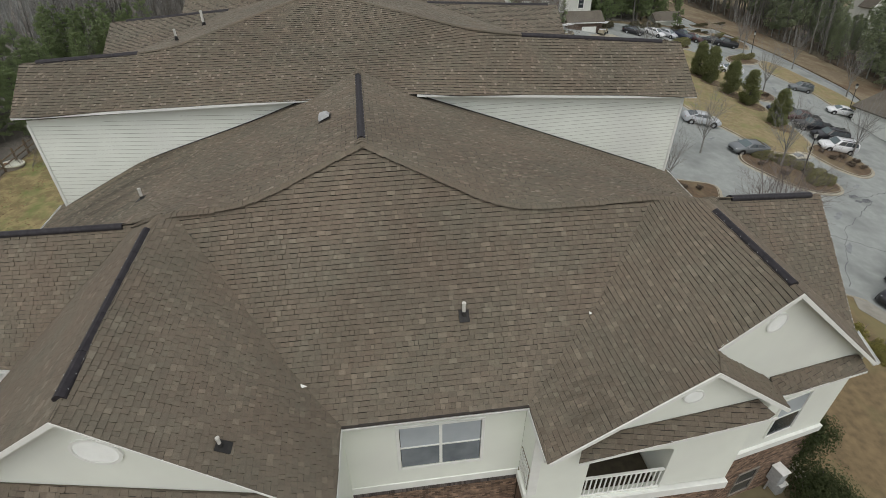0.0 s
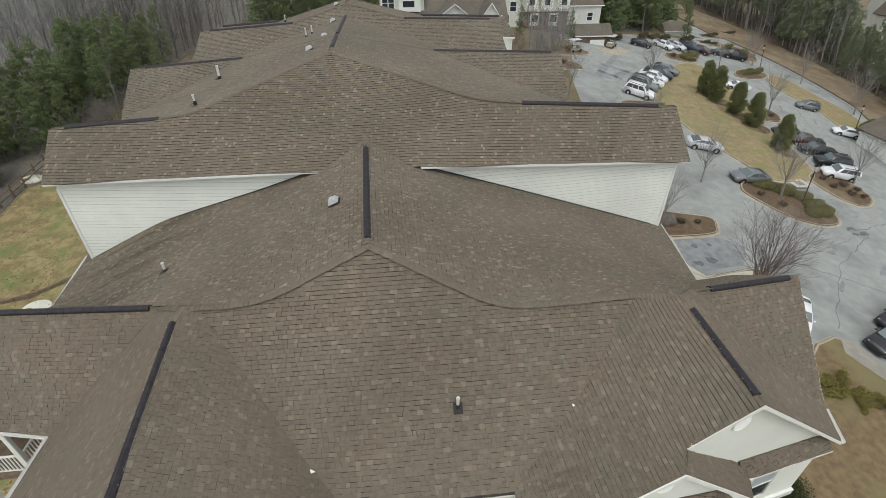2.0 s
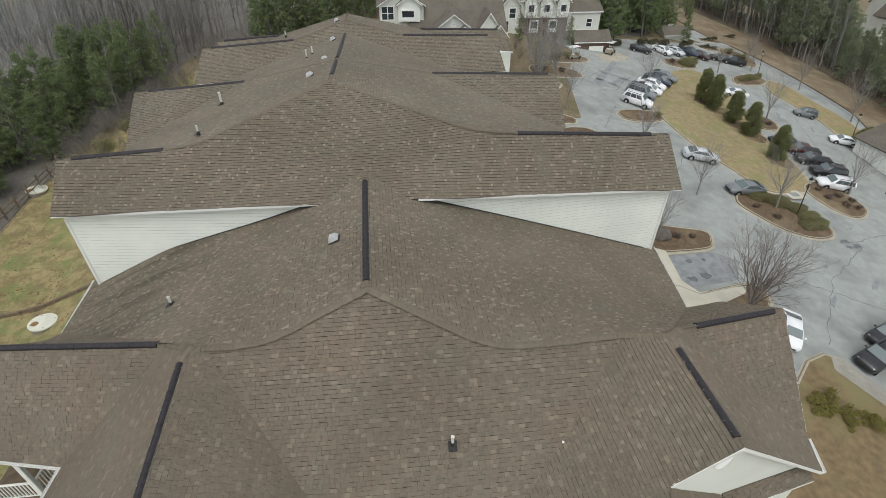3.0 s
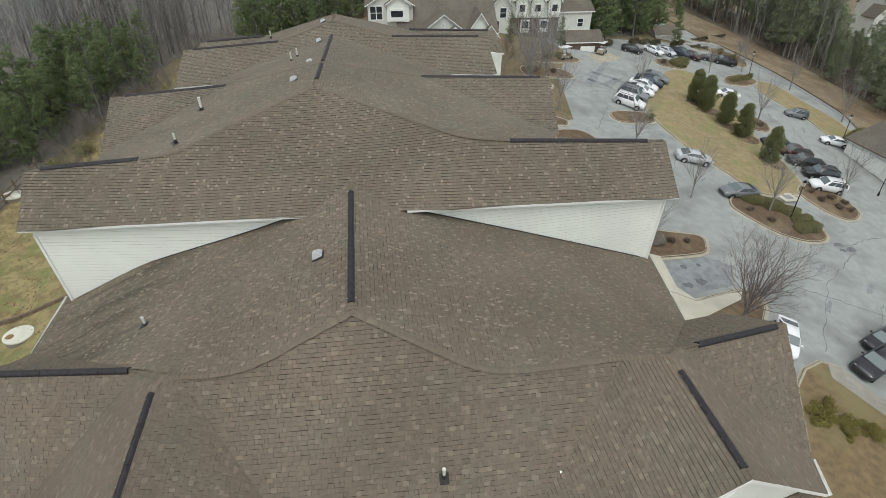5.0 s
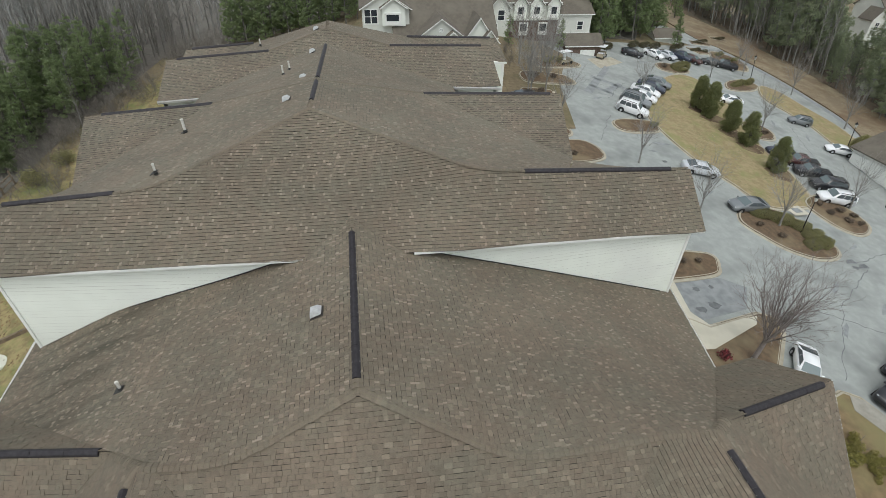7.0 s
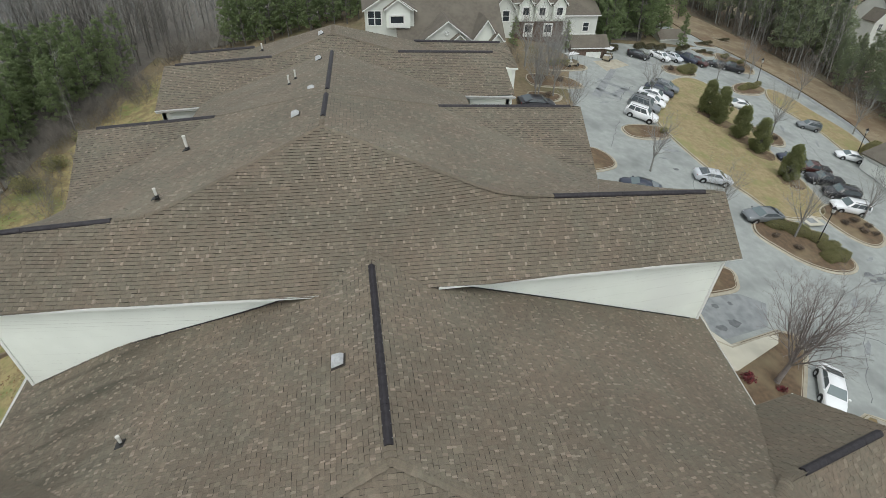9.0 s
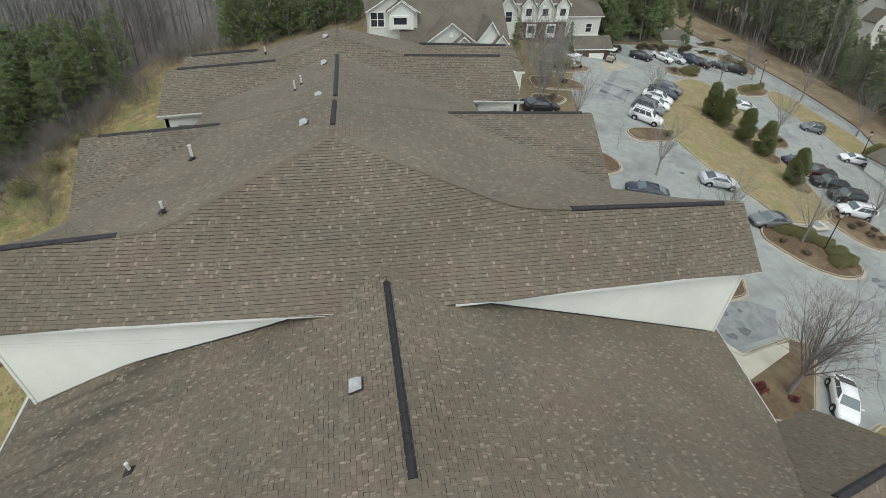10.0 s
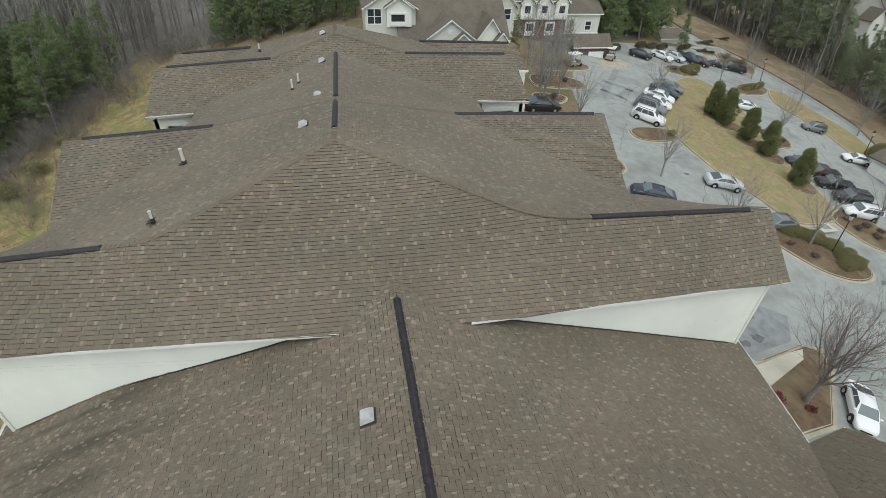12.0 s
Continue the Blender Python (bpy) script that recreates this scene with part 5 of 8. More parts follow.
bed("verge", [(75.3, 60.0), (76.3, 72.0), (75.5, 81.0), (74.1, 87.5), (72.1, 93.0), (69.9, 97.6), (66.0, 104.0), (64.0, 126.0), (74.0, 130.0), (90.0, 112.0), (98.0, 88.0), (100.0, 62.0)], "bank", "brown grass bank along the edge of the woods", "verge", kerb=False)
bed("planting_bed", [(17.8, 25.0), (24.6, 23.5), (27.4, 24.0), (31.2, 28.3), (31.6, 29.7), (30.2, 30.2), (24.8, 28.7), (23.6, 29.4), (18.0, 31.0)], "mulch", "mulched bed with a bare tree beside a walk", "planting bed", rounded=False)
tagged(ground_patch("pavement", [(17.5, 28.6), (21.2, 26.4), (24.0, 26.6), (29.2, 28.9), (29.9, 29.8), (24.9, 28.75), (23.9, 30.0), (24.2, 33.6), (23.2, 33.9), (18.0, 33.6)], "concrete", 0.185, None, "pale concrete walk beside the building"), category="pavement", kind="structure")
bed("planting_bed", [(18.5, 4.0), (18.5, 19.5), (28.0, 20.6), (30.2, 22.4), (32.2, 23.1), (33.4, 22.5), (34.2, 20.9), (36.0, 14.0), (40.0, -6.0), (20.0, -6.0)], "winter_grass", "brown winter grass and mulch beside the block", "lawn", rounded=False)
tagged(ground_patch("pavement", [(32.6, 22.75), (33.5, 22.3), (36.6, 17.0), (41.0, -4.0), (39.2, -4.0), (35.2, 16.6), (32.0, 21.6)], "walk", 0.19, None, "pale concrete walk along the car park"), category="pavement", kind="structure")
for poly in ([(21.0, 50.5), (25.2, 51.6), (25.8, 53.6), (24.2, 55.2), (20.8, 54.2)], [(20.6, 56.0), (23.0, 56.2), (23.2, 57.6), (20.4, 58.2)], [(20.0, 64.6), (23.6, 66.0), (24.4, 67.8), (20.2, 67.4)],
             [(21.5, 69.8), (27.8, 70.6), (29.2, 71.8), (27.6, 73.6), (21.8, 73.0)], [(25.0, 75.6), (31.5, 77.4), (32.0, 79.2), (25.5, 79.0)]):
    bed("planting_bed", poly, "mulch", "small kerbed bed of mulch beside the lot", "planting bed")
for poly in ([(60.6, 94.9), (63.4, 95.2), (65.2, 93.4), (62.2, 92.6)], [(63.9, 99.6), (67.9, 99.8), (68.1, 98.4), (63.6, 97.9)], [(71.2, 104.5), (75.0, 104.2), (74.6, 102.7), (71.0, 103.0)]):
    bed("planting_bed", poly, "mulch", "kerbed strip of mulch with a low hedge beside the drive", "planting bed", rounded=False)
tagged(ground_patch("road", [(57.5, 99.6), (59.0, 102.2), (68.0, 105.6), (76.5, 107.6), (75.6, 102.2), (71.0, 101.2), (69.7, 97.4), (63.0, 97.0), (60.0, 98.8)], "asphalt", 0.068, None, "pale asphalt of the side drive below the hill"), category="road", kind="structure")
tagged(ground_patch("pavement", [(35.0, 81.6), (40.2, 83.9), (41.6, 82.2), (36.0, 78.4)], "kerb", 0.036, None, "sandy pale concrete apron beside the houses"), category="pavement", kind="structure")
# dark sealed stall, patches and sealed cracks in the asphalt
tagged(ground_patch("asphalt_patch", [(23.9, 30.3), (24.5, 29.3), (29.6, 30.6), (31.2, 33.0), (29.2, 34.0), (24.4, 33.5)], "asphalt_dark", 0.036, None, "darker patched asphalt of a parking stall"), category="asphalt patch", kind="structure")
tagged(ground_patch("verge", [(18, 56), (24.5, 58), (25.5, 64), (26.5, 70), (29, 76), (31, 82), (28, 86), (18, 86)], "ground", 0.06, None, "brown winter grass between the blocks"), category="lawn", kind="structure")
tagged(ground_patch("asphalt_patch", [(75.2, 60), (76.2, 72), (75.3, 81), (73.9, 87.5), (71.9, 93), (69.7, 97.4), (68.4, 96.6), (70.6, 92.2), (72.5, 86.9), (73.9, 80.6), (74.8, 72), (73.8, 60)], "asphalt_dark", 0.037, None, "dark strip of newer asphalt along the lane"), category="asphalt patch", kind="structure")
for poly in ([(29.8, 69.2), (33.6, 74.6), (34.5, 74.0), (30.8, 68.6)], [(33.0, 70.2), (36.8, 73.6), (37.4, 73.0), (33.7, 69.4)], [(33.2, 75.2), (37.6, 72.2), (37.2, 71.5), (32.8, 74.4)], [(31.6, 71.9), (34.6, 69.6), (34.2, 69.0), (31.2, 71.2)], [(34.0, 75.0), (37.2, 79.6), (37.9, 79.2), (34.8, 74.4)]):
    tagged(ground_patch("asphalt_patch", poly, "asphalt_dark", 0.037, None, "darker strip of patched asphalt"), category="asphalt patch", kind="structure")
rng = random.Random(5)
for cx, cy, rr in ((25.2, 30.4, 0.55), (26.7, 30.9, 0.7), (26.0, 32.6, 0.45), (27.6, 32.9, 0.35), (45.9, 36.2, 0.5), (39.6, 68.6, 0.6), (33.6, 52.5, 0.45)):
    pts = [(cx + rr * rng.uniform(0.5, 1.1) * math.cos(k * 0.57), cy + 0.6 * rr * rng.uniform(0.5, 1.1) * math.sin(k * 0.57)) for k in range(11)]
    tagged(ground_patch("oil_stain", pts, "tar", 0.041, None, "dark oil stain on the asphalt"), category="stain", kind="structure")


for cx, cy, ra, rb, turn in ((35.2, 56.6, 1.3, 0.22, 0.0), (34.0, 57.8, 0.9, 0.16, 0.1), (33.2, 54.6, 0.8, 0.14, -0.2), (36.0, 46.8, 1.0, 0.18, 0.5), (31.0, 67.4, 0.9, 0.2, 0.4), (32.6, 69.0, 0.8, 0.16, -0.3),
                            (59.0, 66.4, 1.3, 0.2, 1.1), (60.6, 69.6, 1.5, 0.2, 1.2), (62.4, 63.0, 1.2, 0.2, 1.0), (57.6, 75.0, 1.0, 0.25, 0.8), (41.0, 33.4, 1.2, 0.3, 0.7), (44.4, 31.0, 1.4, 0.25, 0.6), (37.8, 28.6, 1.1, 0.25, 0.8),
                            (56.4, 52.6, 1.0, 0.2, 0.1), (57.2, 49.0, 1.0, 0.2, 0.1), (48.4, 39.2, 0.8, 0.2, 0.4), (74.6, 76.0, 2.0, 0.25, 1.7), (75.4, 70.0, 2.0, 0.25, 1.5), (46.0, 84.0, 1.2, 0.3, 0.2), (55.0, 85.0, 1.4, 0.3, 0.1)):
    pts = []
    for k in range(14):
        f = k * 2 * math.pi / 14
        u, v = ra * math.cos(f) * rng.uniform(0.7, 1.15), rb * math.sin(f) * rng.uniform(0.5, 1.5)
        pts.append((cx + u * math.cos(turn) - v * math.sin(turn), cy + u * math.sin(turn) + v * math.cos(turn)))
    tagged(ground_patch("asphalt_patch", pts, "asphalt_dark", 0.039, None, "dark worn smudge on the asphalt"), category="asphalt patch", kind="structure")


def crack(a, b, w=0.10, wob=0.16):
    """A tar-sealed crack that wanders from a to b."""
    n = 18
    off = [0.0]
    for i in range(n):
        off.append(off[-1] * 0.75 + rng.uniform(-wob, wob))
    bm = bmesh.new()
    prev = None
    d = (Vector(b) - Vector(a)).normalized()
    s = Vector((-d.y, d.x))
    for i in range(n + 1):
        p = Vector(a).lerp(Vector(b), i / n) + s * off[i]
        ww = w * rng.uniform(0.6, 1.3)
        pair = [bm.verts.new((q.x, q.y, gz(q.x, q.y) + 0.037)) for q in (p - s * ww, p + s * ww)]
        if prev:
            bm.faces.new((prev[0], prev[1], pair[1], pair[0]))
        prev = pair
    bmesh.ops.recalc_face_normals(bm, faces=bm.faces)
    tagged(part("sealed_crack", bm, "tar", None, "dark tar-sealed crack in the asphalt"), category="crack", kind="structure")


for a, b in (((33.5, 24.0), (40.0, 31.5)), ((40.0, 31.5), (47.5, 36.0)), ((38.5, 24.5), (44.0, 29.0)), ((29.0, 71.0), (36.5, 76.8)), ((33.0, 68.0), (38.5, 74.0)), ((28.5, 74.5), (34.0, 72.0)),
             ((56.0, 66.0), (57.5, 74.0)), ((59.0, 58.0), (61.5, 66.0)), ((61.0, 61.5), (66.0, 57.0)), ((76.0, 70.0), (73.0, 86.0)), ((80.0, 67.0), (77.5, 80.0)), ((27.0, 56.0), (31.0, 63.0)),
             ((36.0, 31.0), (44.0, 27.0)), ((32.5, 47.5), (36.5, 53.0)), ((73.0, 86.0), (68.5, 98.0)), ((46.5, 36.8), (53.0, 39.0))):
    crack(a, b, rng.uniform(0.018, 0.04))
for x, y in ((32.0, 29.2), (46.8, 36.4), (45.8, 37.0)):
    t = thing("storm_drain", "dark iron storm drain grate at the kerb", "storm drain", Matrix.Translation((x, y, gz(x, y) + 0.04)))
    bm = bmesh.new()
    box(bm, -0.6, 0.6, -0.35, 0.35, 0, 0.025, 0.01)
    part("frame", bm, "asphalt_dark", t)
    for k in range(6):
        bm = bmesh.new()
        box(bm, -0.5 + k * 0.18, -0.4 + k * 0.18, -0.27, 0.27, 0.025, 0.04)
        part("bar", bm, "tar", t)
t = thing("utility_cover", "square pale concrete utility cover in the lawn", "utility cover", Matrix.Translation((45.6, 44.6, gz(45.6, 44.6) + 0.2)))
bm = bmesh.new()
box(bm, -0.9, 0.9, -0.9, 0.9, -0.05, 0.05, 0.02)
part("slab", bm, "concrete", t)
bm = bmesh.new()
box(bm, -0.45, 0.45, -0.45, 0.45, 0.05, 0.065, 0.01)
part("lid", bm, "asphalt_dark", t)


# ---------------------------------------------------------------- plants
def leaf_cloud(rng, blobs, n, size, droop=0.0, slim=0.5):
    """Small leaf quads scattered through a set of soft lumps."""
    tv, tf = [], []
    total = sum(b[3] ** 2 for b in blobs)
    for x, y, z, r, f in blobs:
        for _ in range(int(n * r * r / total)):
            d = Vector((rng.gauss(0, 1), rng.gauss(0, 1), rng.gauss(0, 1))).normalized()
            k = r * rng.random() ** 0.35
            c = Vector((x + d.x * k, y + d.y * k, z + d.z * k * f))
            nrm = (d + Vector((rng.uniform(-0.7, 0.7), rng.uniform(-0.7, 0.7), rng.uniform(-0.2, 0.9)))).normalized()
            q = nrm.to_track_quat("Z", "Y") @ Euler((0, 0, rng.uniform(0, 6.28))).to_quaternion()
            s = size * rng.uniform(0.6, 1.4)
            i = len(tv)
            tv += [c + q @ Vector(p) for p in ((-s, 0, 0), (s * 0.1, -s * slim, s * 0.15), (s, 0, -s * droop), (s * 0.1, s * slim, s * 0.15))]
            tf.append((i, i + 1, i + 2, i + 3))
    return tv, tf


def limb(tv, tf, a, b, r0, r1, n=5):
    q = (b - a).to_track_quat("Z", "Y")
    c = len(tv)
    for p, r in ((a, r0), (b, r1)):
        tv += [p + q @ Vector((r * math.cos(2 * math.pi * i / n), r * math.sin(2 * math.pi * i / n), 0)) for i in range(n)]
    tf += [(c + i, c + (i + 1) % n, c + n + (i + 1) % n, c + n + i) for i in range(n)]


def branch(rng, tv, tf, p, d, length, r, depth, spread, up):
    """A limb in short bends that forks into finer ones."""
    n = 3 if depth > 1 else 2
    pts = [p]
    for i in range(n):
        d = (d + Vector((rng.gauss(0, 0.13), rng.gauss(0, 0.13), rng.gauss(0, 0.10) + up * 0.08))).normalized()
        q = pts[-1] + d * (length / n)
        limb(tv, tf, pts[-1], q, r * (1 - 0.5 * i / n), r * (1 - 0.5 * (i + 1) / n), 5 if r > 0.05 else 3)
        pts.append(q)
        if depth > 0 and (i > 0 or depth < 3):
            for _ in range(rng.choice((1, 2, 2))):
                side = Vector((rng.gauss(0, 1), rng.gauss(0, 1), rng.gauss(0, 0.5))).normalized()
                nd = (d + side * spread).normalized()
                branch(rng, tv, tf, q, nd, length * rng.uniform(0.55, 0.78), r * (1 - 0.5 * (i + 1) / n) * 0.6, depth - 1, spread, up)
    if depth > 0:
        branch(rng, tv, tf, pts[-1], d, length * 0.7, r * 0.5, depth - 1, spread, up)


def fork(rng, tv, tf, p, d, length, r, depth, open_up):
    """A nearly straight limb with side branches that leave it at sharp angles."""
    n = 5 if depth > 1 else (4 if depth else 3)
    side = rng.uniform(0, 6.28)
    for i in range(n):
        d = (d + Vector((rng.gauss(0, 0.05), rng.gauss(0, 0.05), rng.gauss(0, 0.03) + 0.035))).normalized()
        q = p + d * (length / n)
        limb(tv, tf, p, q, r * (1 - 0.8 * i / n), r * (1 - 0.8 * (i + 1) / n), 5 if r > 0.04 else 3)
        p = q
        if depth and i < n - 1 or depth > 1:
            for _ in range(2 if depth > 2 or rng.random() < 0.35 else 1):
                side += 2.4 + rng.uniform(-0.5, 0.5)
                x = d.orthogonal().normalized()
                y = d.cross(x)
                out = (d + (x * math.cos(side) + y * math.sin(side)) * open_up * rng.uniform(0.7, 1.25)).normalized()
                fork(rng, tv, tf, p, out, length * rng.uniform(0.34, 0.52) * (1.15 - 0.5 * i / n), r * (1 - 0.8 * (i + 1) / n) * 0.6 + 0.003, depth - 1, open_up)


def bare_tree(label, height, trunk_r, seed, depth=3, spread=0.6, bark="bark", fork_at=0.30, group="bare trees", stems=7, lean=(0.0, 0.0)):
    """A leafless tree: tapered trunk, rising limbs and a haze of fine twigs."""
    rng = random.Random(seed)
    t = thing("bare_tree", label, "tree", None, group)
    h0 = height * fork_at
    tv, tf = [], []
    top = Vector((lean[0], lean[1], h0))
    limb(tv, tf, Vector((0, 0, -0.4)), Vector((0, 0, 0.2)), trunk_r * 1.6, trunk_r * 1.1, 10)
    limb(tv, tf, Vector((0, 0, 0.2)), top * 0.6, trunk_r * 1.1, trunk_r * 0.95, 10)
    limb(tv, tf, top * 0.6, top, trunk_r * 0.95, trunk_r * 0.85, 10)
    raw("trunk", tv, tf, bark, t, smooth=True)
    tv, tf = [], []
    for i in range(stems):
        a = 2.4 * i + rng.uniform(-0.3, 0.3)
        k = spread * (0.15 + 0.85 * i / max(1, stems - 1))
        d = Vector((math.cos(a) * k + lean[0] * 0.15, math.sin(a) * k, 1.0)).normalized()
        fork(rng, tv, tf, top - Vector((0, 0, h0 * 0.25 * i / stems)), d, (height - h0) * rng.uniform(0.86, 1.0) * (1.0 - 0.12 * k), trunk_r * rng.uniform(0.34, 0.46), depth, 0.62)
    raw("crown", tv, tf, bark, t, "bare forking branches and fine twigs")
    return t


def forest_hardwood(label, height, seed, bark):
    """A tall thin leafless woodland tree with a straight stem and fine rising limbs."""
    rng = random.Random(seed)
    t = thing("woodland_tree", label, "tree", None, "bare woodland trees")
    tv, tf = [], []
    p = Vector((0, 0, -0.5))
    r = 0.13
    stem = [p]
    for i in range(7):
        q = p + Vector((rng.gauss(0, 0.06), rng.gauss(0, 0.06), height / 7))
        limb(tv, tf, p, q, r * (1 - i / 8), r * (1 - (i + 1) / 8), 6)
        p = q
        stem.append(p)
    raw("trunk", tv, tf, bark, t)
    tv, tf = [], []
    for i in range(2, 8):
        for _ in range(5):
            o = stem[i - 1].lerp(stem[i], rng.random())
            a = rng.uniform(0, 6.28)
            d = Vector((math.cos(a), math.sin(a), rng.uniform(0.8, 1.8))).normalized()
            fork(rng, tv, tf, o, d, rng.uniform(1.8, 3.4) * (1.25 - i / 10), 0.035, 1, 0.55)
    raw("crown", tv, tf, bark, t, "thin bare branches")
    return t


def pine_tree(label, height, seed, leaf=0.20, low=0.1, n=5200, width=0.24, mat="pine", bark="bark", stout=1.0):
    """A pine: straight trunk, upswept limbs, and rounded tufts of needles that thicken towards the limb ends."""
    rng = random.Random(seed)
    t = thing("pine_tree", label, "tree", None, "pines at the edge of the woods")
    tv, tf = [], []
    limb(tv, tf, Vector((0, 0, -0.5)), Vector((0.1, 0, height * 0.5)), 0.20 * stout, 0.14 * stout, 8)
    limb(tv, tf, Vector((0.1, 0, height * 0.5)), Vector((0, 0.1, height)), 0.14 * stout, 0.03, 6)
    blobs = []
    z = height * low
    while z < height * 0.97:
        f = (z / height - low) / (1 - low)
        reach = height * width * (1.0 - f) ** 0.7 * (0.75 + 0.25 * min(1.0, f * 5)) + 0.35
        for _ in range(4):
            a = rng.uniform(0, 6.28)
            rr = reach * rng.uniform(0.55, 1.15)
            e = Vector((math.cos(a) * rr, math.sin(a) * rr, z + rr * rng.uniform(0.15, 0.45)))
            limb(tv, tf, Vector((0, 0, z)), e, 0.05, 0.015, 4)
            for g in (0.6, 1.0):
                c = Vector((0, 0, z)).lerp(e, g)
                blobs.append((c.x + rng.uniform(-0.2, 0.2), c.y + rng.uniform(-0.2, 0.2), c.z + 0.15, rng.uniform(0.34, 0.62) * (1.15 - 0.3 * f), 0.8))
        z += rng.uniform(0.55, 0.95)
    blobs.append((0, 0, height, 0.4, 1.3))
    raw("trunk", tv, tf, bark, t, "straight trunk with rising limbs")
    raw("crown", *leaf_cloud(rng, blobs, n, leaf, 0.3, 0.24), mat, t, "tufts of green needles")
    return t


def evergreen(label, height, width, seed, mat="holly", n=7000, leaf=0.12):
    """A broad cone-shaped evergreen with an uneven outline down to the ground."""
    rng = random.Random(seed)
    t = thing("evergreen_tree", label, "tree", None, "evergreens on the lawn")
    tv, tf = [], []
    limb(tv, tf, Vector((0, 0, -0.3)), Vector((0, 0, height * 0.9)), 0.12, 0.02, 7)
    blobs = []
    for i in range(170):
        z = height * (0.06 + 0.90 * rng.random() ** 1.05)
        r = width * 0.5 * min(1.0, 1.7 * z / height + 0.5) * (1.03 - z / height) ** 0.62 * (1 + 0.16 * math.sin(i * 1.7))
        a = rng.uniform(0, 6.28)
        k = r * rng.uniform(0.40, 1.0)
        limb(tv, tf, Vector((0, 0, z * 0.85)), Vector((math.cos(a) * k, math.sin(a) * k, z)), 0.03, 0.01, 4)
        blobs.append((math.cos(a) * k, math.sin(a) * k, z, rng.uniform(0.26, 0.50), 0.9))
    raw("trunk", tv, tf, "bark", t)
    raw("crown", *leaf_cloud(rng, blobs, n, leaf, 0.1, 0.30), mat, t, "dense dark green leaves")
    return t


def shrub(label, w, d, h, seed, mat="shrub", n=2200, leaf=0.05, name="shrub", group="shrubs in the beds"):
    """A low shrub of many small leaves on short stems."""
    rng = random.Random(seed)
    t = thing(name, label, "shrub", None, group)
    tv, tf = [], []
    for i in range(9):
        a = rng.uniform(0, 6.28)
        limb(tv, tf, Vector((math.cos(a) * 0.06, math.sin(a) * 0.06, -0.15)), Vector((math.cos(a) * w * 0.35, math.sin(a) * d * 0.35, h * rng.uniform(0.5, 0.85))), 0.025, 0.008, 4)
    raw("woody_base", tv, tf, "bark", t, kind="stuff")
    blobs = []
    for i in range(16):
        a, k = rng.uniform(0, 6.28), math.sqrt(rng.random()) * 0.36
        blobs.append((math.cos(a) * w * k, math.sin(a) * d * k, h * rng.uniform(0.30, 0.62), min(w, d, h) * rng.uniform(0.34, 0.46), 0.8))
    raw("foliage", *leaf_cloud(rng, blobs, n, leaf), mat, t)
    return t


def clipped_hedge(label, w, d, h, seed, mat="shrub"):
    """A dense clipped hedge: a rounded block of small leaves over short stems."""
    rng = random.Random(seed)
    t = thing("hedge", label, "hedge", None, "clipped hedges")
    tv, tf = [], []
    for i in range(10):
        x, y = rng.uniform(-0.35, 0.35) * w, rng.uniform(-0.35, 0.35) * d
        limb(tv, tf, Vector((x, y, -0.2)), Vector((x * 1.1, y * 1.1, h * 0.7)), 0.025, 0.01, 4)
    raw("woody_base", tv, tf, "bark", t, kind="stuff")
    tv, tf = [], []
    for i in range(int(900 * (w * d + (w + d) * h))):
        q = Vector((rng.gauss(0, 1), rng.gauss(0, 1), abs(rng.gauss(0, 1)))).normalized()
        k = (abs(q.x) ** 4 + abs(q.y) ** 4 + abs(q.z) ** 4) ** -0.25 * rng.uniform(0.80, 1.0) * (1 + 0.07 * noise.noise(q * 2.5 + Vector((seed, 0, 0))))
        c = Vector((q.x * k * w / 2, q.y * k * d / 2, q.z * k * h))
        nrm = (q + Vector((rng.uniform(-0.6, 0.6), rng.uniform(-0.6, 0.6), rng.uniform(-0.1, 0.6)))).normalized()
        o = nrm.to_track_quat("Z", "Y") @ Euler((0, 0, rng.uniform(0, 6.28))).to_quaternion()
        e = rng.uniform(0.03, 0.06)
        i0 = len(tv)
        tv += [c + o @ Vector(v) for v in ((-e, 0, 0), (0, -e * 0.6, 0.01), (e, 0, 0), (0, e * 0.6, 0.01))]
        tf.append((i0, i0 + 1, i0 + 2, i0 + 3))
    raw("foliage", tv, tf, mat, t)
    return t


def twig_thicket(label, seed):
    """A leafless thicket of many thin stems."""
    rng = random.Random(seed)
    t = thing("thicket", label, "thicket", None, "thickets at the woods' edge")
    tv, tf = [], []
    for i in range(8):
        a, k = rng.uniform(0, 6.28), rng.uniform(0.1, 1.4)
        d = Vector((math.cos(a) * 0.5, math.sin(a) * 0.5, 1)).normalized()
        branch(rng, tv, tf, Vector((math.cos(a) * k, math.sin(a) * k, -0.2)), d, rng.uniform(0.9, 1.5), 0.022, 2, 0.6, 0.3)
    raw("twig_mass", tv, tf, "twig", t, kind="stuff")
    return t


def stand(x, y):
    """Trees and posts far out lean a little in over the open ground."""
    a = radians(9.0) * min(max((abs(x) - 18) / 45, 0.0), 1.0)
    return Matrix.Rotation(-a if x > 0 else a, 4, "Y")


def put(proto, x, y, s=1.0, rot=0.0, lift=0.0):
    """Another one of a thing, standing on the ground."""
    m = Matrix.Translation((x, y, gz(x, y) + lift)) @ stand(x, y) @ Matrix.Rotation(rot, 4, "Z")
    ob = copy_thing(proto, m)
    ob.scale = (s, s, s)
    return ob


def place_first(proto, x, y, s=1.0, rot=0.0, lift=0.0):
    proto.matrix_basis = Matrix.Translation((x, y, gz(x, y) + lift)) @ stand(x, y) @ Matrix.Rotation(rot, 4, "Z")
    proto.scale = (s, s, s)
    return proto


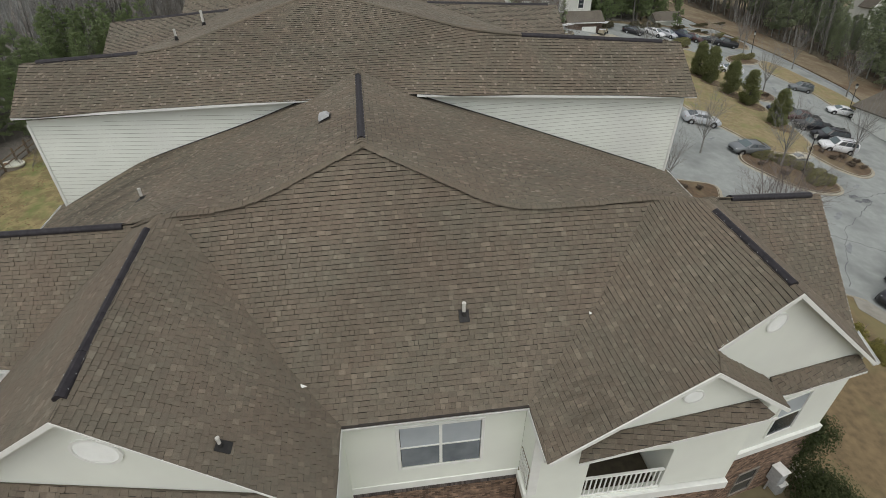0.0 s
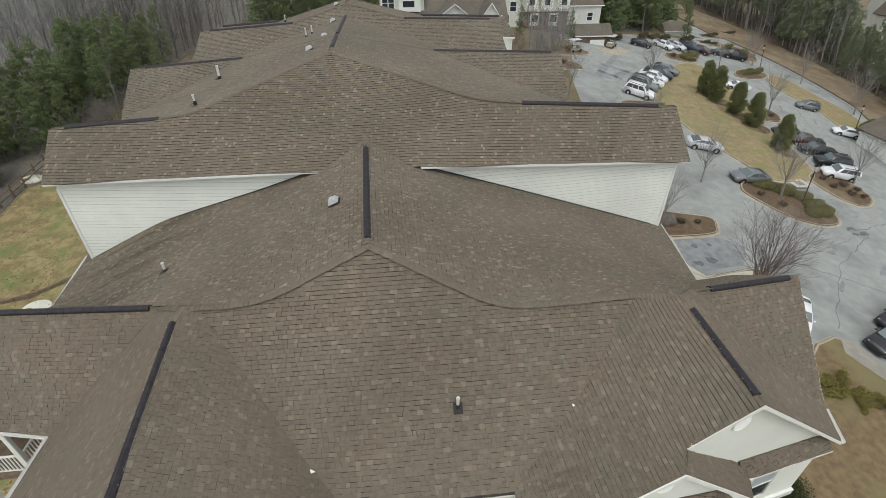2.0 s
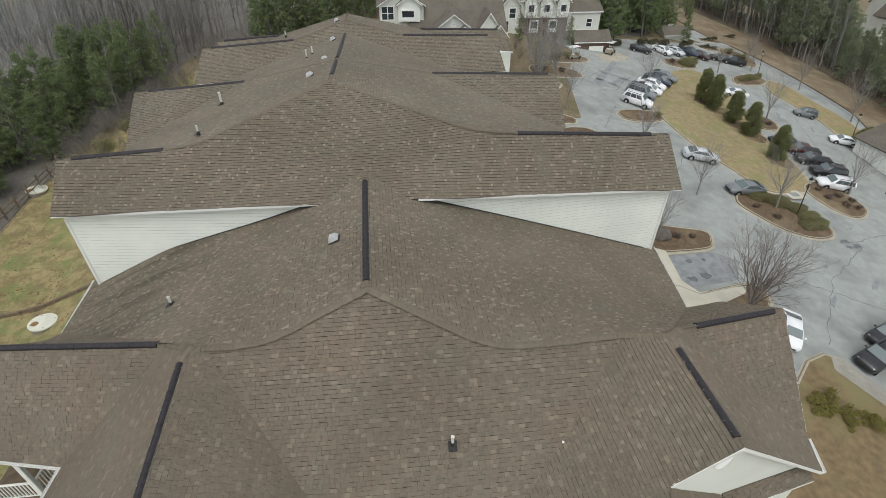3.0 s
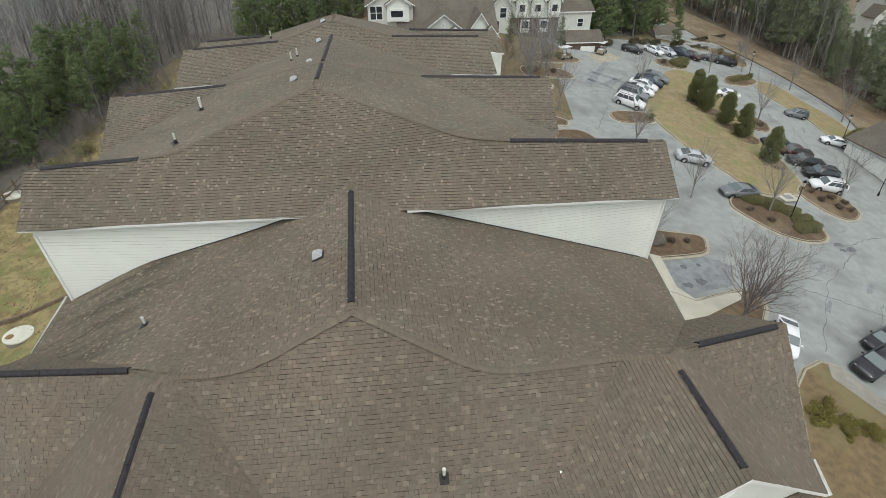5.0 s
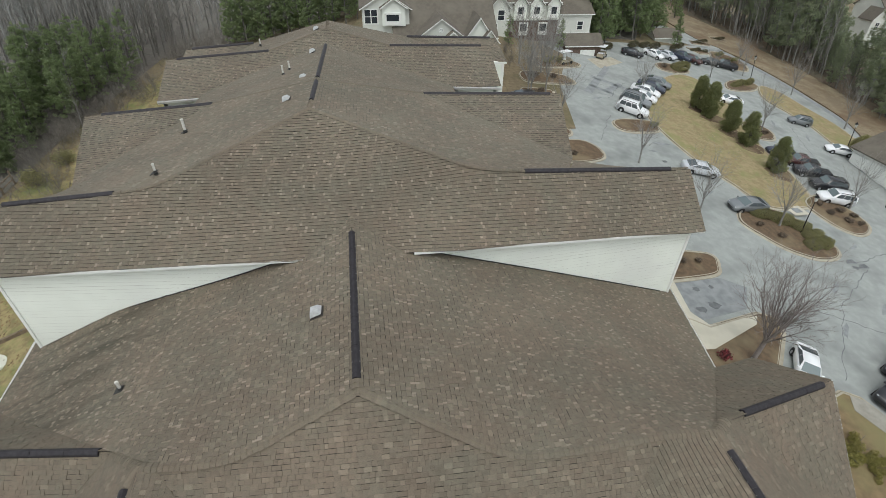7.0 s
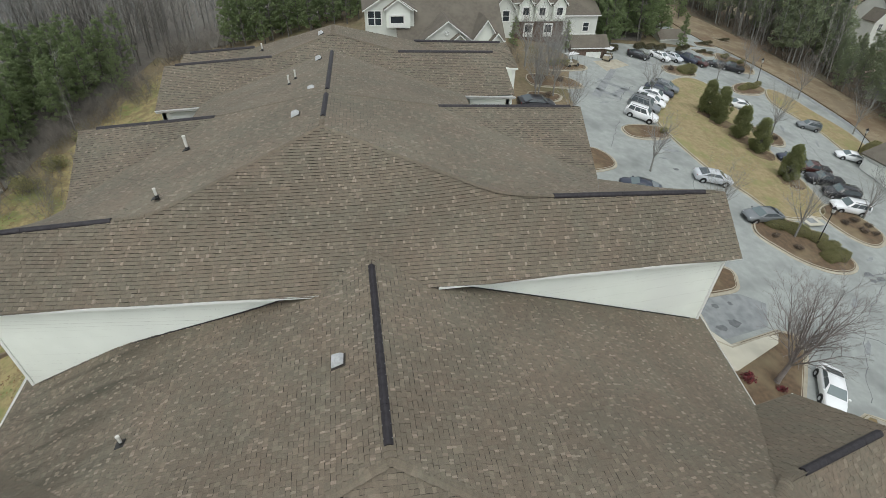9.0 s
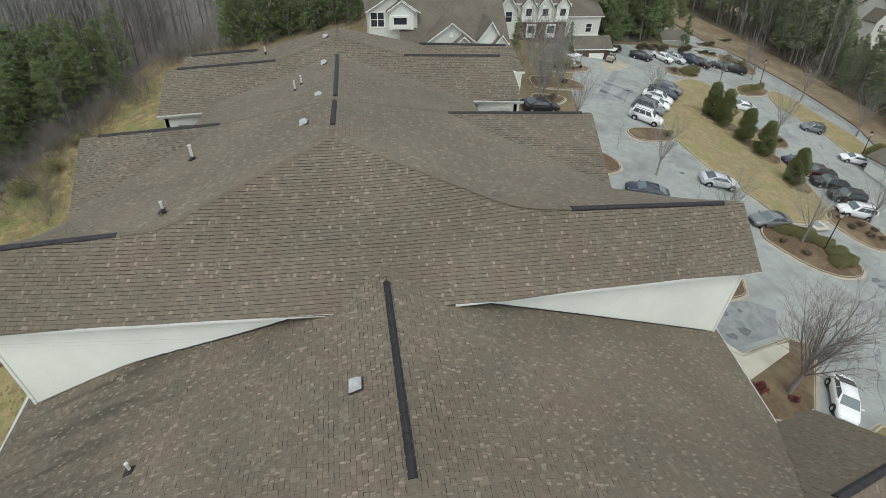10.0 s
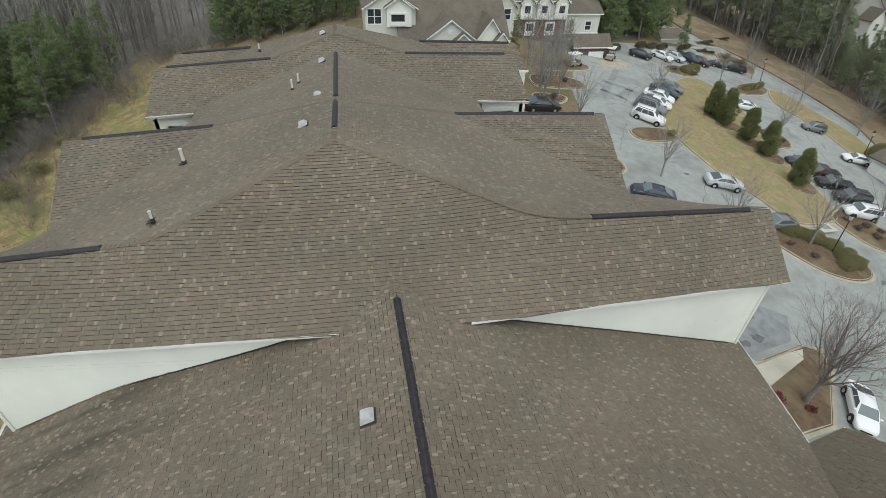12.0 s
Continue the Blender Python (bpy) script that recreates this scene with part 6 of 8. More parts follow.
rng = random.Random(11)
# evergreens on the lawn strip
ev = [evergreen("dark green broad-leaved evergreen tree on the lawn", 4.6, 3.0, s, n=11000) for s in (1, 2, 3)]
for i, (x, y, s) in enumerate(((47.2, 68.2, 0.98), (47.6, 65.8, 1.05), (48.3, 61.9, 0.95), (48.9, 58.6, 0.95), (48.9, 52.6, 0.97))):
    (place_first if i < 3 else put)(ev[i % 3], x, y, s, i * 1.3, 0.15)
    ring = [(x + 0.3 + 1.9 * math.cos(k * 0.524) * (1 + 0.15 * math.sin(k * 2.3 + i)), y - 0.5 + 1.5 * math.sin(k * 0.524) * (1 + 0.15 * math.cos(k * 1.7 + i))) for k in range(12)]
    tagged(ground_patch("mulch_ring", ring, "mulch", 0.185, None, "ring of brown mulch under an evergreen"), category="mulch", kind="structure")
# the large bare tree beside the walk, and the smaller ones over the lot
place_first(bare_tree("large bare spreading tree with a leaning trunk in a mulch bed", 8.2, 0.17, 21, 3, 0.66, "bark_tree", 0.25, stems=9, lean=(0.25, 0.05)), 26.6, 25.7, 1.0, 0.0, 0.15)
bt = [bare_tree("small bare tree with upright branches", 7.4, 0.095, s, 2, 0.75, "bark_pale", 0.26, stems=9) for s in (22, 23, 24)]
spots = ((54.9, 63.6, 1.0), (41.2, 41.8, 1.0), (54.0, 45.9, 0.9), (73.2, 67.7, 1.05), (39.4, 70.6, 0.85), (23.2, 60.0, 0.95), (29.8, 51.6, 0.95), (32.6, 43.2, 0.9), (71.8, 78.6, 0.9), (57.4, 81.2, 0.7),
         (22.5, 71.5, 0.9), (25.6, 73.6, 0.95), (28.0, 78.6, 0.9), (20.8, 66.5, 0.8), (24.4, 35.6, 0.72), (69.0, 90.0, 0.8), (66.0, 84.4, 0.75), (34.6, 17.4, 0.85), (38.0, 20.0, 0.85), (21.6, 69.0, 1.15), (23.4, 67.0, 1.1), (24.6, 73.2, 1.2), (22.0, 75.6, 1.25), (20.6, 64.8, 1.0))
for i, (x, y, s) in enumerate(spots):
    (place_first if i < 3 else put)(bt[i % 3], x, y, s, i * 2.1, 0.1)
# shrubs in the beds
sh = [shrub("olive green clipped shrub in a mulch bed", 1.5, 1.3, 0.9, s) for s in (31, 32)]
sb = [shrub("brown bare-twigged shrub in a mulch bed", 1.2, 1.1, 0.7, s, "shrub_brown", 600, 0.06) for s in (33, 34)]
for k, (x, y, w, d, h, rot) in enumerate(((40.0, 43.4, 2.4, 1.6, 0.70, -0.35), (42.0, 42.7, 2.4, 1.9, 0.75, -0.5), (43.6, 41.6, 2.0, 1.6, 0.75, -0.7), (43.0, 38.9, 1.9, 1.5, 0.75, 0.2), (44.5, 39.2, 1.7, 1.6, 0.8, 0.5), (43.6, 40.2, 1.5, 1.3, 0.7, 0.1), (44.7, 40.5, 1.3, 1.2, 0.7, 0.3))):
    place_first(clipped_hedge("olive green clipped hedge in a mulch bed", w, d, h, 300 + k), x, y, 1.0, rot, 0.15)
for k, (x, y, w, d, h, rot) in enumerate(((52.3, 82.6, 3.2, 2.2, 1.2, 0.1), (70.6, 61.6, 4.2, 2.4, 1.5, 0.3), (61.2, 79.0, 3.4, 1.0, 0.8, 0.35), (64.2, 80.4, 3.0, 1.0, 0.8, 0.4))):
    place_first(clipped_hedge("dark green clipped hedge in a bed", w, d, h, 310 + k), x, y, 1.0, rot, 0.15)
for k, (x, y, w, d, h, rot) in enumerate(((62.0, 94.0, 2.2, 0.7, 0.45, 0.1), (63.8, 94.0, 1.6, 0.6, 0.4, -0.3), (65.7, 98.9, 3.6, 0.8, 0.6, 0.0), (73.0, 103.6, 3.0, 0.7, 0.4, -0.1), (57.0, 93.2, 2.0, 0.9, 0.7, 0.5), (59.0, 94.5, 2.0, 0.9, 0.7, 0.5), (47.6, 91.0, 2.2, 1.0, 0.9, 0.2), (50.0, 91.6, 2.2, 1.1, 0.8, 0.2), (52.4, 92.0, 2.2, 1.0, 0.9, 0.2), (38.5, 87.2, 2.4, 1.2, 0.9, 0.2), (40.9, 87.6, 2.2, 1.2, 0.9, 0.2))):
    place_first(clipped_hedge("dark brown-green hedge along the drive", w, d, h, 320 + k, "hedge_brown"), x, y, 1.0, rot, 0.1)
rows = [(38.6, 41.6, 0.8, 1), (40.2, 40.0, 0.8, 1), (50.2, 44.6, 0.9, 1), (51.6, 43.4, 0.9, 1), (52.8, 43.0, 0.8, 1), (52.0, 45.2, 0.9, 1), (50.0, 46.2, 0.8, 1), (53.2, 44.4, 0.8, 1),
        (36.2, 60.6, 0.9, 0), (49.4, 82.6, 1.1, 1), (65.4, 89.4, 1.1, 0), (67.2, 89.0, 1.1, 1), (68.4, 90.6, 1.1, 0), (66.4, 92.6, 1.2, 0),
        (53.2, 62.6, 1.0, 1), (54.4, 62.4, 0.9, 1), (22.0, 51.8, 0.9, 1), (21.4, 65.6, 1.2, 1), (22.6, 66.6, 1.1, 1), (23.0, 71.4, 1.3, 1), (26.2, 72.0, 1.1, 1), (27.0, 77.4, 1.2, 0), (29.2, 78.0, 1.2, 0),
        (26.2, 35.6, 0.8, 1), (28.0, 35.8, 0.7, 1)]
done = [0, 0]
for x, y, s, k in rows:
    protos = (sh, sb)[k]
    (place_first if done[k] < 2 else put)(protos[done[k] % 2], x, y, s, rng.uniform(0, 6.28), 0.15)
    done[k] += 1
place_first(shrub("dark red leafy shrub beside the walk", 1.0, 0.9, 0.8, 35, "shrub_red", 380, 0.08), 24.2, 25.9, 1.0, 0, 0.15)
red = place_first(shrub("small dark red shrub under the bare tree", 0.7, 0.6, 0.5, 36, "shrub_red", 200, 0.07), 26.4, 25.0, 1.0, 0, 0.15)
low = shrub("low wide yellow-green shrub in winter grass", 3.2, 2.0, 0.75, 37, "yellow_shrub", 2400, 0.06, group="shrubs beside the block")
place_first(low, 28.9, 18.9, 1.25, 0.5, 0.1)
put(low, 31.4, 17.6, 1.0, 2.2, 0.1)
put(low, 30.0, 17.8, 0.9, 4.0, 0.1)
place_first(shrub("tall dense dark evergreen against the brick wall", 2.2, 2.6, 5.2, 38, "hedge", 16000, 0.055, group="shrubs beside the block"), 17.95, 11.5, 1.0, 0, 0.0)
hedge = shrub("dark evergreen shrub against the brick wall", 2.6, 2.6, 2.3, 39, "hedge", 8000, 0.055, group="shrubs beside the block")
place_first(hedge, 17.9, 9.2, 1.1)
put(hedge, 17.4, 7.2, 0.95, 2.0)
put(hedge, 19.9, 7.2, 0.8, 1.0)
# boulder
t = thing("boulder", "dark rounded boulder in a mulch bed", "boulder", Matrix.Translation((24.6, 35.6, gz(24.6, 35.6) + 0.3)))
bm = bmesh.new()
bmesh.ops.create_icosphere(bm, subdivisions=3, radius=1.0)
for v in bm.verts:
    v.co = Vector((v.co.x * 1.05, v.co.y * 0.8, v.co.z * 0.72)) * (1 + 0.22 * noise.noise(v.co * 1.3 + Vector((3, 1, 7))))
part("stone", bm, "stone", t, smooth=True)


# ---------------------------------------------------------------- vehicles
def hull(bm, stations, close=True):
    rings = [[bm.verts.new(p) for p in ring] for ring in stations]
    n = len(rings[0])
    for a, b in zip(rings, rings[1:]):
        for i in range(n):
            bm.faces.new((a[i], a[(i + 1) % n], b[(i + 1) % n], b[i]))
    if close:
        bm.faces.new(rings[0][::-1])
        bm.faces.new(rings[-1])
    bmesh.ops.recalc_face_normals(bm, faces=bm.faces)


def quad_slab(bm, pts, off):
    """A thin pane on four corners, pushed out by off."""
    p = [Vector(q) for q in pts]
    n = (p[1] - p[0]).cross(p[3] - p[0]).normalized()
    c = sum(p, Vector()) / 4
    if n.dot(c - Vector((c.x * 0.4, 0, 0.8))) < 0:
        n = -n
    a = [bm.verts.new(q + n * off) for q in p]
    b = [bm.verts.new(q - n * 0.01) for q in p]
    bm.faces.new(a)
    bm.faces.new(b[::-1])
    for i in range(4):
        bm.faces.new((a[i], b[i], b[(i + 1) % 4], a[(i + 1) % 4]))
    bmesh.ops.recalc_face_normals(bm, faces=bm.faces)


CAR_SHAPES = {  # length, width, hood height, belt, roof, screen foot, roof front, roof back, back foot, deck height
    "sedan": (4.75, 1.83, 0.98, 1.01, 1.48, 1.28, 0.42, -0.90, -1.92, 1.09),
    "coupe": (4.45, 1.78, 0.93, 0.97, 1.41, 1.15, 0.25, -0.85, -1.95, 1.04),
    "suv": (4.75, 1.90, 1.06, 1.12, 1.80, 1.12, 0.52, -2.00, -2.26, 1.12),
    "pickup": (5.4, 1.95, 1.12, 1.16, 1.80, 1.35, 0.75, -0.55, -0.80, 1.16),
}


def make_car(label, shape, paint):
    L, W, hood, belt, roof, sf, rf, rb, bf, deck = CAR_SHAPES[shape]
    h, w = L / 2, W / 2
    t = thing("car", label, "car", None, "parked cars")
    bm = bmesh.new()

    def ring(x, k, z0, zs, zt):
        ww = w * k
        half = [(ww * 0.86, z0), (ww, z0 + 0.16), (ww * 1.005, (z0 + zs) / 2 + 0.08), (ww * 0.975, zs - 0.06), (ww * 0.90, zs), (ww * 0.45, zt)]
        return [(x, y, z) for y, z in half] + [(x, -y, z) for y, z in reversed(half)]

    st = [ring(-h, 0.80, 0.42, deck - 0.18, deck - 0.16), ring(-h + 0.12, 0.93, 0.30, deck - 0.06, deck - 0.02), ring(-h + 0.55, 0.985, 0.26, deck - 0.02, deck + 0.02),
          ring(bf + 0.1, 1.0, 0.24, belt, deck + 0.02), ring(-0.4, 1.0, 0.23, belt, belt + 0.02), ring(sf - 0.15, 1.0, 0.24, belt - 0.02, belt + 0.02),
          ring(h - 0.75, 0.98, 0.26, hood - 0.05, hood), ring(h - 0.22, 0.90, 0.30, hood - 0.17, hood - 0.12), ring(h, 0.72, 0.40, hood - 0.30, hood - 0.27)]
    hull(bm, st)
    body = part("body", bm, "paint_" + paint, t, smooth=True)
    bm = bmesh.new()
    wb, wt = w * 0.92, w * (0.80 if shape in ("suv", "pickup") else 0.74)
    low = [(bf, -wb, deck), (bf, wb, deck), (sf, wb, belt), (sf, -wb, belt)]
    top = [(rb, -wt, roof - 0.05), (rb, wt, roof - 0.05), (rf, wt, roof - 0.03), (rf, -wt, roof - 0.03)]
    a, b = [bm.verts.new(p) for p in low], [bm.verts.new(p) for p in top]
    for i in range(4):
        bm.faces.new((a[i], a[(i + 1) % 4], b[(i + 1) % 4], b[i]))
    crown = bmesh.ops.poke(bm, faces=[bm.faces.new(b)])["verts"]
    for v in crown:
        v.co.z += 0.055
    bmesh.ops.recalc_face_normals(bm, faces=bm.faces)
    bmesh.ops.bevel(bm, geom=[e for e in bm.edges if all(v in b for v in e.verts)], offset=0.09, segments=4, affect="EDGES")
    part("roof", bm, "paint_" + paint, body, smooth=True)
    V = [Vector(p) for p in low]
    T = [Vector(p) for p in top]

    def face(i, j, u0, u1, v0, v1):
        return [V[i].lerp(V[j], u).lerp(T[i].lerp(T[j], u), v) for u, v in ((u0, v0), (u1, v0), (u1, v1), (u0, v1))]

    for nm, i, j in (("rear_window", 0, 1), ("windscreen", 2, 3)):
        bm = bmesh.new()
        quad_slab(bm, face(i, j, 0.04, 0.96, 0.05, 0.95), 0.010)
        part(nm, bm, "screen_glass" if nm == "windscreen" else "car_glass", t)
    for i, j in ((1, 2), (3, 0)):
        cuts = (0.10, 0.46, 0.88) if shape != "suv" else (0.06, 0.34, 0.62, 0.90)
        if i == 3:
            cuts = tuple(1 - c for c in reversed(cuts))
        for c0, c1 in zip(cuts, cuts[1:]):
            bm = bmesh.new()
            quad_slab(bm, face(i, j, c0 + 0.010, c1 - 0.010, 0.07, 0.88), 0.010)
            part("side_window", bm, "car_glass", t)
    for x in (-h + 0.95, h - 0.98):
        for s in (-1, 1):
            bm = bmesh.new()
            tube(bm, (x, s * (w - 0.20), 0.33), (x, s * (w + 0.02), 0.33), 0.345, 0.345, 20)
            bmesh.ops.bevel(bm, geom=[e for e in bm.edges if len(e.link_faces) == 2 and any(len(f.verts) > 4 for f in e.link_faces)], offset=0.03, segments=2, affect="EDGES")
            tyre = part("tyre", bm, "tyre", t)
            bm = bmesh.new()
            tube(bm, (x, s * (w - 0.1), 0.33), (x, s * (w + 0.022), 0.33), 0.21, 0.19, 14)
            part("rim", bm, "rim", tyre)
            bm = bmesh.new()
            tube(bm, (x, s * (w - 0.18), 0.36), (x, s * (w + 0.006), 0.36), 0.42, 0.42, 20)
            part("wheel_arch", bm, "car_trim", t)
    for s in (-1, 1):
        bm = bmesh.new()
        box(bm, h - 0.42, h - 0.12, s * w * 0.62 - 0.14, s * w * 0.62 + 0.14, hood - 0.33, hood - 0.19, 0.03)
        part("headlight", bm, "clear_lens", t)
        bm = bmesh.new()
        box(bm, -h + 0.005, -h + 0.16, s * w * 0.66 - 0.15, s * w * 0.66 + 0.15, deck - 0.30, deck - 0.14, 0.03)
        part("tail_light", bm, "red_lens", t)
        bm = bmesh.new()
        box(bm, sf - 0.38, sf - 0.22, s * (w + 0.08) - 0.09, s * (w + 0.08) + 0.09, belt + 0.0, belt + 0.14, 0.03)
        part("wing_mirror", bm, "paint_" + paint, t)
    bm = bmesh.new()
    box(bm, h - 0.10, h + 0.01, -w * 0.5, w * 0.5, 0.42, 0.60, 0.02)
    part("grille", bm, "car_trim", t)
    if shape == "pickup":
        bm = bmesh.new()
        box(bm, -h + 0.15, bf - 0.1, -w * 0.78, w * 0.78, deck - 0.02, deck + 0.045, 0.01)
        part("bed_cover", bm, "car_trim", t)
    if shape == "suv":
        for s in (-1, 1):
            bm = bmesh.new()
            box(bm, rb + 0.2, rf - 0.2, s * wt * 0.86 - 0.02, s * wt * 0.86 + 0.02, roof - 0.02, roof + 0.05, 0.008)
            part("roof_rail", bm, "car_trim", t)
    return t


def park(label, shape, paint, x, y, head, lift=0.04, size=0.91):
    """head: the compass turn of the bonnet, in degrees from +x."""
    t = make_car(label, shape, paint)
    up = Vector((0.105, -0.125, 1)).normalized()
    m = Matrix.Translation((x, y, gz(x, y) + lift)) @ Vector((0, 0, 1)).rotation_difference(up).to_matrix().to_4x4() @ Matrix.Rotation(radians(head), 4, "Z") @ Matrix.Scale(size, 4)
    t.matrix_basis = m
    return t


park("silver sedan driving lane side of the lawn kerb", "sedan", "silver", 37.0, 50.7, -15)
park("dark grey sedan stopped beside the mulch bed", "sedan", "grey", 38.9, 44.4, 182)
park("white compact car parked by the kerb", "sedan", "white", 30.3, 24.9, 236, size=0.84)
park("white sport utility car with dark glass", "suv", "white", 34.6, 64.0, -37)
park("dark grey van parked beside a white one", "suv", "grey", 36.4, 66.8, -37)
park("white hatchback in a parking row", "coupe", "white", 38.4, 68.6, -37)
park("white sedan in a parking row", "sedan", "white", 39.8, 70.6, -37)
park("navy sedan in a parking row", "sedan", "navy", 41.6, 72.4, -37)
park("silver grey sedan in a parking row", "sedan", "grey", 43.6, 74.4, -37)
park("navy coupe facing the lawn kerb", "coupe", "navy", 52.8, 57.0, 165, size=0.84)
park("maroon pickup beside an evergreen", "pickup", "maroon", 54.2, 54.9, 165, size=0.80)
park("black pickup parked at the lawn edge", "pickup", "black", 54.0, 52.6, 165, size=0.82)
park("black estate car parked at the lawn edge", "suv", "black", 54.0, 49.9, 165, size=0.86)
park("white and tan sport utility car at the lawn end", "suv", "white", 52.8, 47.2, 165, size=0.86)
park("blue grey sport utility car on the drive", "suv", "grey", 64.2, 67.4, 160, size=0.70)
park("white sedan parked beside the garages", "sedan", "white", 64.4, 59.4, 160, size=0.80)
park("white sedan behind the evergreens", "sedan", "white", 54.6, 71.6, 165, size=0.82)
park("dark sedan at the lot's end", "sedan", "black", 45.0, 86.2, -20, size=0.80)
park("white sedan at the lot's end", "sedan", "white", 49.6, 87.2, -55, size=0.80)
park("silver sedan at the lot's end", "sedan", "silver", 52.4, 87.8, -55, size=0.80)
park("navy pickup at the lot's end", "pickup", "navy", 55.2, 88.2, -55, size=0.80)
park("maroon sedan at the lot's end", "sedan", "maroon", 57.4, 87.6, -55, size=0.80)
park("black sedan at the lot's end", "sedan", "black", 61.4, 87.6, 160, size=0.80)
park("black pickup at the lot's end", "pickup", "black", 63.8, 87.0, 160, size=0.80)
park("black sport utility car facing the walk", "suv", "black", 36.4, 22.6, 200)
park("black car facing the walk", "sedan", "black", 39.4, 24.8, 200)
park("dark blue car beside the block", "sedan", "navy", 26.4, 47.6, 160)
park("black car parked beside the distant porch", "sedan", "black", 19.9, 63.4, 5, size=1.0)


def golf_cart(x, y, rot):
    t = thing("golf_cart", "white golf cart with a flat canopy", "golf cart", Matrix.Translation((x, y, gz(x, y) + 0.05)) @ Matrix.Rotation(rot, 4, "Z"), "golf carts")
    bm = bmesh.new()
    hull(bm, [[(xx, -0.55, 0.25), (xx, 0.55, 0.25), (xx, 0.55 * k, zz), (xx, -0.55 * k, zz)] for xx, k, zz in ((-1.15, 0.9, 0.75), (-0.3, 1, 0.72), (-0.2, 1, 0.38), (0.55, 1, 0.38), (0.65, 0.95, 0.85), (1.15, 0.8, 0.55))])
    part("body", bm, "paint_tan", t)
    bm = bmesh.new()
    box(bm, -0.85, -0.25, -0.5, 0.5, 0.72, 0.86, 0.05)
    part("seat", bm, "paint_white", t)
    bm = bmesh.new()
    box(bm, -1.2, 0.75, -0.6, 0.6, 1.78, 1.86, 0.03)
    part("canopy", bm, "paint_white", t)
    for px_, py_ in ((-1.05, -0.5), (-1.05, 0.5), (0.62, -0.5), (0.62, 0.5)):
        bm = bmesh.new()
        tube(bm, (px_, py_, 0.7), (px_, py_, 1.8), 0.02, 0.02, 6)
        part("post", bm, "car_trim", t)
    for px_ in (-0.8, 0.8):
        for py_ in (-0.55, 0.55):
            bm = bmesh.new()
            tube(bm, (px_, py_ - 0.09, 0.22), (px_, py_ + 0.09, 0.22), 0.22, 0.22, 14)
            part("tyre", bm, "tyre", t)


golf_cart(30.0, 78.2, 0.4)
golf_cart(38.1, 83.1, 0.9)


# ---------------------------------------------------------------- lamp posts
def street_lamp(x, y, h):
    t = thing("street_lamp", "black post lamp with a lantern head", "street lamp", Matrix.Translation((x, y, gz(x, y) + 0.1)) @ stand(x, y), "post lamps")
    bm = bmesh.new()
    tube(bm, (0, 0, -0.2), (0, 0, 0.35), 0.13, 0.10, 10)
    tube(bm, (0, 0, 0.35), (0, 0, 0.5), 0.10, 0.055, 10)
    part("base", bm, "lamp_metal", t)
    bm = bmesh.new()
    tube(bm, (0, 0, 0.5), (0, 0, h - 0.55), 0.05, 0.04, 10)
    part("post", bm, "lamp_metal", t)
    bm = bmesh.new()
    tube(bm, (0, 0, h - 0.55), (0, 0, h - 0.1), 0.11, 0.19, 6)
    part("lantern", bm, "lamp_glass", t, "frosted lantern glass")
    bm = bmesh.new()
    tube(bm, (0, 0, h - 0.1), (0, 0, h + 0.12), 0.24, 0.05, 6)
    tube(bm, (0, 0, h + 0.12), (0, 0, h + 0.25), 0.03, 0.01, 6)
    part("cap", bm, "lamp_metal", t)


for x, y, h in ((43.3, 41.0, 4.3), (67.3, 60.8, 3.9), (66.0, 82.2, 4.2), (60.5, 47.0, 4.0)):
    street_lamp(x, y, h)


# ---------------------------------------------------------------- distant houses
M["roof_far"] = material("distant_shingle_roof", (0.138, 0.122, 0.098), 0.95, color2=(0.112, 0.098, 0.080), scale=2.5, detail=8, color3=(0.155, 0.138, 0.112), scale3=0.4, bump=0.5, bump_scale=12)
M["brick_far"] = material("distant_brick", (0.165, 0.115, 0.090), 0.95, color2=(0.120, 0.088, 0.070), scale=4.0, detail=8, bump=0.3, bump_scale=14)


def gable_roof(owner, x0, x1, y0, y1, ze, zr, axis, over=0.35, th=0.16):
    """Two slopes and a ridge cap; axis is the way the ridge runs."""
    for s in (-1, 1):
        bm = bmesh.new()
        if axis == "x":
            ym = (y0 + y1) / 2
            k = (zr - ze) / abs(y1 - ym)
            ye = (y0 - over) if s < 0 else (y1 + over)
            p = [(x0 - over, ye, ze - k * over), (x1 + over, ye, ze - k * over), (x1 + over, ym, zr), (x0 - over, ym, zr)]
        else:
            xm = (x0 + x1) / 2
            k = (zr - ze) / abs(x1 - xm)
            xe = (x0 - over) if s < 0 else (x1 + over)
            p = [(xe, y0 - over, ze - k * over), (xe, y1 + over, ze - k * over), (xm, y1 + over, zr), (xm, y0 - over, zr)]
        a = [bm.verts.new(q) for q in p]
        b = [bm.verts.new((q[0], q[1], q[2] + th)) for q in p]
        bm.faces.new(a)
        bm.faces.new(b[::-1])
        for i in range(4):
            bm.faces.new((a[i], b[i], b[(i + 1) % 4], a[(i + 1) % 4]))
        bmesh.ops.recalc_face_normals(bm, faces=bm.faces)
        part("roof_slope", bm, "roof_far", owner)
        if axis == "y":
            bm = bmesh.new()
            beam(bm, Vector(p[0]) + Vector((0, -0.03 - 0.004 * s, 0.14)), Vector(p[3]) + Vector((0, -0.03 - 0.004 * s, 0.14)), 0.06, 0.11)
            part("rake_board", bm, "trim", owner)
        else:
            bm = bmesh.new()
            beam(bm, Vector(p[0]) + Vector((0, 0, 0.12)), Vector(p[1]) + Vector((0, 0, 0.12)), 0.08, 0.15)
            part("fascia", bm, "trim", owner)


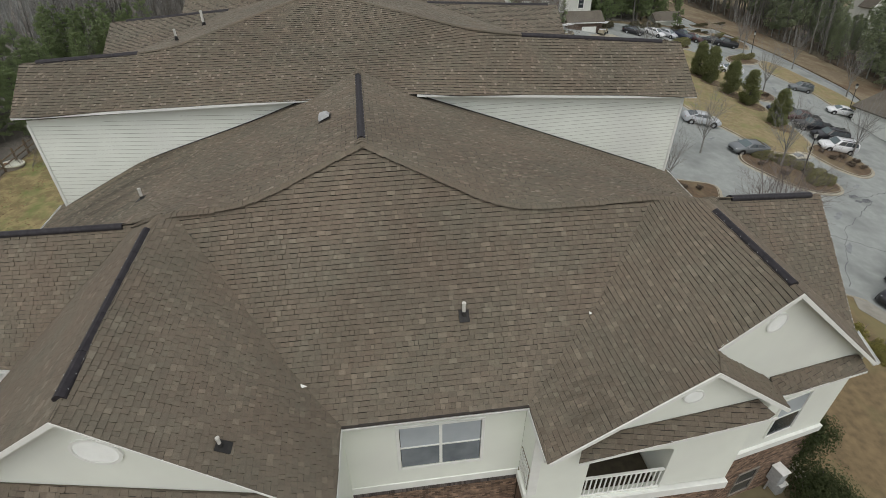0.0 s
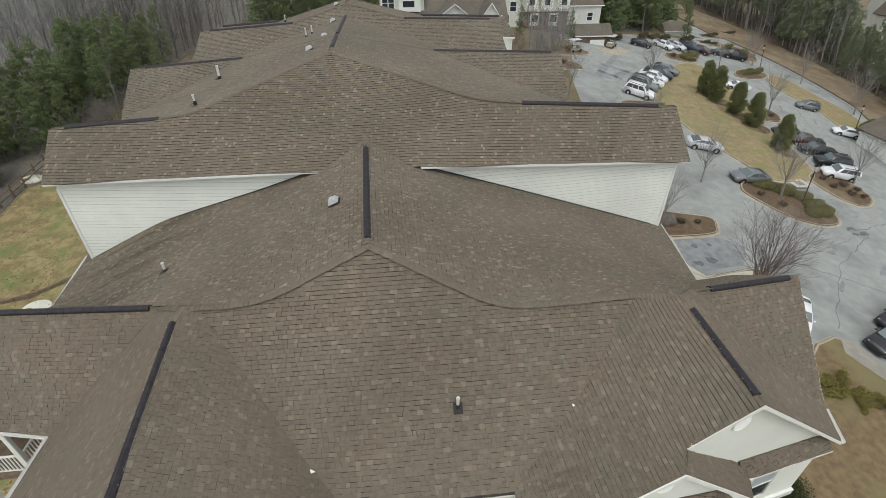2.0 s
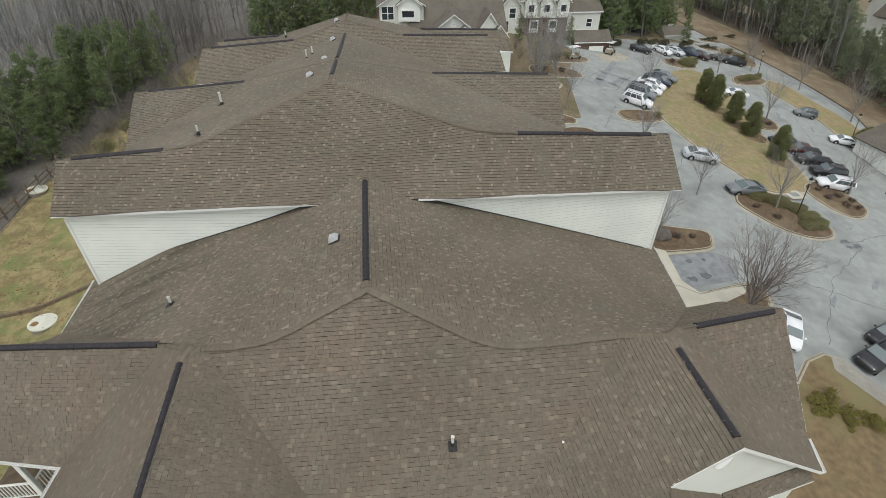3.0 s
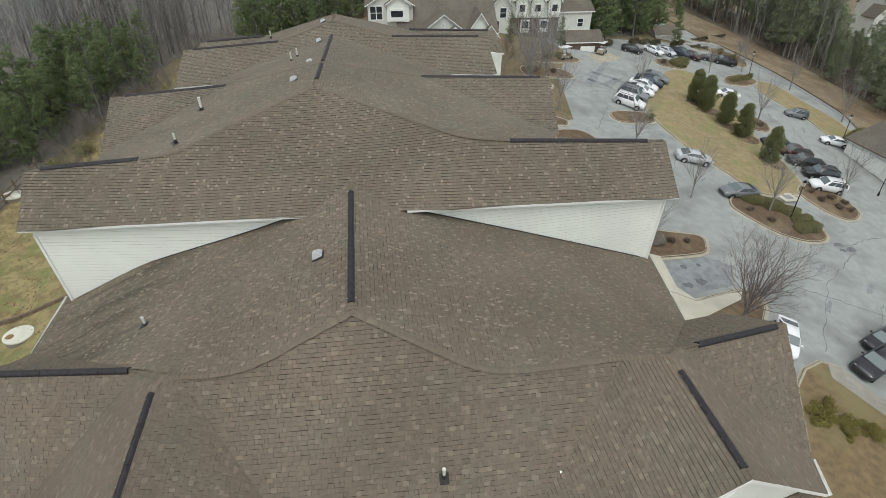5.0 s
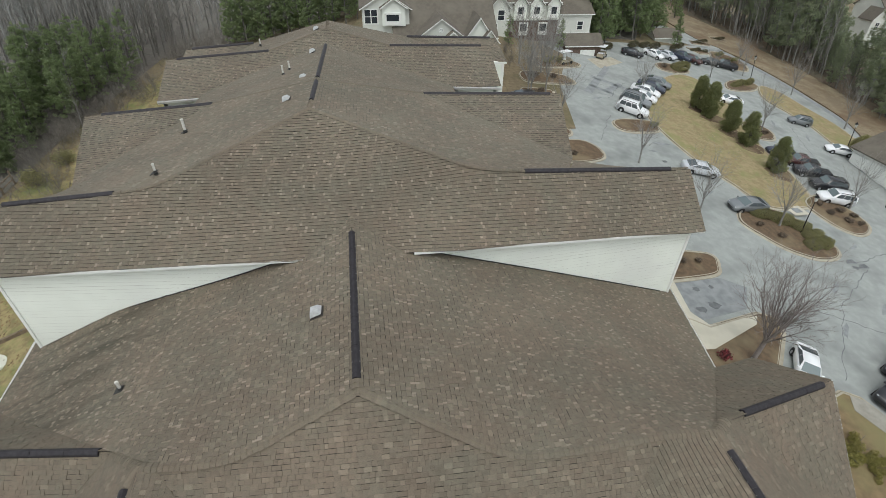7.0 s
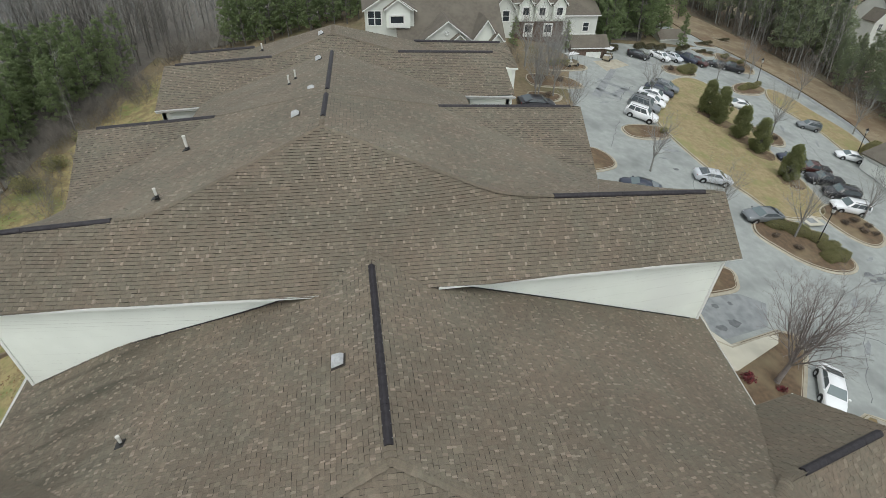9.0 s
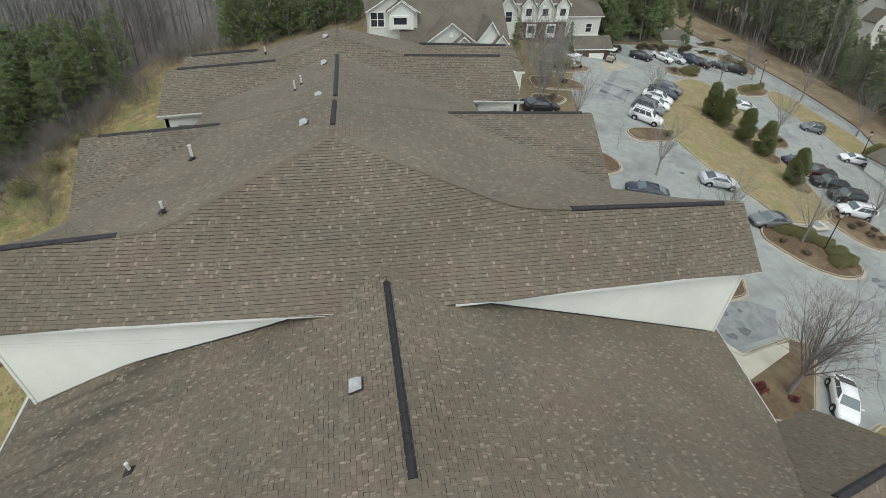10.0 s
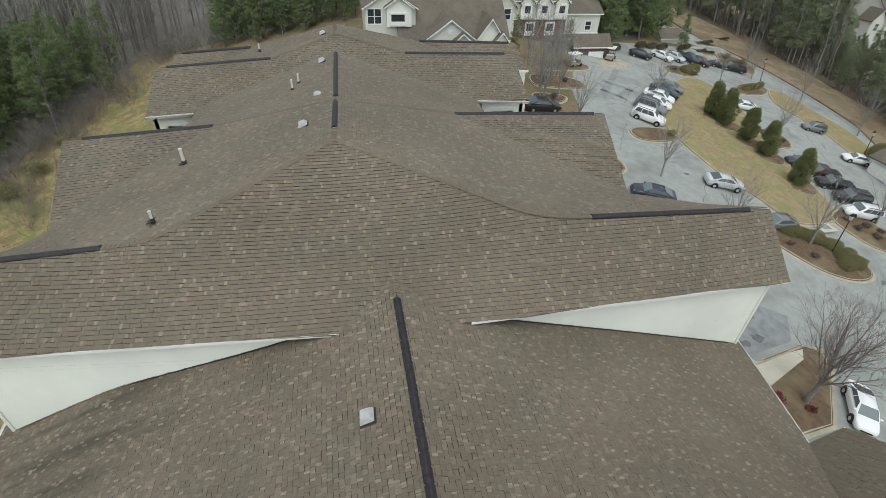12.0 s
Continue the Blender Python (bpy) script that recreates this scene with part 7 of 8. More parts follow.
def gable_block(owner, x0, x1, y0, y1, zb, ze, zr, axis, brick_to=None):
    """Walls with gable ends under a gable roof, brick to a given height."""
    if axis == "y":
        pts = [(x0, zb), (x1, zb), (x1, ze), ((x0 + x1) / 2, zr - 0.05), (x0, ze)]
        wall_slab(owner, pts, Matrix.Translation((0, y0, 0)), "siding_far", y1 - y0, label="cream house wall")
    else:
        pts = [(y0, zb), (y1, zb), (y1, ze), ((y0 + y1) / 2, zr - 0.05), (y0, ze)]
        wall_slab(owner, pts, Matrix.Translation((x1, 0, 0)) @ pose(0, 0, 0, 0, 0, 90), "siding_far", x1 - x0, label="cream house wall")
    if brick_to:
        wall_box(owner, "brick_base", "brick_far", I4, x0 - 0.06, x1 + 0.06, y0 - 0.06, y1 + 0.02, zb, brick_to, 0.0, "brown brick lower storey")
        wall_box(owner, "band_course", "trim", I4, x0 - 0.08, x1 + 0.08, y0 - 0.09, y0 - 0.02, brick_to, brick_to + 0.2, 0.0)
    gable_roof(owner, x0, x1, y0, y1, ze, zr, axis)


def far_window(owner, x, y, z, w, h, cols=2, rows=2):
    sash_window(owner, Matrix.Translation((0, y - 0.03, 0)), x - w / 2, x + w / 2, z - h / 2, z + h / 2, cols, rows, 0.12, "white-trimmed window", "trim", "dark_glass")


def arch_porch(owner, x, y, z, w, h):
    """A porch opening, its shade a flat dark sheet on the wall, with white piers, a lintel and a rail."""
    wall_box(owner, "porch_opening", "dark_glass", Matrix.Translation((0, y, 0)), x - w / 2, x + w / 2, -0.04, 0.0, z, z + h, 0.0, "flat dark sheet for the shade of a porch opening")
    for s in (-1, 1):
        wall_box(owner, "pier", "trim", Matrix.Translation((0, y, 0)), x + s * w / 2 - 0.1, x + s * w / 2 + 0.1, -0.14, 0.0, z, z + h, 0.01)
    wall_box(owner, "lintel", "trim", Matrix.Translation((0, y, 0)), x - w / 2 - 0.1, x + w / 2 + 0.1, -0.14, 0.0, z + h - 0.1, z + h + 0.15, 0.03)
    wall_box(owner, "porch_rail", "trim", Matrix.Translation((0, y, 0)), x - w / 2, x + w / 2, -0.12, -0.05, z, z + h * 0.36, 0.01)


H1 = thing("house", "two-storey cream house with a gabled front", "house", None, "distant houses")
gable_block(H1, 0.1, 5.8, 70.0, 80.0, 9.0, 15.9, 17.6, "y")
gable_roof(H1, 2.4, 5.4, 69.4, 71.0, 16.0, 17.0, "y", 0.2)
wall_slab(H1, [(2.5, 14.0), (5.3, 14.0), (5.3, 16.0), (3.9, 16.9), (2.5, 16.0)], Matrix.Translation((0, 69.5, 0)), "siding", 0.5)
far_window(H1, 1.15, 70.0, 15.0, 1.5, 1.5)
arch_porch(H1, 3.75, 69.5, 14.1, 1.7, 1.3)
H2 = thing("house", "cream house with a wide brown roof and nested front gables", "house", None, "distant houses")
gable_block(H2, 4.0, 16.4, 68.5, 81.0, 9.0, 12.9, 17.2, "x")
gable_block(H2, 6.1, 12.6, 66.9, 74.0, 9.0, 12.9, 15.2, "y")
gable_block(H2, 9.0, 12.3, 66.2, 68.0, 9.0, 12.6, 13.9, "y")
louvre(H2, Matrix.Translation((0, 66.85, 0)), 9.3, 14.0, 0.28, 0.28)
gable_roof(H2, 12.6, 15.6, 67.4, 72.0, 13.2, 15.2, "y")
wall_slab(H2, [(12.6, 9.0), (15.6, 9.0), (15.6, 13.2), (14.1, 15.1), (12.6, 13.2)], Matrix.Translation((0, 67.4, 0)), "siding", 3.0, label="cream house wall")
gable_roof(H2, 14.2, 16.4, 66.6, 68.0, 12.6, 13.9, "y", 0.2)
wall_slab(H2, [(14.3, 9.0), (16.3, 9.0), (16.3, 12.6), (15.3, 13.8), (14.3, 12.6)], Matrix.Translation((0, 66.7, 0)), "siding", 0.6, label="cream house wall")
ridge_vent("dark ridge vent on a house roof", (7.0, 74.75, 17.25), (11.5, 74.75, 17.25))
H3 = thing("house", "tall cream and brick house with several front gables", "house", None, "distant houses")
gable_block(H3, 12.0, 22.9, 87.0, 98.0, 8.5, 13.9, 17.5, "x")
gable_block(H3, 19.8, 22.7, 85.8, 90.0, 8.5, 13.2, 14.9, "y")
gable_block(H3, 22.9, 31.0, 86.4, 97.0, 8.0, 13.9, 17.5, "x", 11.1)
for x in (24.6, 27.2, 30.0):
    gable_roof(H3, x - 1.1, x + 1.1, 85.7, 89.0, 13.5, 14.8, "y", 0.15)
    wall_slab(H3, [(x - 1.0, 11.3), (x + 1.0, 11.3), (x + 1.0, 13.5), (x, 14.7), (x - 1.0, 13.5)], Matrix.Translation((0, 85.9, 0)), "siding", 0.6, label="cream house wall")
    arch_porch(H3, x, 85.9, 11.5, 1.1, 1.7)
far_window(H3, 21.5, 85.8, 12.0, 1.0, 1.4, 1, 2)
far_window(H3, 20.5, 85.8, 10.2, 0.9, 1.2, 1, 2)
for x in (25.4, 28.6):
    arch_porch(H3, x, 86.3, 8.9, 1.3, 1.8)
H4 = thing("house", "cream house over a brick garage with brown roofs", "house", None, "distant houses")
gable_block(H4, 31.2, 36.8, 86.6, 96.0, 6.0, 12.0, 14.2, "x", 9.0)
gable_block(H4, 32.0, 37.8, 83.4, 87.0, 5.0, 8.0, 9.2, "x", 7.9)
far_window(H4, 35.0, 86.6, 10.2, 0.9, 1.2, 1, 2)
wall_box(H4, "garage_door", "trim", Matrix.Translation((0, 83.3, 0)), 34.4, 36.9, -0.05, 0.0, 5.0, 7.2, 0.02, "white garage door")
H5 = thing("house", "pale house half hidden among the trees", "house", None, "distant houses")
gable_block(H5, 124.0, 140.0, 116.0, 125.0, -2.0, 6.5, 10.0, "x")
gable_block(H5, 124.6, 129.0, 114.6, 118.0, -2.0, 6.3, 9.4, "y")
gable_block(H5, 121.0, 124.6, 115.4, 119.0, -2.0, 4.6, 6.8, "y")
for x, z in ((125.8, 4.6), (127.8, 4.6), (131.0, 4.6), (134.0, 4.6), (122.8, 3.0), (125.8, 2.0), (127.8, 2.0)):
    far_window(H5, x, 115.4 if x < 124 else 114.6 if x < 130 else 116.0, z, 1.0, 1.6)
SH = thing("shed", "low grey-brown shed beyond the parked cars", "shed", None)
gable_block(SH, 54.6, 59.6, 96.2, 99.8, 3.0, 5.9, 7.0, "x")
# garage row beside the drive
GA = thing("garage", "long white garage row with a brown shingle roof", "garage")
gable_roof(GA, 64.6, 73.0, 38.0, 57.6, 0.6, 2.6, "y", 0.4)
wall_slab(GA, [(38.0, -5.0), (57.6, -5.0), (57.6, 0.6), (38.0, 0.6)], Matrix.Translation((64.9, 0, 0)) @ side, "trim", 0.2, label="white garage wall")
wall_slab(GA, [(64.8, -5.0), (72.8, -5.0), (72.8, 0.6), (68.8, 2.5), (64.8, 0.6)], Matrix.Translation((0, 57.4, 0)), "siding", 0.2)
for y in (40.5, 44.5, 48.5, 52.5, 56.0):
    wall_box(GA, "garage_door", "trim", Matrix.Translation((64.6, y, 0)) @ side, -1.3, 1.3, -0.02, 0.06, gz(64.6, y), -0.1, 0.02, "white panelled garage door")
# meter boxes at the brick corner
for s, z in ((5.0, 0.9), (5.5, -0.3)):
    t = thing("utility_box", "pale grey metal utility box at the brick corner", "utility box", RG @ Matrix.Translation((s, -0.45, z)), "utility boxes")
    bm = bmesh.new()
    box(bm, -0.22, 0.22, -0.1, 0.42, -0.42, 0.42, 0.02)
    part("cabinet", bm, "galvanised", t)
    bm = bmesh.new()
    box(bm, -0.25, 0.25, -0.14, 0.44, 0.42, 0.47, 0.015)
    part("lid", bm, "gutter", t)
    bm = bmesh.new()
    tube(bm, (0, 0.3, -2.6), (0, 0.3, -0.44), 0.04, 0.04, 8)
    part("conduit", bm, "galvanised", t)

# ---------------------------------------------------------------- lawn, tanks and edging on the woods side
M["tank_lid"] = material("stained_pale_concrete", (0.66, 0.66, 0.57), 0.85, color2=(0.56, 0.56, 0.47), scale=1.3, detail=8, bump=0.1, bump_scale=40, grit=0.65)
M["leaf_brown"] = material("fallen_brown_leaves", (0.205, 0.125, 0.055), 0.9, color2=(0.135, 0.085, 0.042), scale=2.0, island=0.4)
M["tuft_tan"] = material("tan_grass_tufts", (0.300, 0.255, 0.140), 0.95, color2=(0.250, 0.230, 0.115), scale=1.0, island=0.2)
M["straw"] = material("fallen_straw", (0.215, 0.165, 0.105), 0.95, color2=(0.165, 0.125, 0.080), scale=1.0, island=0.25)
M["tuft"] = material("olive_grass_tufts", (0.160, 0.185, 0.068), 0.95, color2=(0.225, 0.215, 0.095), scale=1.0, island=0.35)
M["tuft_brown"] = material("brown_grass_tufts", (0.225, 0.172, 0.092), 0.95, color2=(0.145, 0.126, 0.058), scale=1.0, island=0.35)
M["rust"] = material("rusty_iron", (0.27, 0.16, 0.065), 0.9, color2=(0.18, 0.10, 0.05), scale=5.0)
M["green_lawn"] = material("patchy_winter_lawn", (0.300, 0.248, 0.122), 1.0, color2=(0.190, 0.148, 0.075), scale=0.7, detail=12, color3=(0.165, 0.190, 0.068), scale3=0.32, bump=0.6, bump_scale=9, grit=0.75, contrast=(0.44, 0.56))
for poly in ([(-32.85, 6), (-13.3, 6), (-13.3, 15), (-16, 24), (-16, 88), (-27, 92), (-32.85, 90)], [(-32.85, 6), (-32.85, 90), (-35, 80), (-38, 68), (-41.5, 58), (-42, 44), (-42, 6)]):
    tagged(ground_patch("lawn", poly, "green_lawn", 0.02, None, "patchy yellow-green winter lawn"), category="lawn", kind="structure")


def tank(x, y, r, label):
    """A low concrete ring with a thick pale lid, a rusty hatch and lifting sockets."""
    t = thing("tank_cover", label, "tank cover", Matrix.Translation((x, y, gz(x, y))) @ stand(x, y), "tank covers")
    bm = bmesh.new()
    tube(bm, (0, 0, -0.6), (0, 0, 0.30), r * 0.94, r * 0.94, 32)
    part("ring", bm, "mortar", t, "shaded concrete ring")
    bm = bmesh.new()
    tube(bm, (0, 0, 0.30), (0, 0, 0.45), r, r, 32)
    bmesh.ops.bevel(bm, geom=[e for e in bm.edges if any(len(f.verts) > 4 for f in e.link_faces)], offset=0.03, segments=2, affect="EDGES")
    lid = part("lid", bm, "tank_lid", t, "stained pale round lid")
    bm = bmesh.new()
    tube(bm, (-r * 0.45, -r * 0.25, 0.45), (-r * 0.45, -r * 0.25, 0.49), 0.30, 0.28, 14)
    part("hatch", bm, "rust", t, "rusty brown hatch")
    for k in range(4):
        bm = bmesh.new()
        c, e = r * 0.8 * math.cos(0.5 + k * 1.57), r * 0.8 * math.sin(0.5 + k * 1.57)
        tube(bm, (c, e, 0.45), (c, e, 0.458), 0.06, 0.06, 8)
        part("socket", bm, "mortar", lid)


tank(-30.85, 35.75, 1.12, "round white concrete tank cover in the lawn")
tank(-41.6, 57.0, 1.1, "round white tank cover beside the fence")
for i in range(4):
    a, b = Vector((-36.0 + i * 2.0, 37.5 + i * 0.42, 0)), Vector((-34.05 + i * 2.0, 37.9 + i * 0.42, 0))
    bm = bmesh.new()
    a.z, b.z = gz(a.x, a.y) + 0.35, gz(b.x, b.y) + 0.35
    beam(bm, a, b, 0.25, 0.6)
    tagged(part("landscape_timber", bm, "wood", None, "dark weathered timber edging in the lawn"), category="timber edging", group="edging timbers")
fence = thing("fence", "rustic brown post fence at the woods", "fence")
for i in range(9):
    x, y = -43.2 + 0.25 * i, 46.0 + i * 2.0
    bm = bmesh.new()
    tube(bm, (x, y, gz(x, y) - 0.3), (x, y, gz(x, y) + 1.7), 0.13, 0.11, 7)
    part("post", bm, "wood", fence)
    if i:
        for h in (0.6, 1.2):
            bm = bmesh.new()
            tube(bm, (x - 0.25, y - 2.0, gz(x - 0.25, y - 2) + h), (x, y, gz(x, y) + h), 0.07, 0.07, 6)
            part("rail", bm, "wood", fence)

def scatter(name, label, spots, size, mat, lift=0.03):
    """Fallen leaves and tufts too many to count, lying on the grass."""
    tv, tf = [], []
    for x, y in spots:
        a, e = rng.uniform(0, 6.28), size * rng.uniform(0.4, 1.3)
        c = Vector((x, y, gz(x, y) + lift))
        k = len(tv)
        for ang, f, h in ((0, 1.0, 0.0), (1.9, 0.55, 0.10), (3.1, 0.9, 0.02), (4.6, 0.6, 0.13)):
            tv.append(c + Vector((math.cos(a + ang) * e * f, math.sin(a + ang) * e * f, h * e * 0.6)))
        tf += [(k, k + 1, k + 2), (k, k + 2, k + 3)]
    tagged(raw(name, tv, tf, mat, None, label, "stuff"), category="leaf litter" if "lea" in name else "grass")


def patchy(n, x0, x1, y0, y1, seed, need=0.0):
    """Places gathered into drifts."""
    out = []
    while len(out) < n:
        x, y = rng.uniform(x0, x1), rng.uniform(y0, y1)
        if noise.noise(Vector((x * 0.35, y * 0.35, seed))) + 0.5 * noise.noise(Vector((x * 1.3, y * 1.3, seed))) > need:
            out.append((x, y))
    return out


scatter("fallen_leaves", "drifts of fallen brown leaves on the lawn", patchy(5200, -42, -16.5, 12, 88, 3.0, 0.12), 0.13, "leaf_brown")
scatter("grass_tufts", "olive tufts of grass in the lawn", patchy(3000, -42, -16.5, 12, 88, 9.0, 0.16), 0.16, "tuft")
scatter("grass_tufts", "brown tufts of winter grass beside the block", [(x, y) for x, y in patchy(2600, 19, 36, 3, 22, 5.0, 0.08) if x < 42 - 0.42 * y and (y < 19 or x > 28.5)], 0.13, "tuft_brown")

def inside(poly, x, y):
    hit = False
    for (a, b), (c, d) in zip(poly, poly[1:] + poly[:1]):
        if (b > y) != (d > y) and x < a + (y - b) * (c - a) / (d - b):
            hit = not hit
    return hit


STRIP = [(38.0, 64.0), (37.7, 60.4), (38.9, 53.6), (42.6, 46.0), (46.2, 46.0), (49.0, 47.4), (50.3, 52.2), (50.3, 57.5), (51.5, 63.2), (53.3, 69.7), (53.4, 77.4), (51.3, 79.4), (46.9, 76.9), (42.2, 70.2)]
scatter("grass_tufts", "pale green and tan tufts in the lawn strip", [p for p in patchy(4200, 37, 54, 45, 80, 2.0, 0.10) if inside(STRIP, *p)], 0.16, "tuft_tan", 0.18)
BANK = [(76.4, 62.0), (77.2, 72.0), (76.4, 81.0), (75.0, 87.5), (73.0, 93.0), (70.8, 98.0), (70.0, 108.0), (84.0, 102.0), (90.0, 88.0), (94.0, 62.0)]
scatter("fallen_leaves", "drifts of fallen straw and leaves on the bank", [p for p in patchy(4500, 69, 95, 60, 110, 4.0, 0.05) if inside(BANK, *p)], 0.20, "straw", 0.18)

# ---------------------------------------------------------------- woods
for poly in ([(-43, 20), (-42, 56), (-40, 71), (-37, 84), (-34, 97), (-90, 128), (-90, 20)], [(-34, 97), (-22, 93), (0, 90), (14, 99), (39, 99), (39, 129), (-90, 129)], [(39, 92), (50, 95), (54, 104), (56, 129), (39, 129)],
             [(90, 40), (88, 70), (85, 92), (79, 110), (70, 127), (119, 127), (119, 40)]):
    floor_mat = "pine_straw" if poly[0][0] == 90 else "litter"
    for xa, xb in ((-90, -32.85), (-32.85, 0), (0, 119)):
        cut = []
        for (px0, py0), (px1, py1) in zip(poly, poly[1:] + poly[:1]):
            in0 = xa <= px0 <= xb
            if in0:
                cut.append((px0, py0))
            for xe in ((xa, xb) if px1 > px0 else (xb, xa)):
                if (px0 - xe) * (px1 - xe) < 0:
                    cut.append((xe, py0 + (py1 - py0) * (xe - px0) / (px1 - px0)))
        if len(cut) > 2:
            tagged(ground_patch("forest_floor", cut, floor_mat, 0.05 if floor_mat == "litter" else 0.2, None, "dark leaf litter under the trees"), category="forest floor", kind="structure")
rng = random.Random(77)
pines = [pine_tree("tall green pine with a ragged crown at the woods' edge", 14 + k, 100 + k, 0.20, (0.05, 0.08, 0.14, 0.10)[k], 7500, (0.21, 0.20, 0.17, 0.23)[k]) for k in range(4)]
woods = [forest_hardwood("thin leafless hardwood in the woods", 15 + 1.5 * k, 120 + k, ("bark_pale", "bark", "bark_pale")[k]) for k in range(3)]
tall = [pine_tree("tall dark pine with a bare lower trunk", 17 + k, 110 + k, 0.22, (0.12, 0.26, 0.16)[k], 5200, (0.12, 0.11, 0.14)[k], "pine_dark", "bark_hazed", 0.6) for k in range(3)]
count = [0, 0, 0]


def plant(kind, x, y, s):
    protos = (pines, woods, tall)[kind]
    i = count[kind]
    (place_first if i < len(protos) else put)(protos[i % len(protos)], x, y, s, rng.uniform(0, 6.28))
    count[kind] += 1


edge_l = [(-48.5, 30), (-48, 46), (-46.5, 56), (-43.5, 64), (-41, 71), (-39.5, 78), (-38, 84), (-36.5, 91)]
for row in range(3):
    for i in range(len(edge_l) - 1):
        (xa, ya), (xb, yb) = edge_l[i], edge_l[i + 1]
        for k in range(4):
            f = (k + rng.random()) / 4
            x, y = xa + (xb - xa) * f - row * 3.4 - rng.uniform(0, 2.5), yb * f + ya * (1 - f) + rng.uniform(-1.5, 1.5)
            plant(0, x, y, rng.uniform(0.40, 0.60) if row < 2 else rng.uniform(0.5, 0.68))
for i in range(10):
    (xa, ya), (xb, yb) = edge_l[(i * 5) % 7], edge_l[(i * 5) % 7 + 1]
    f = rng.random()
    plant(rng.choice((0, 1)), xa + (xb - xa) * f + rng.uniform(0.3, 3.0), ya + (yb - ya) * f, rng.uniform(0.28, 0.5))
plant(1, -39.6, 78.2, 0.6)
for i in range(70):
    f = rng.random()
    plant(1, -34 - 20 * f + rng.uniform(-3, 3), 92 + rng.uniform(0, 12), rng.uniform(0.8, 1.1))
for i in range(60):
    plant(1, rng.uniform(-36, 20), rng.uniform(98, 110), rng.uniform(0.8, 1.1))


def distant_woods(label, places):
    """Leafless trees too many and too far to count, in one mesh."""
    kinds = []
    for w in woods:
        parts = []
        for ch in w.children:
            me = ch.data
            co = np.empty(len(me.vertices) * 3)
            me.vertices.foreach_get("co", co)
            parts.append((co.reshape(-1, 3), [tuple(f.vertices) for f in me.polygons]))
        kinds.append(parts)
    verts, faces, base = [], [], 0
    for i, (x, y, sc) in enumerate(places):
        a = rng.uniform(0, 6.28)
        turn = np.array(stand(x, y).to_3x3() @ Matrix.Rotation(a, 3, "Z")) * sc
        for co, fs in kinds[i % len(kinds)]:
            verts.append(co @ turn.T + np.array((x, y, gz(x, y))))
            faces += [tuple(k + base for k in f) for f in fs]
            base += len(co)
    # one paler bark for all of them, as haze would grey it
    tagged(raw("distant_woods", np.concatenate(verts).tolist(), faces, "bark_hazed", None, label, "stuff"), category="woods")


distant_woods("grey leafless hardwoods deep in the woods", [(-40 - 34 * rng.random() + rng.uniform(-3, 3), 104 + rng.uniform(0, 24), rng.uniform(0.8, 1.15)) for i in range(80)]
              + [(rng.uniform(-78, -51), rng.uniform(48, 112), rng.uniform(0.85, 1.15)) for i in range(130)] + [(rng.uniform(-36, 20), rng.uniform(110, 130), rng.uniform(0.8, 1.1)) for i in range(60)])
for i in range(30):
    f = (i + rng.random()) / 30
    plant(0, -21 + 21 * f, 89 - 5 * f + rng.uniform(0, 5), rng.uniform(0.42, 0.6))
for i in range(34):
    plant(2 if i % 3 else 0, rng.uniform(39, 54), rng.uniform(101, 122), rng.uniform(0.7, 1.0))
for x, y, s in ((38.4, 90.0, 0.75), (39.6, 88.6, 0.7), (40.4, 91.6, 0.85), (38.8, 93.0, 0.95), (40.6, 93.0, 0.8), (43.0, 96.0, 0.85), (41.6, 99.0, 0.9), (46.0, 98.5, 0.9), (41.5, 90.0, 0.62), (44.0, 93.5, 0.7), (47.0, 95.5, 0.62), (57.6, 93.4, 0.40), (49.0, 94.6, 0.8), (50.6, 96.4, 0.9), (52.2, 97.6, 0.8), (53.4, 99.8, 0.95), (55.6, 101.8, 0.9), (57.6, 103.4, 0.85), (49.6, 99.0, 1.0), (51.8, 101.0, 1.0), (54.4, 103.6, 1.0), (59.2, 104.4, 0.7), (22.0, 82.0, 0.3), (30.8, 83.0, 0.3)):
    plant(0, x, y, s)
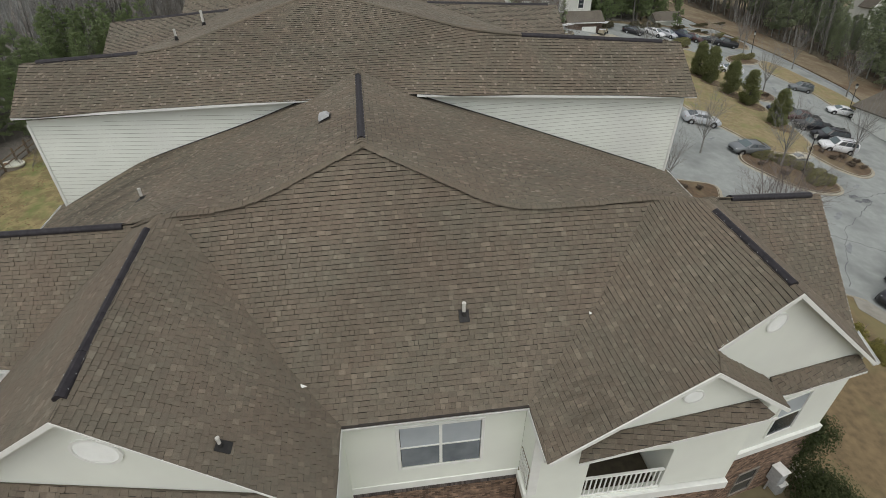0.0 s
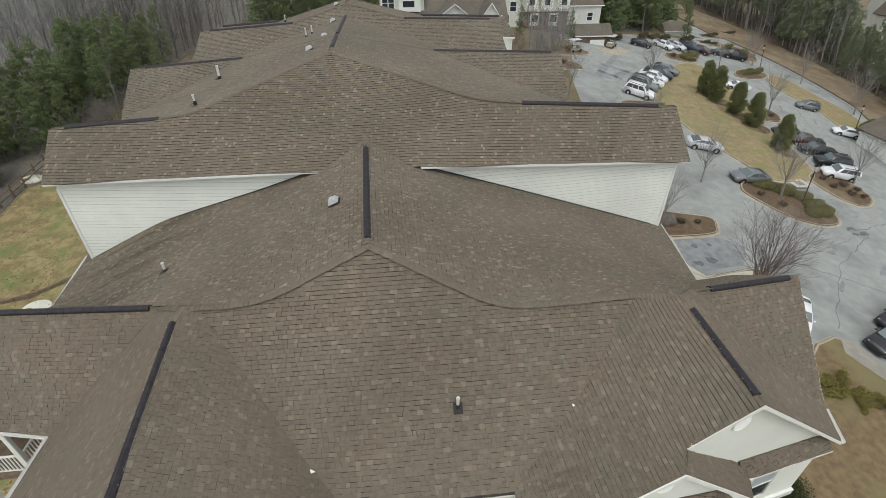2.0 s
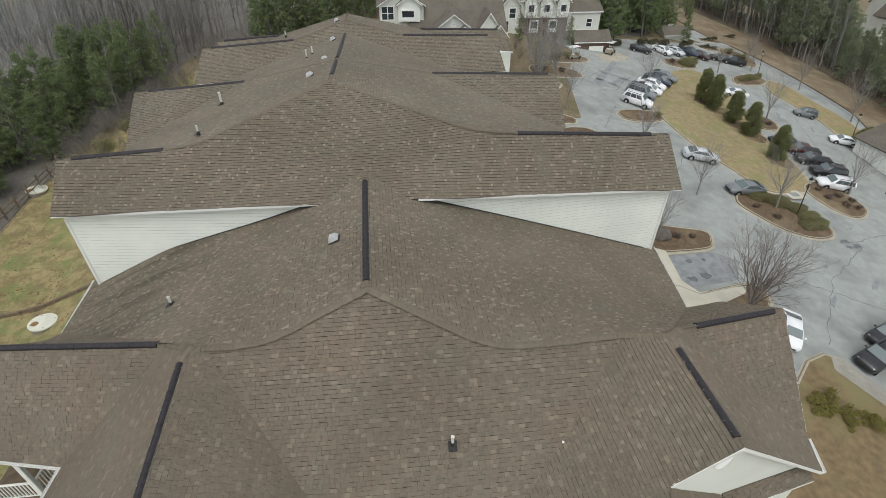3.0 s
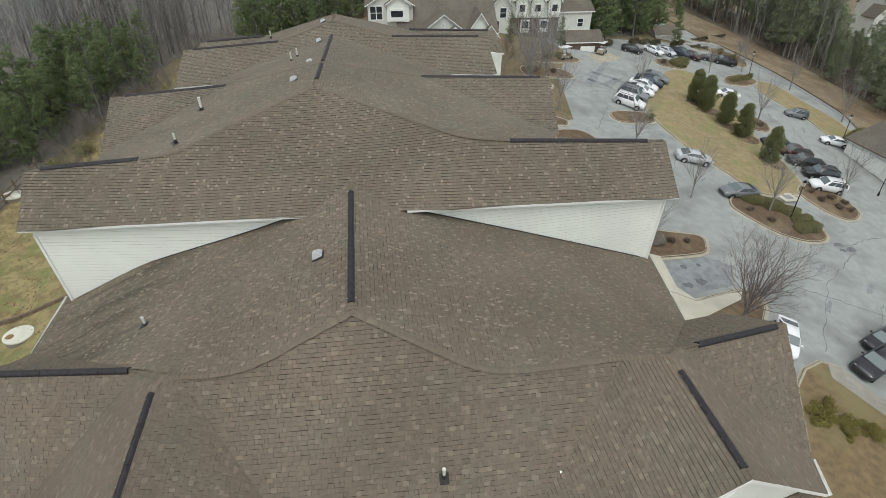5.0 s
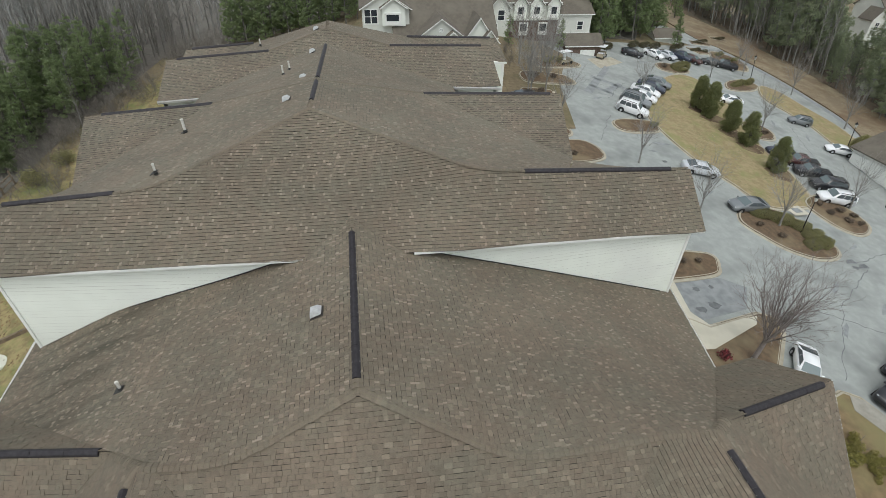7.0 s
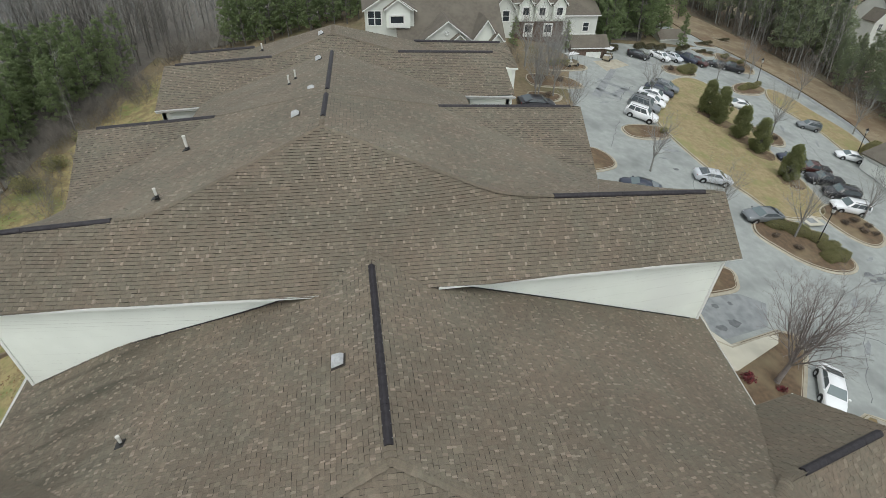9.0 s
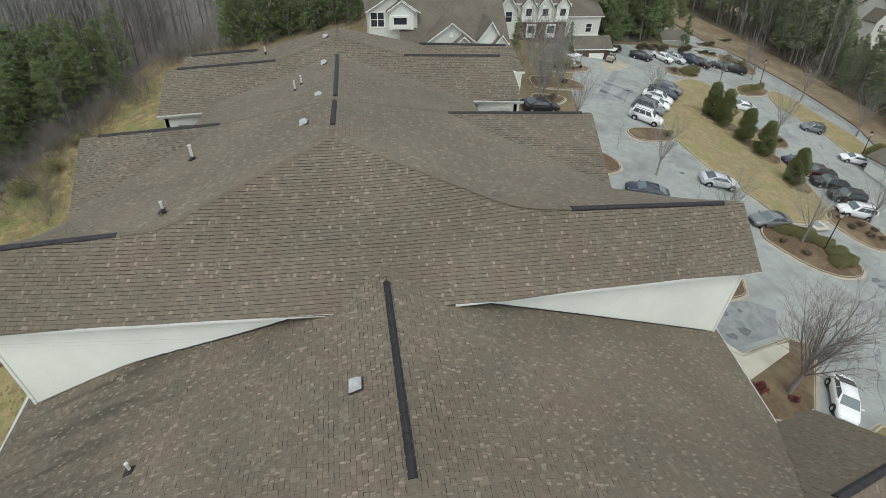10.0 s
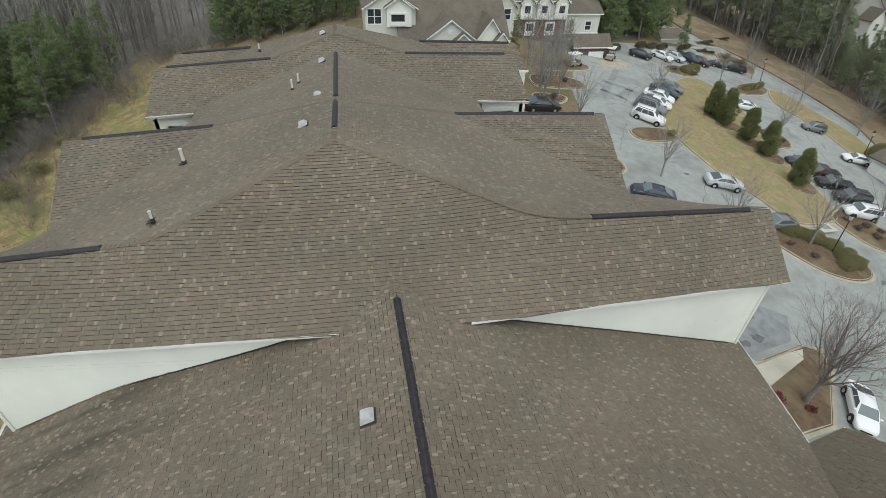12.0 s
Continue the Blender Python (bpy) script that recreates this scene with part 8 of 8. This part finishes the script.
# dark trees on and behind the bare hill beyond the drive
for x, y, s in ((68.5, 114.0, 0.42), (70.5, 116.0, 0.36), (60.5, 103.6, 0.22), (56.6, 103.0, 0.2)):
    plant(0, x, y, s)
for i in range(60):
    plant(rng.choice((1, 1, 2)), 54 + 34 * (i + rng.random()) / 60, 126 + rng.uniform(0, 12), rng.uniform(0.5, 0.8))
edge_r = [(89, 58), (88, 70), (86, 82), (84, 92), (81.5, 101), (79, 110), (76, 120), (74, 128)]
for row in range(4):
    for i in range(len(edge_r) - 1):
        (xa, ya), (xb, yb) = edge_r[i], edge_r[i + 1]
        for k in range(6):
            f = (k + rng.random()) / 6
            x, y = xa + (xb - xa) * f + row * 4.2 + rng.uniform(0, 4), ya + (yb - ya) * f + row * 2.5 + rng.uniform(-2, 2)
            low = abs(x - 1.04 * y) < 4.5 and y > 66
            plant(2 if rng.random() < (0.30 if row == 0 else 0.6) else 1, x, y, rng.uniform(0.40, 0.55) if low else rng.uniform(0.8, 1.15))
# young evergreens that close the woods off behind the trunks
for i in range(46):
    x = rng.uniform(84, 108)
    plant(2, x, 60 + 62 * rng.random() + (96 - x) * 0.4, rng.uniform(0.35, 0.6))
# brown undergrowth along the edge of the woods
under = [twig_thicket("grey-brown leafless thicket at the woods' edge", s) for s in (141, 142)]
i = 0
for x, y, s in [(-37 + rng.uniform(-4.0, 3.5) + (3.0 if k > 32 else 0.0), 56 + k * 0.75 + rng.uniform(-1, 1), rng.uniform(0.9, 1.4)) for k in range(46)] + [(-37.5 + rng.uniform(-3.0, 3.0), 70 + k * 0.5 + rng.uniform(-1, 1), rng.uniform(0.9, 1.3)) for k in range(30)] + [(-30 + rng.uniform(-3, 11), 93 + rng.uniform(-2, 4), rng.uniform(0.9, 1.5)) for k in range(26)] + [(edge_r[k % 7][0] + (edge_r[k % 7 + 1][0] - edge_r[k % 7][0]) * (k // 7) / 5 + rng.uniform(0.5, 5), edge_r[k % 7][1] + (edge_r[k % 7 + 1][1] - edge_r[k % 7][1]) * (k // 7) / 5 + rng.uniform(0, 3), rng.uniform(0.8, 1.5)) for k in range(35)] + [(20 + rng.uniform(-3, 5), 76 + rng.uniform(-5, 5), rng.uniform(0.6, 0.9)) for k in range(8)]:
    (place_first if i < 2 else put)(under[i % 2], x, y, s, rng.uniform(0, 6.28))
    i += 1
yg = shrub("yellow-green leafy shrub at the woods' edge", 2.4, 2.2, 2.2, 143, "shrub", 800, 0.13, "leafy_shrub", "leafy shrubs at the woods' edge")
place_first(yg, -38.5, 61.5, 1.1)
put(yg, -37.2, 66.0, 0.9, 1.0)
put(yg, -36.5, 71.5, 0.8, 2.0)
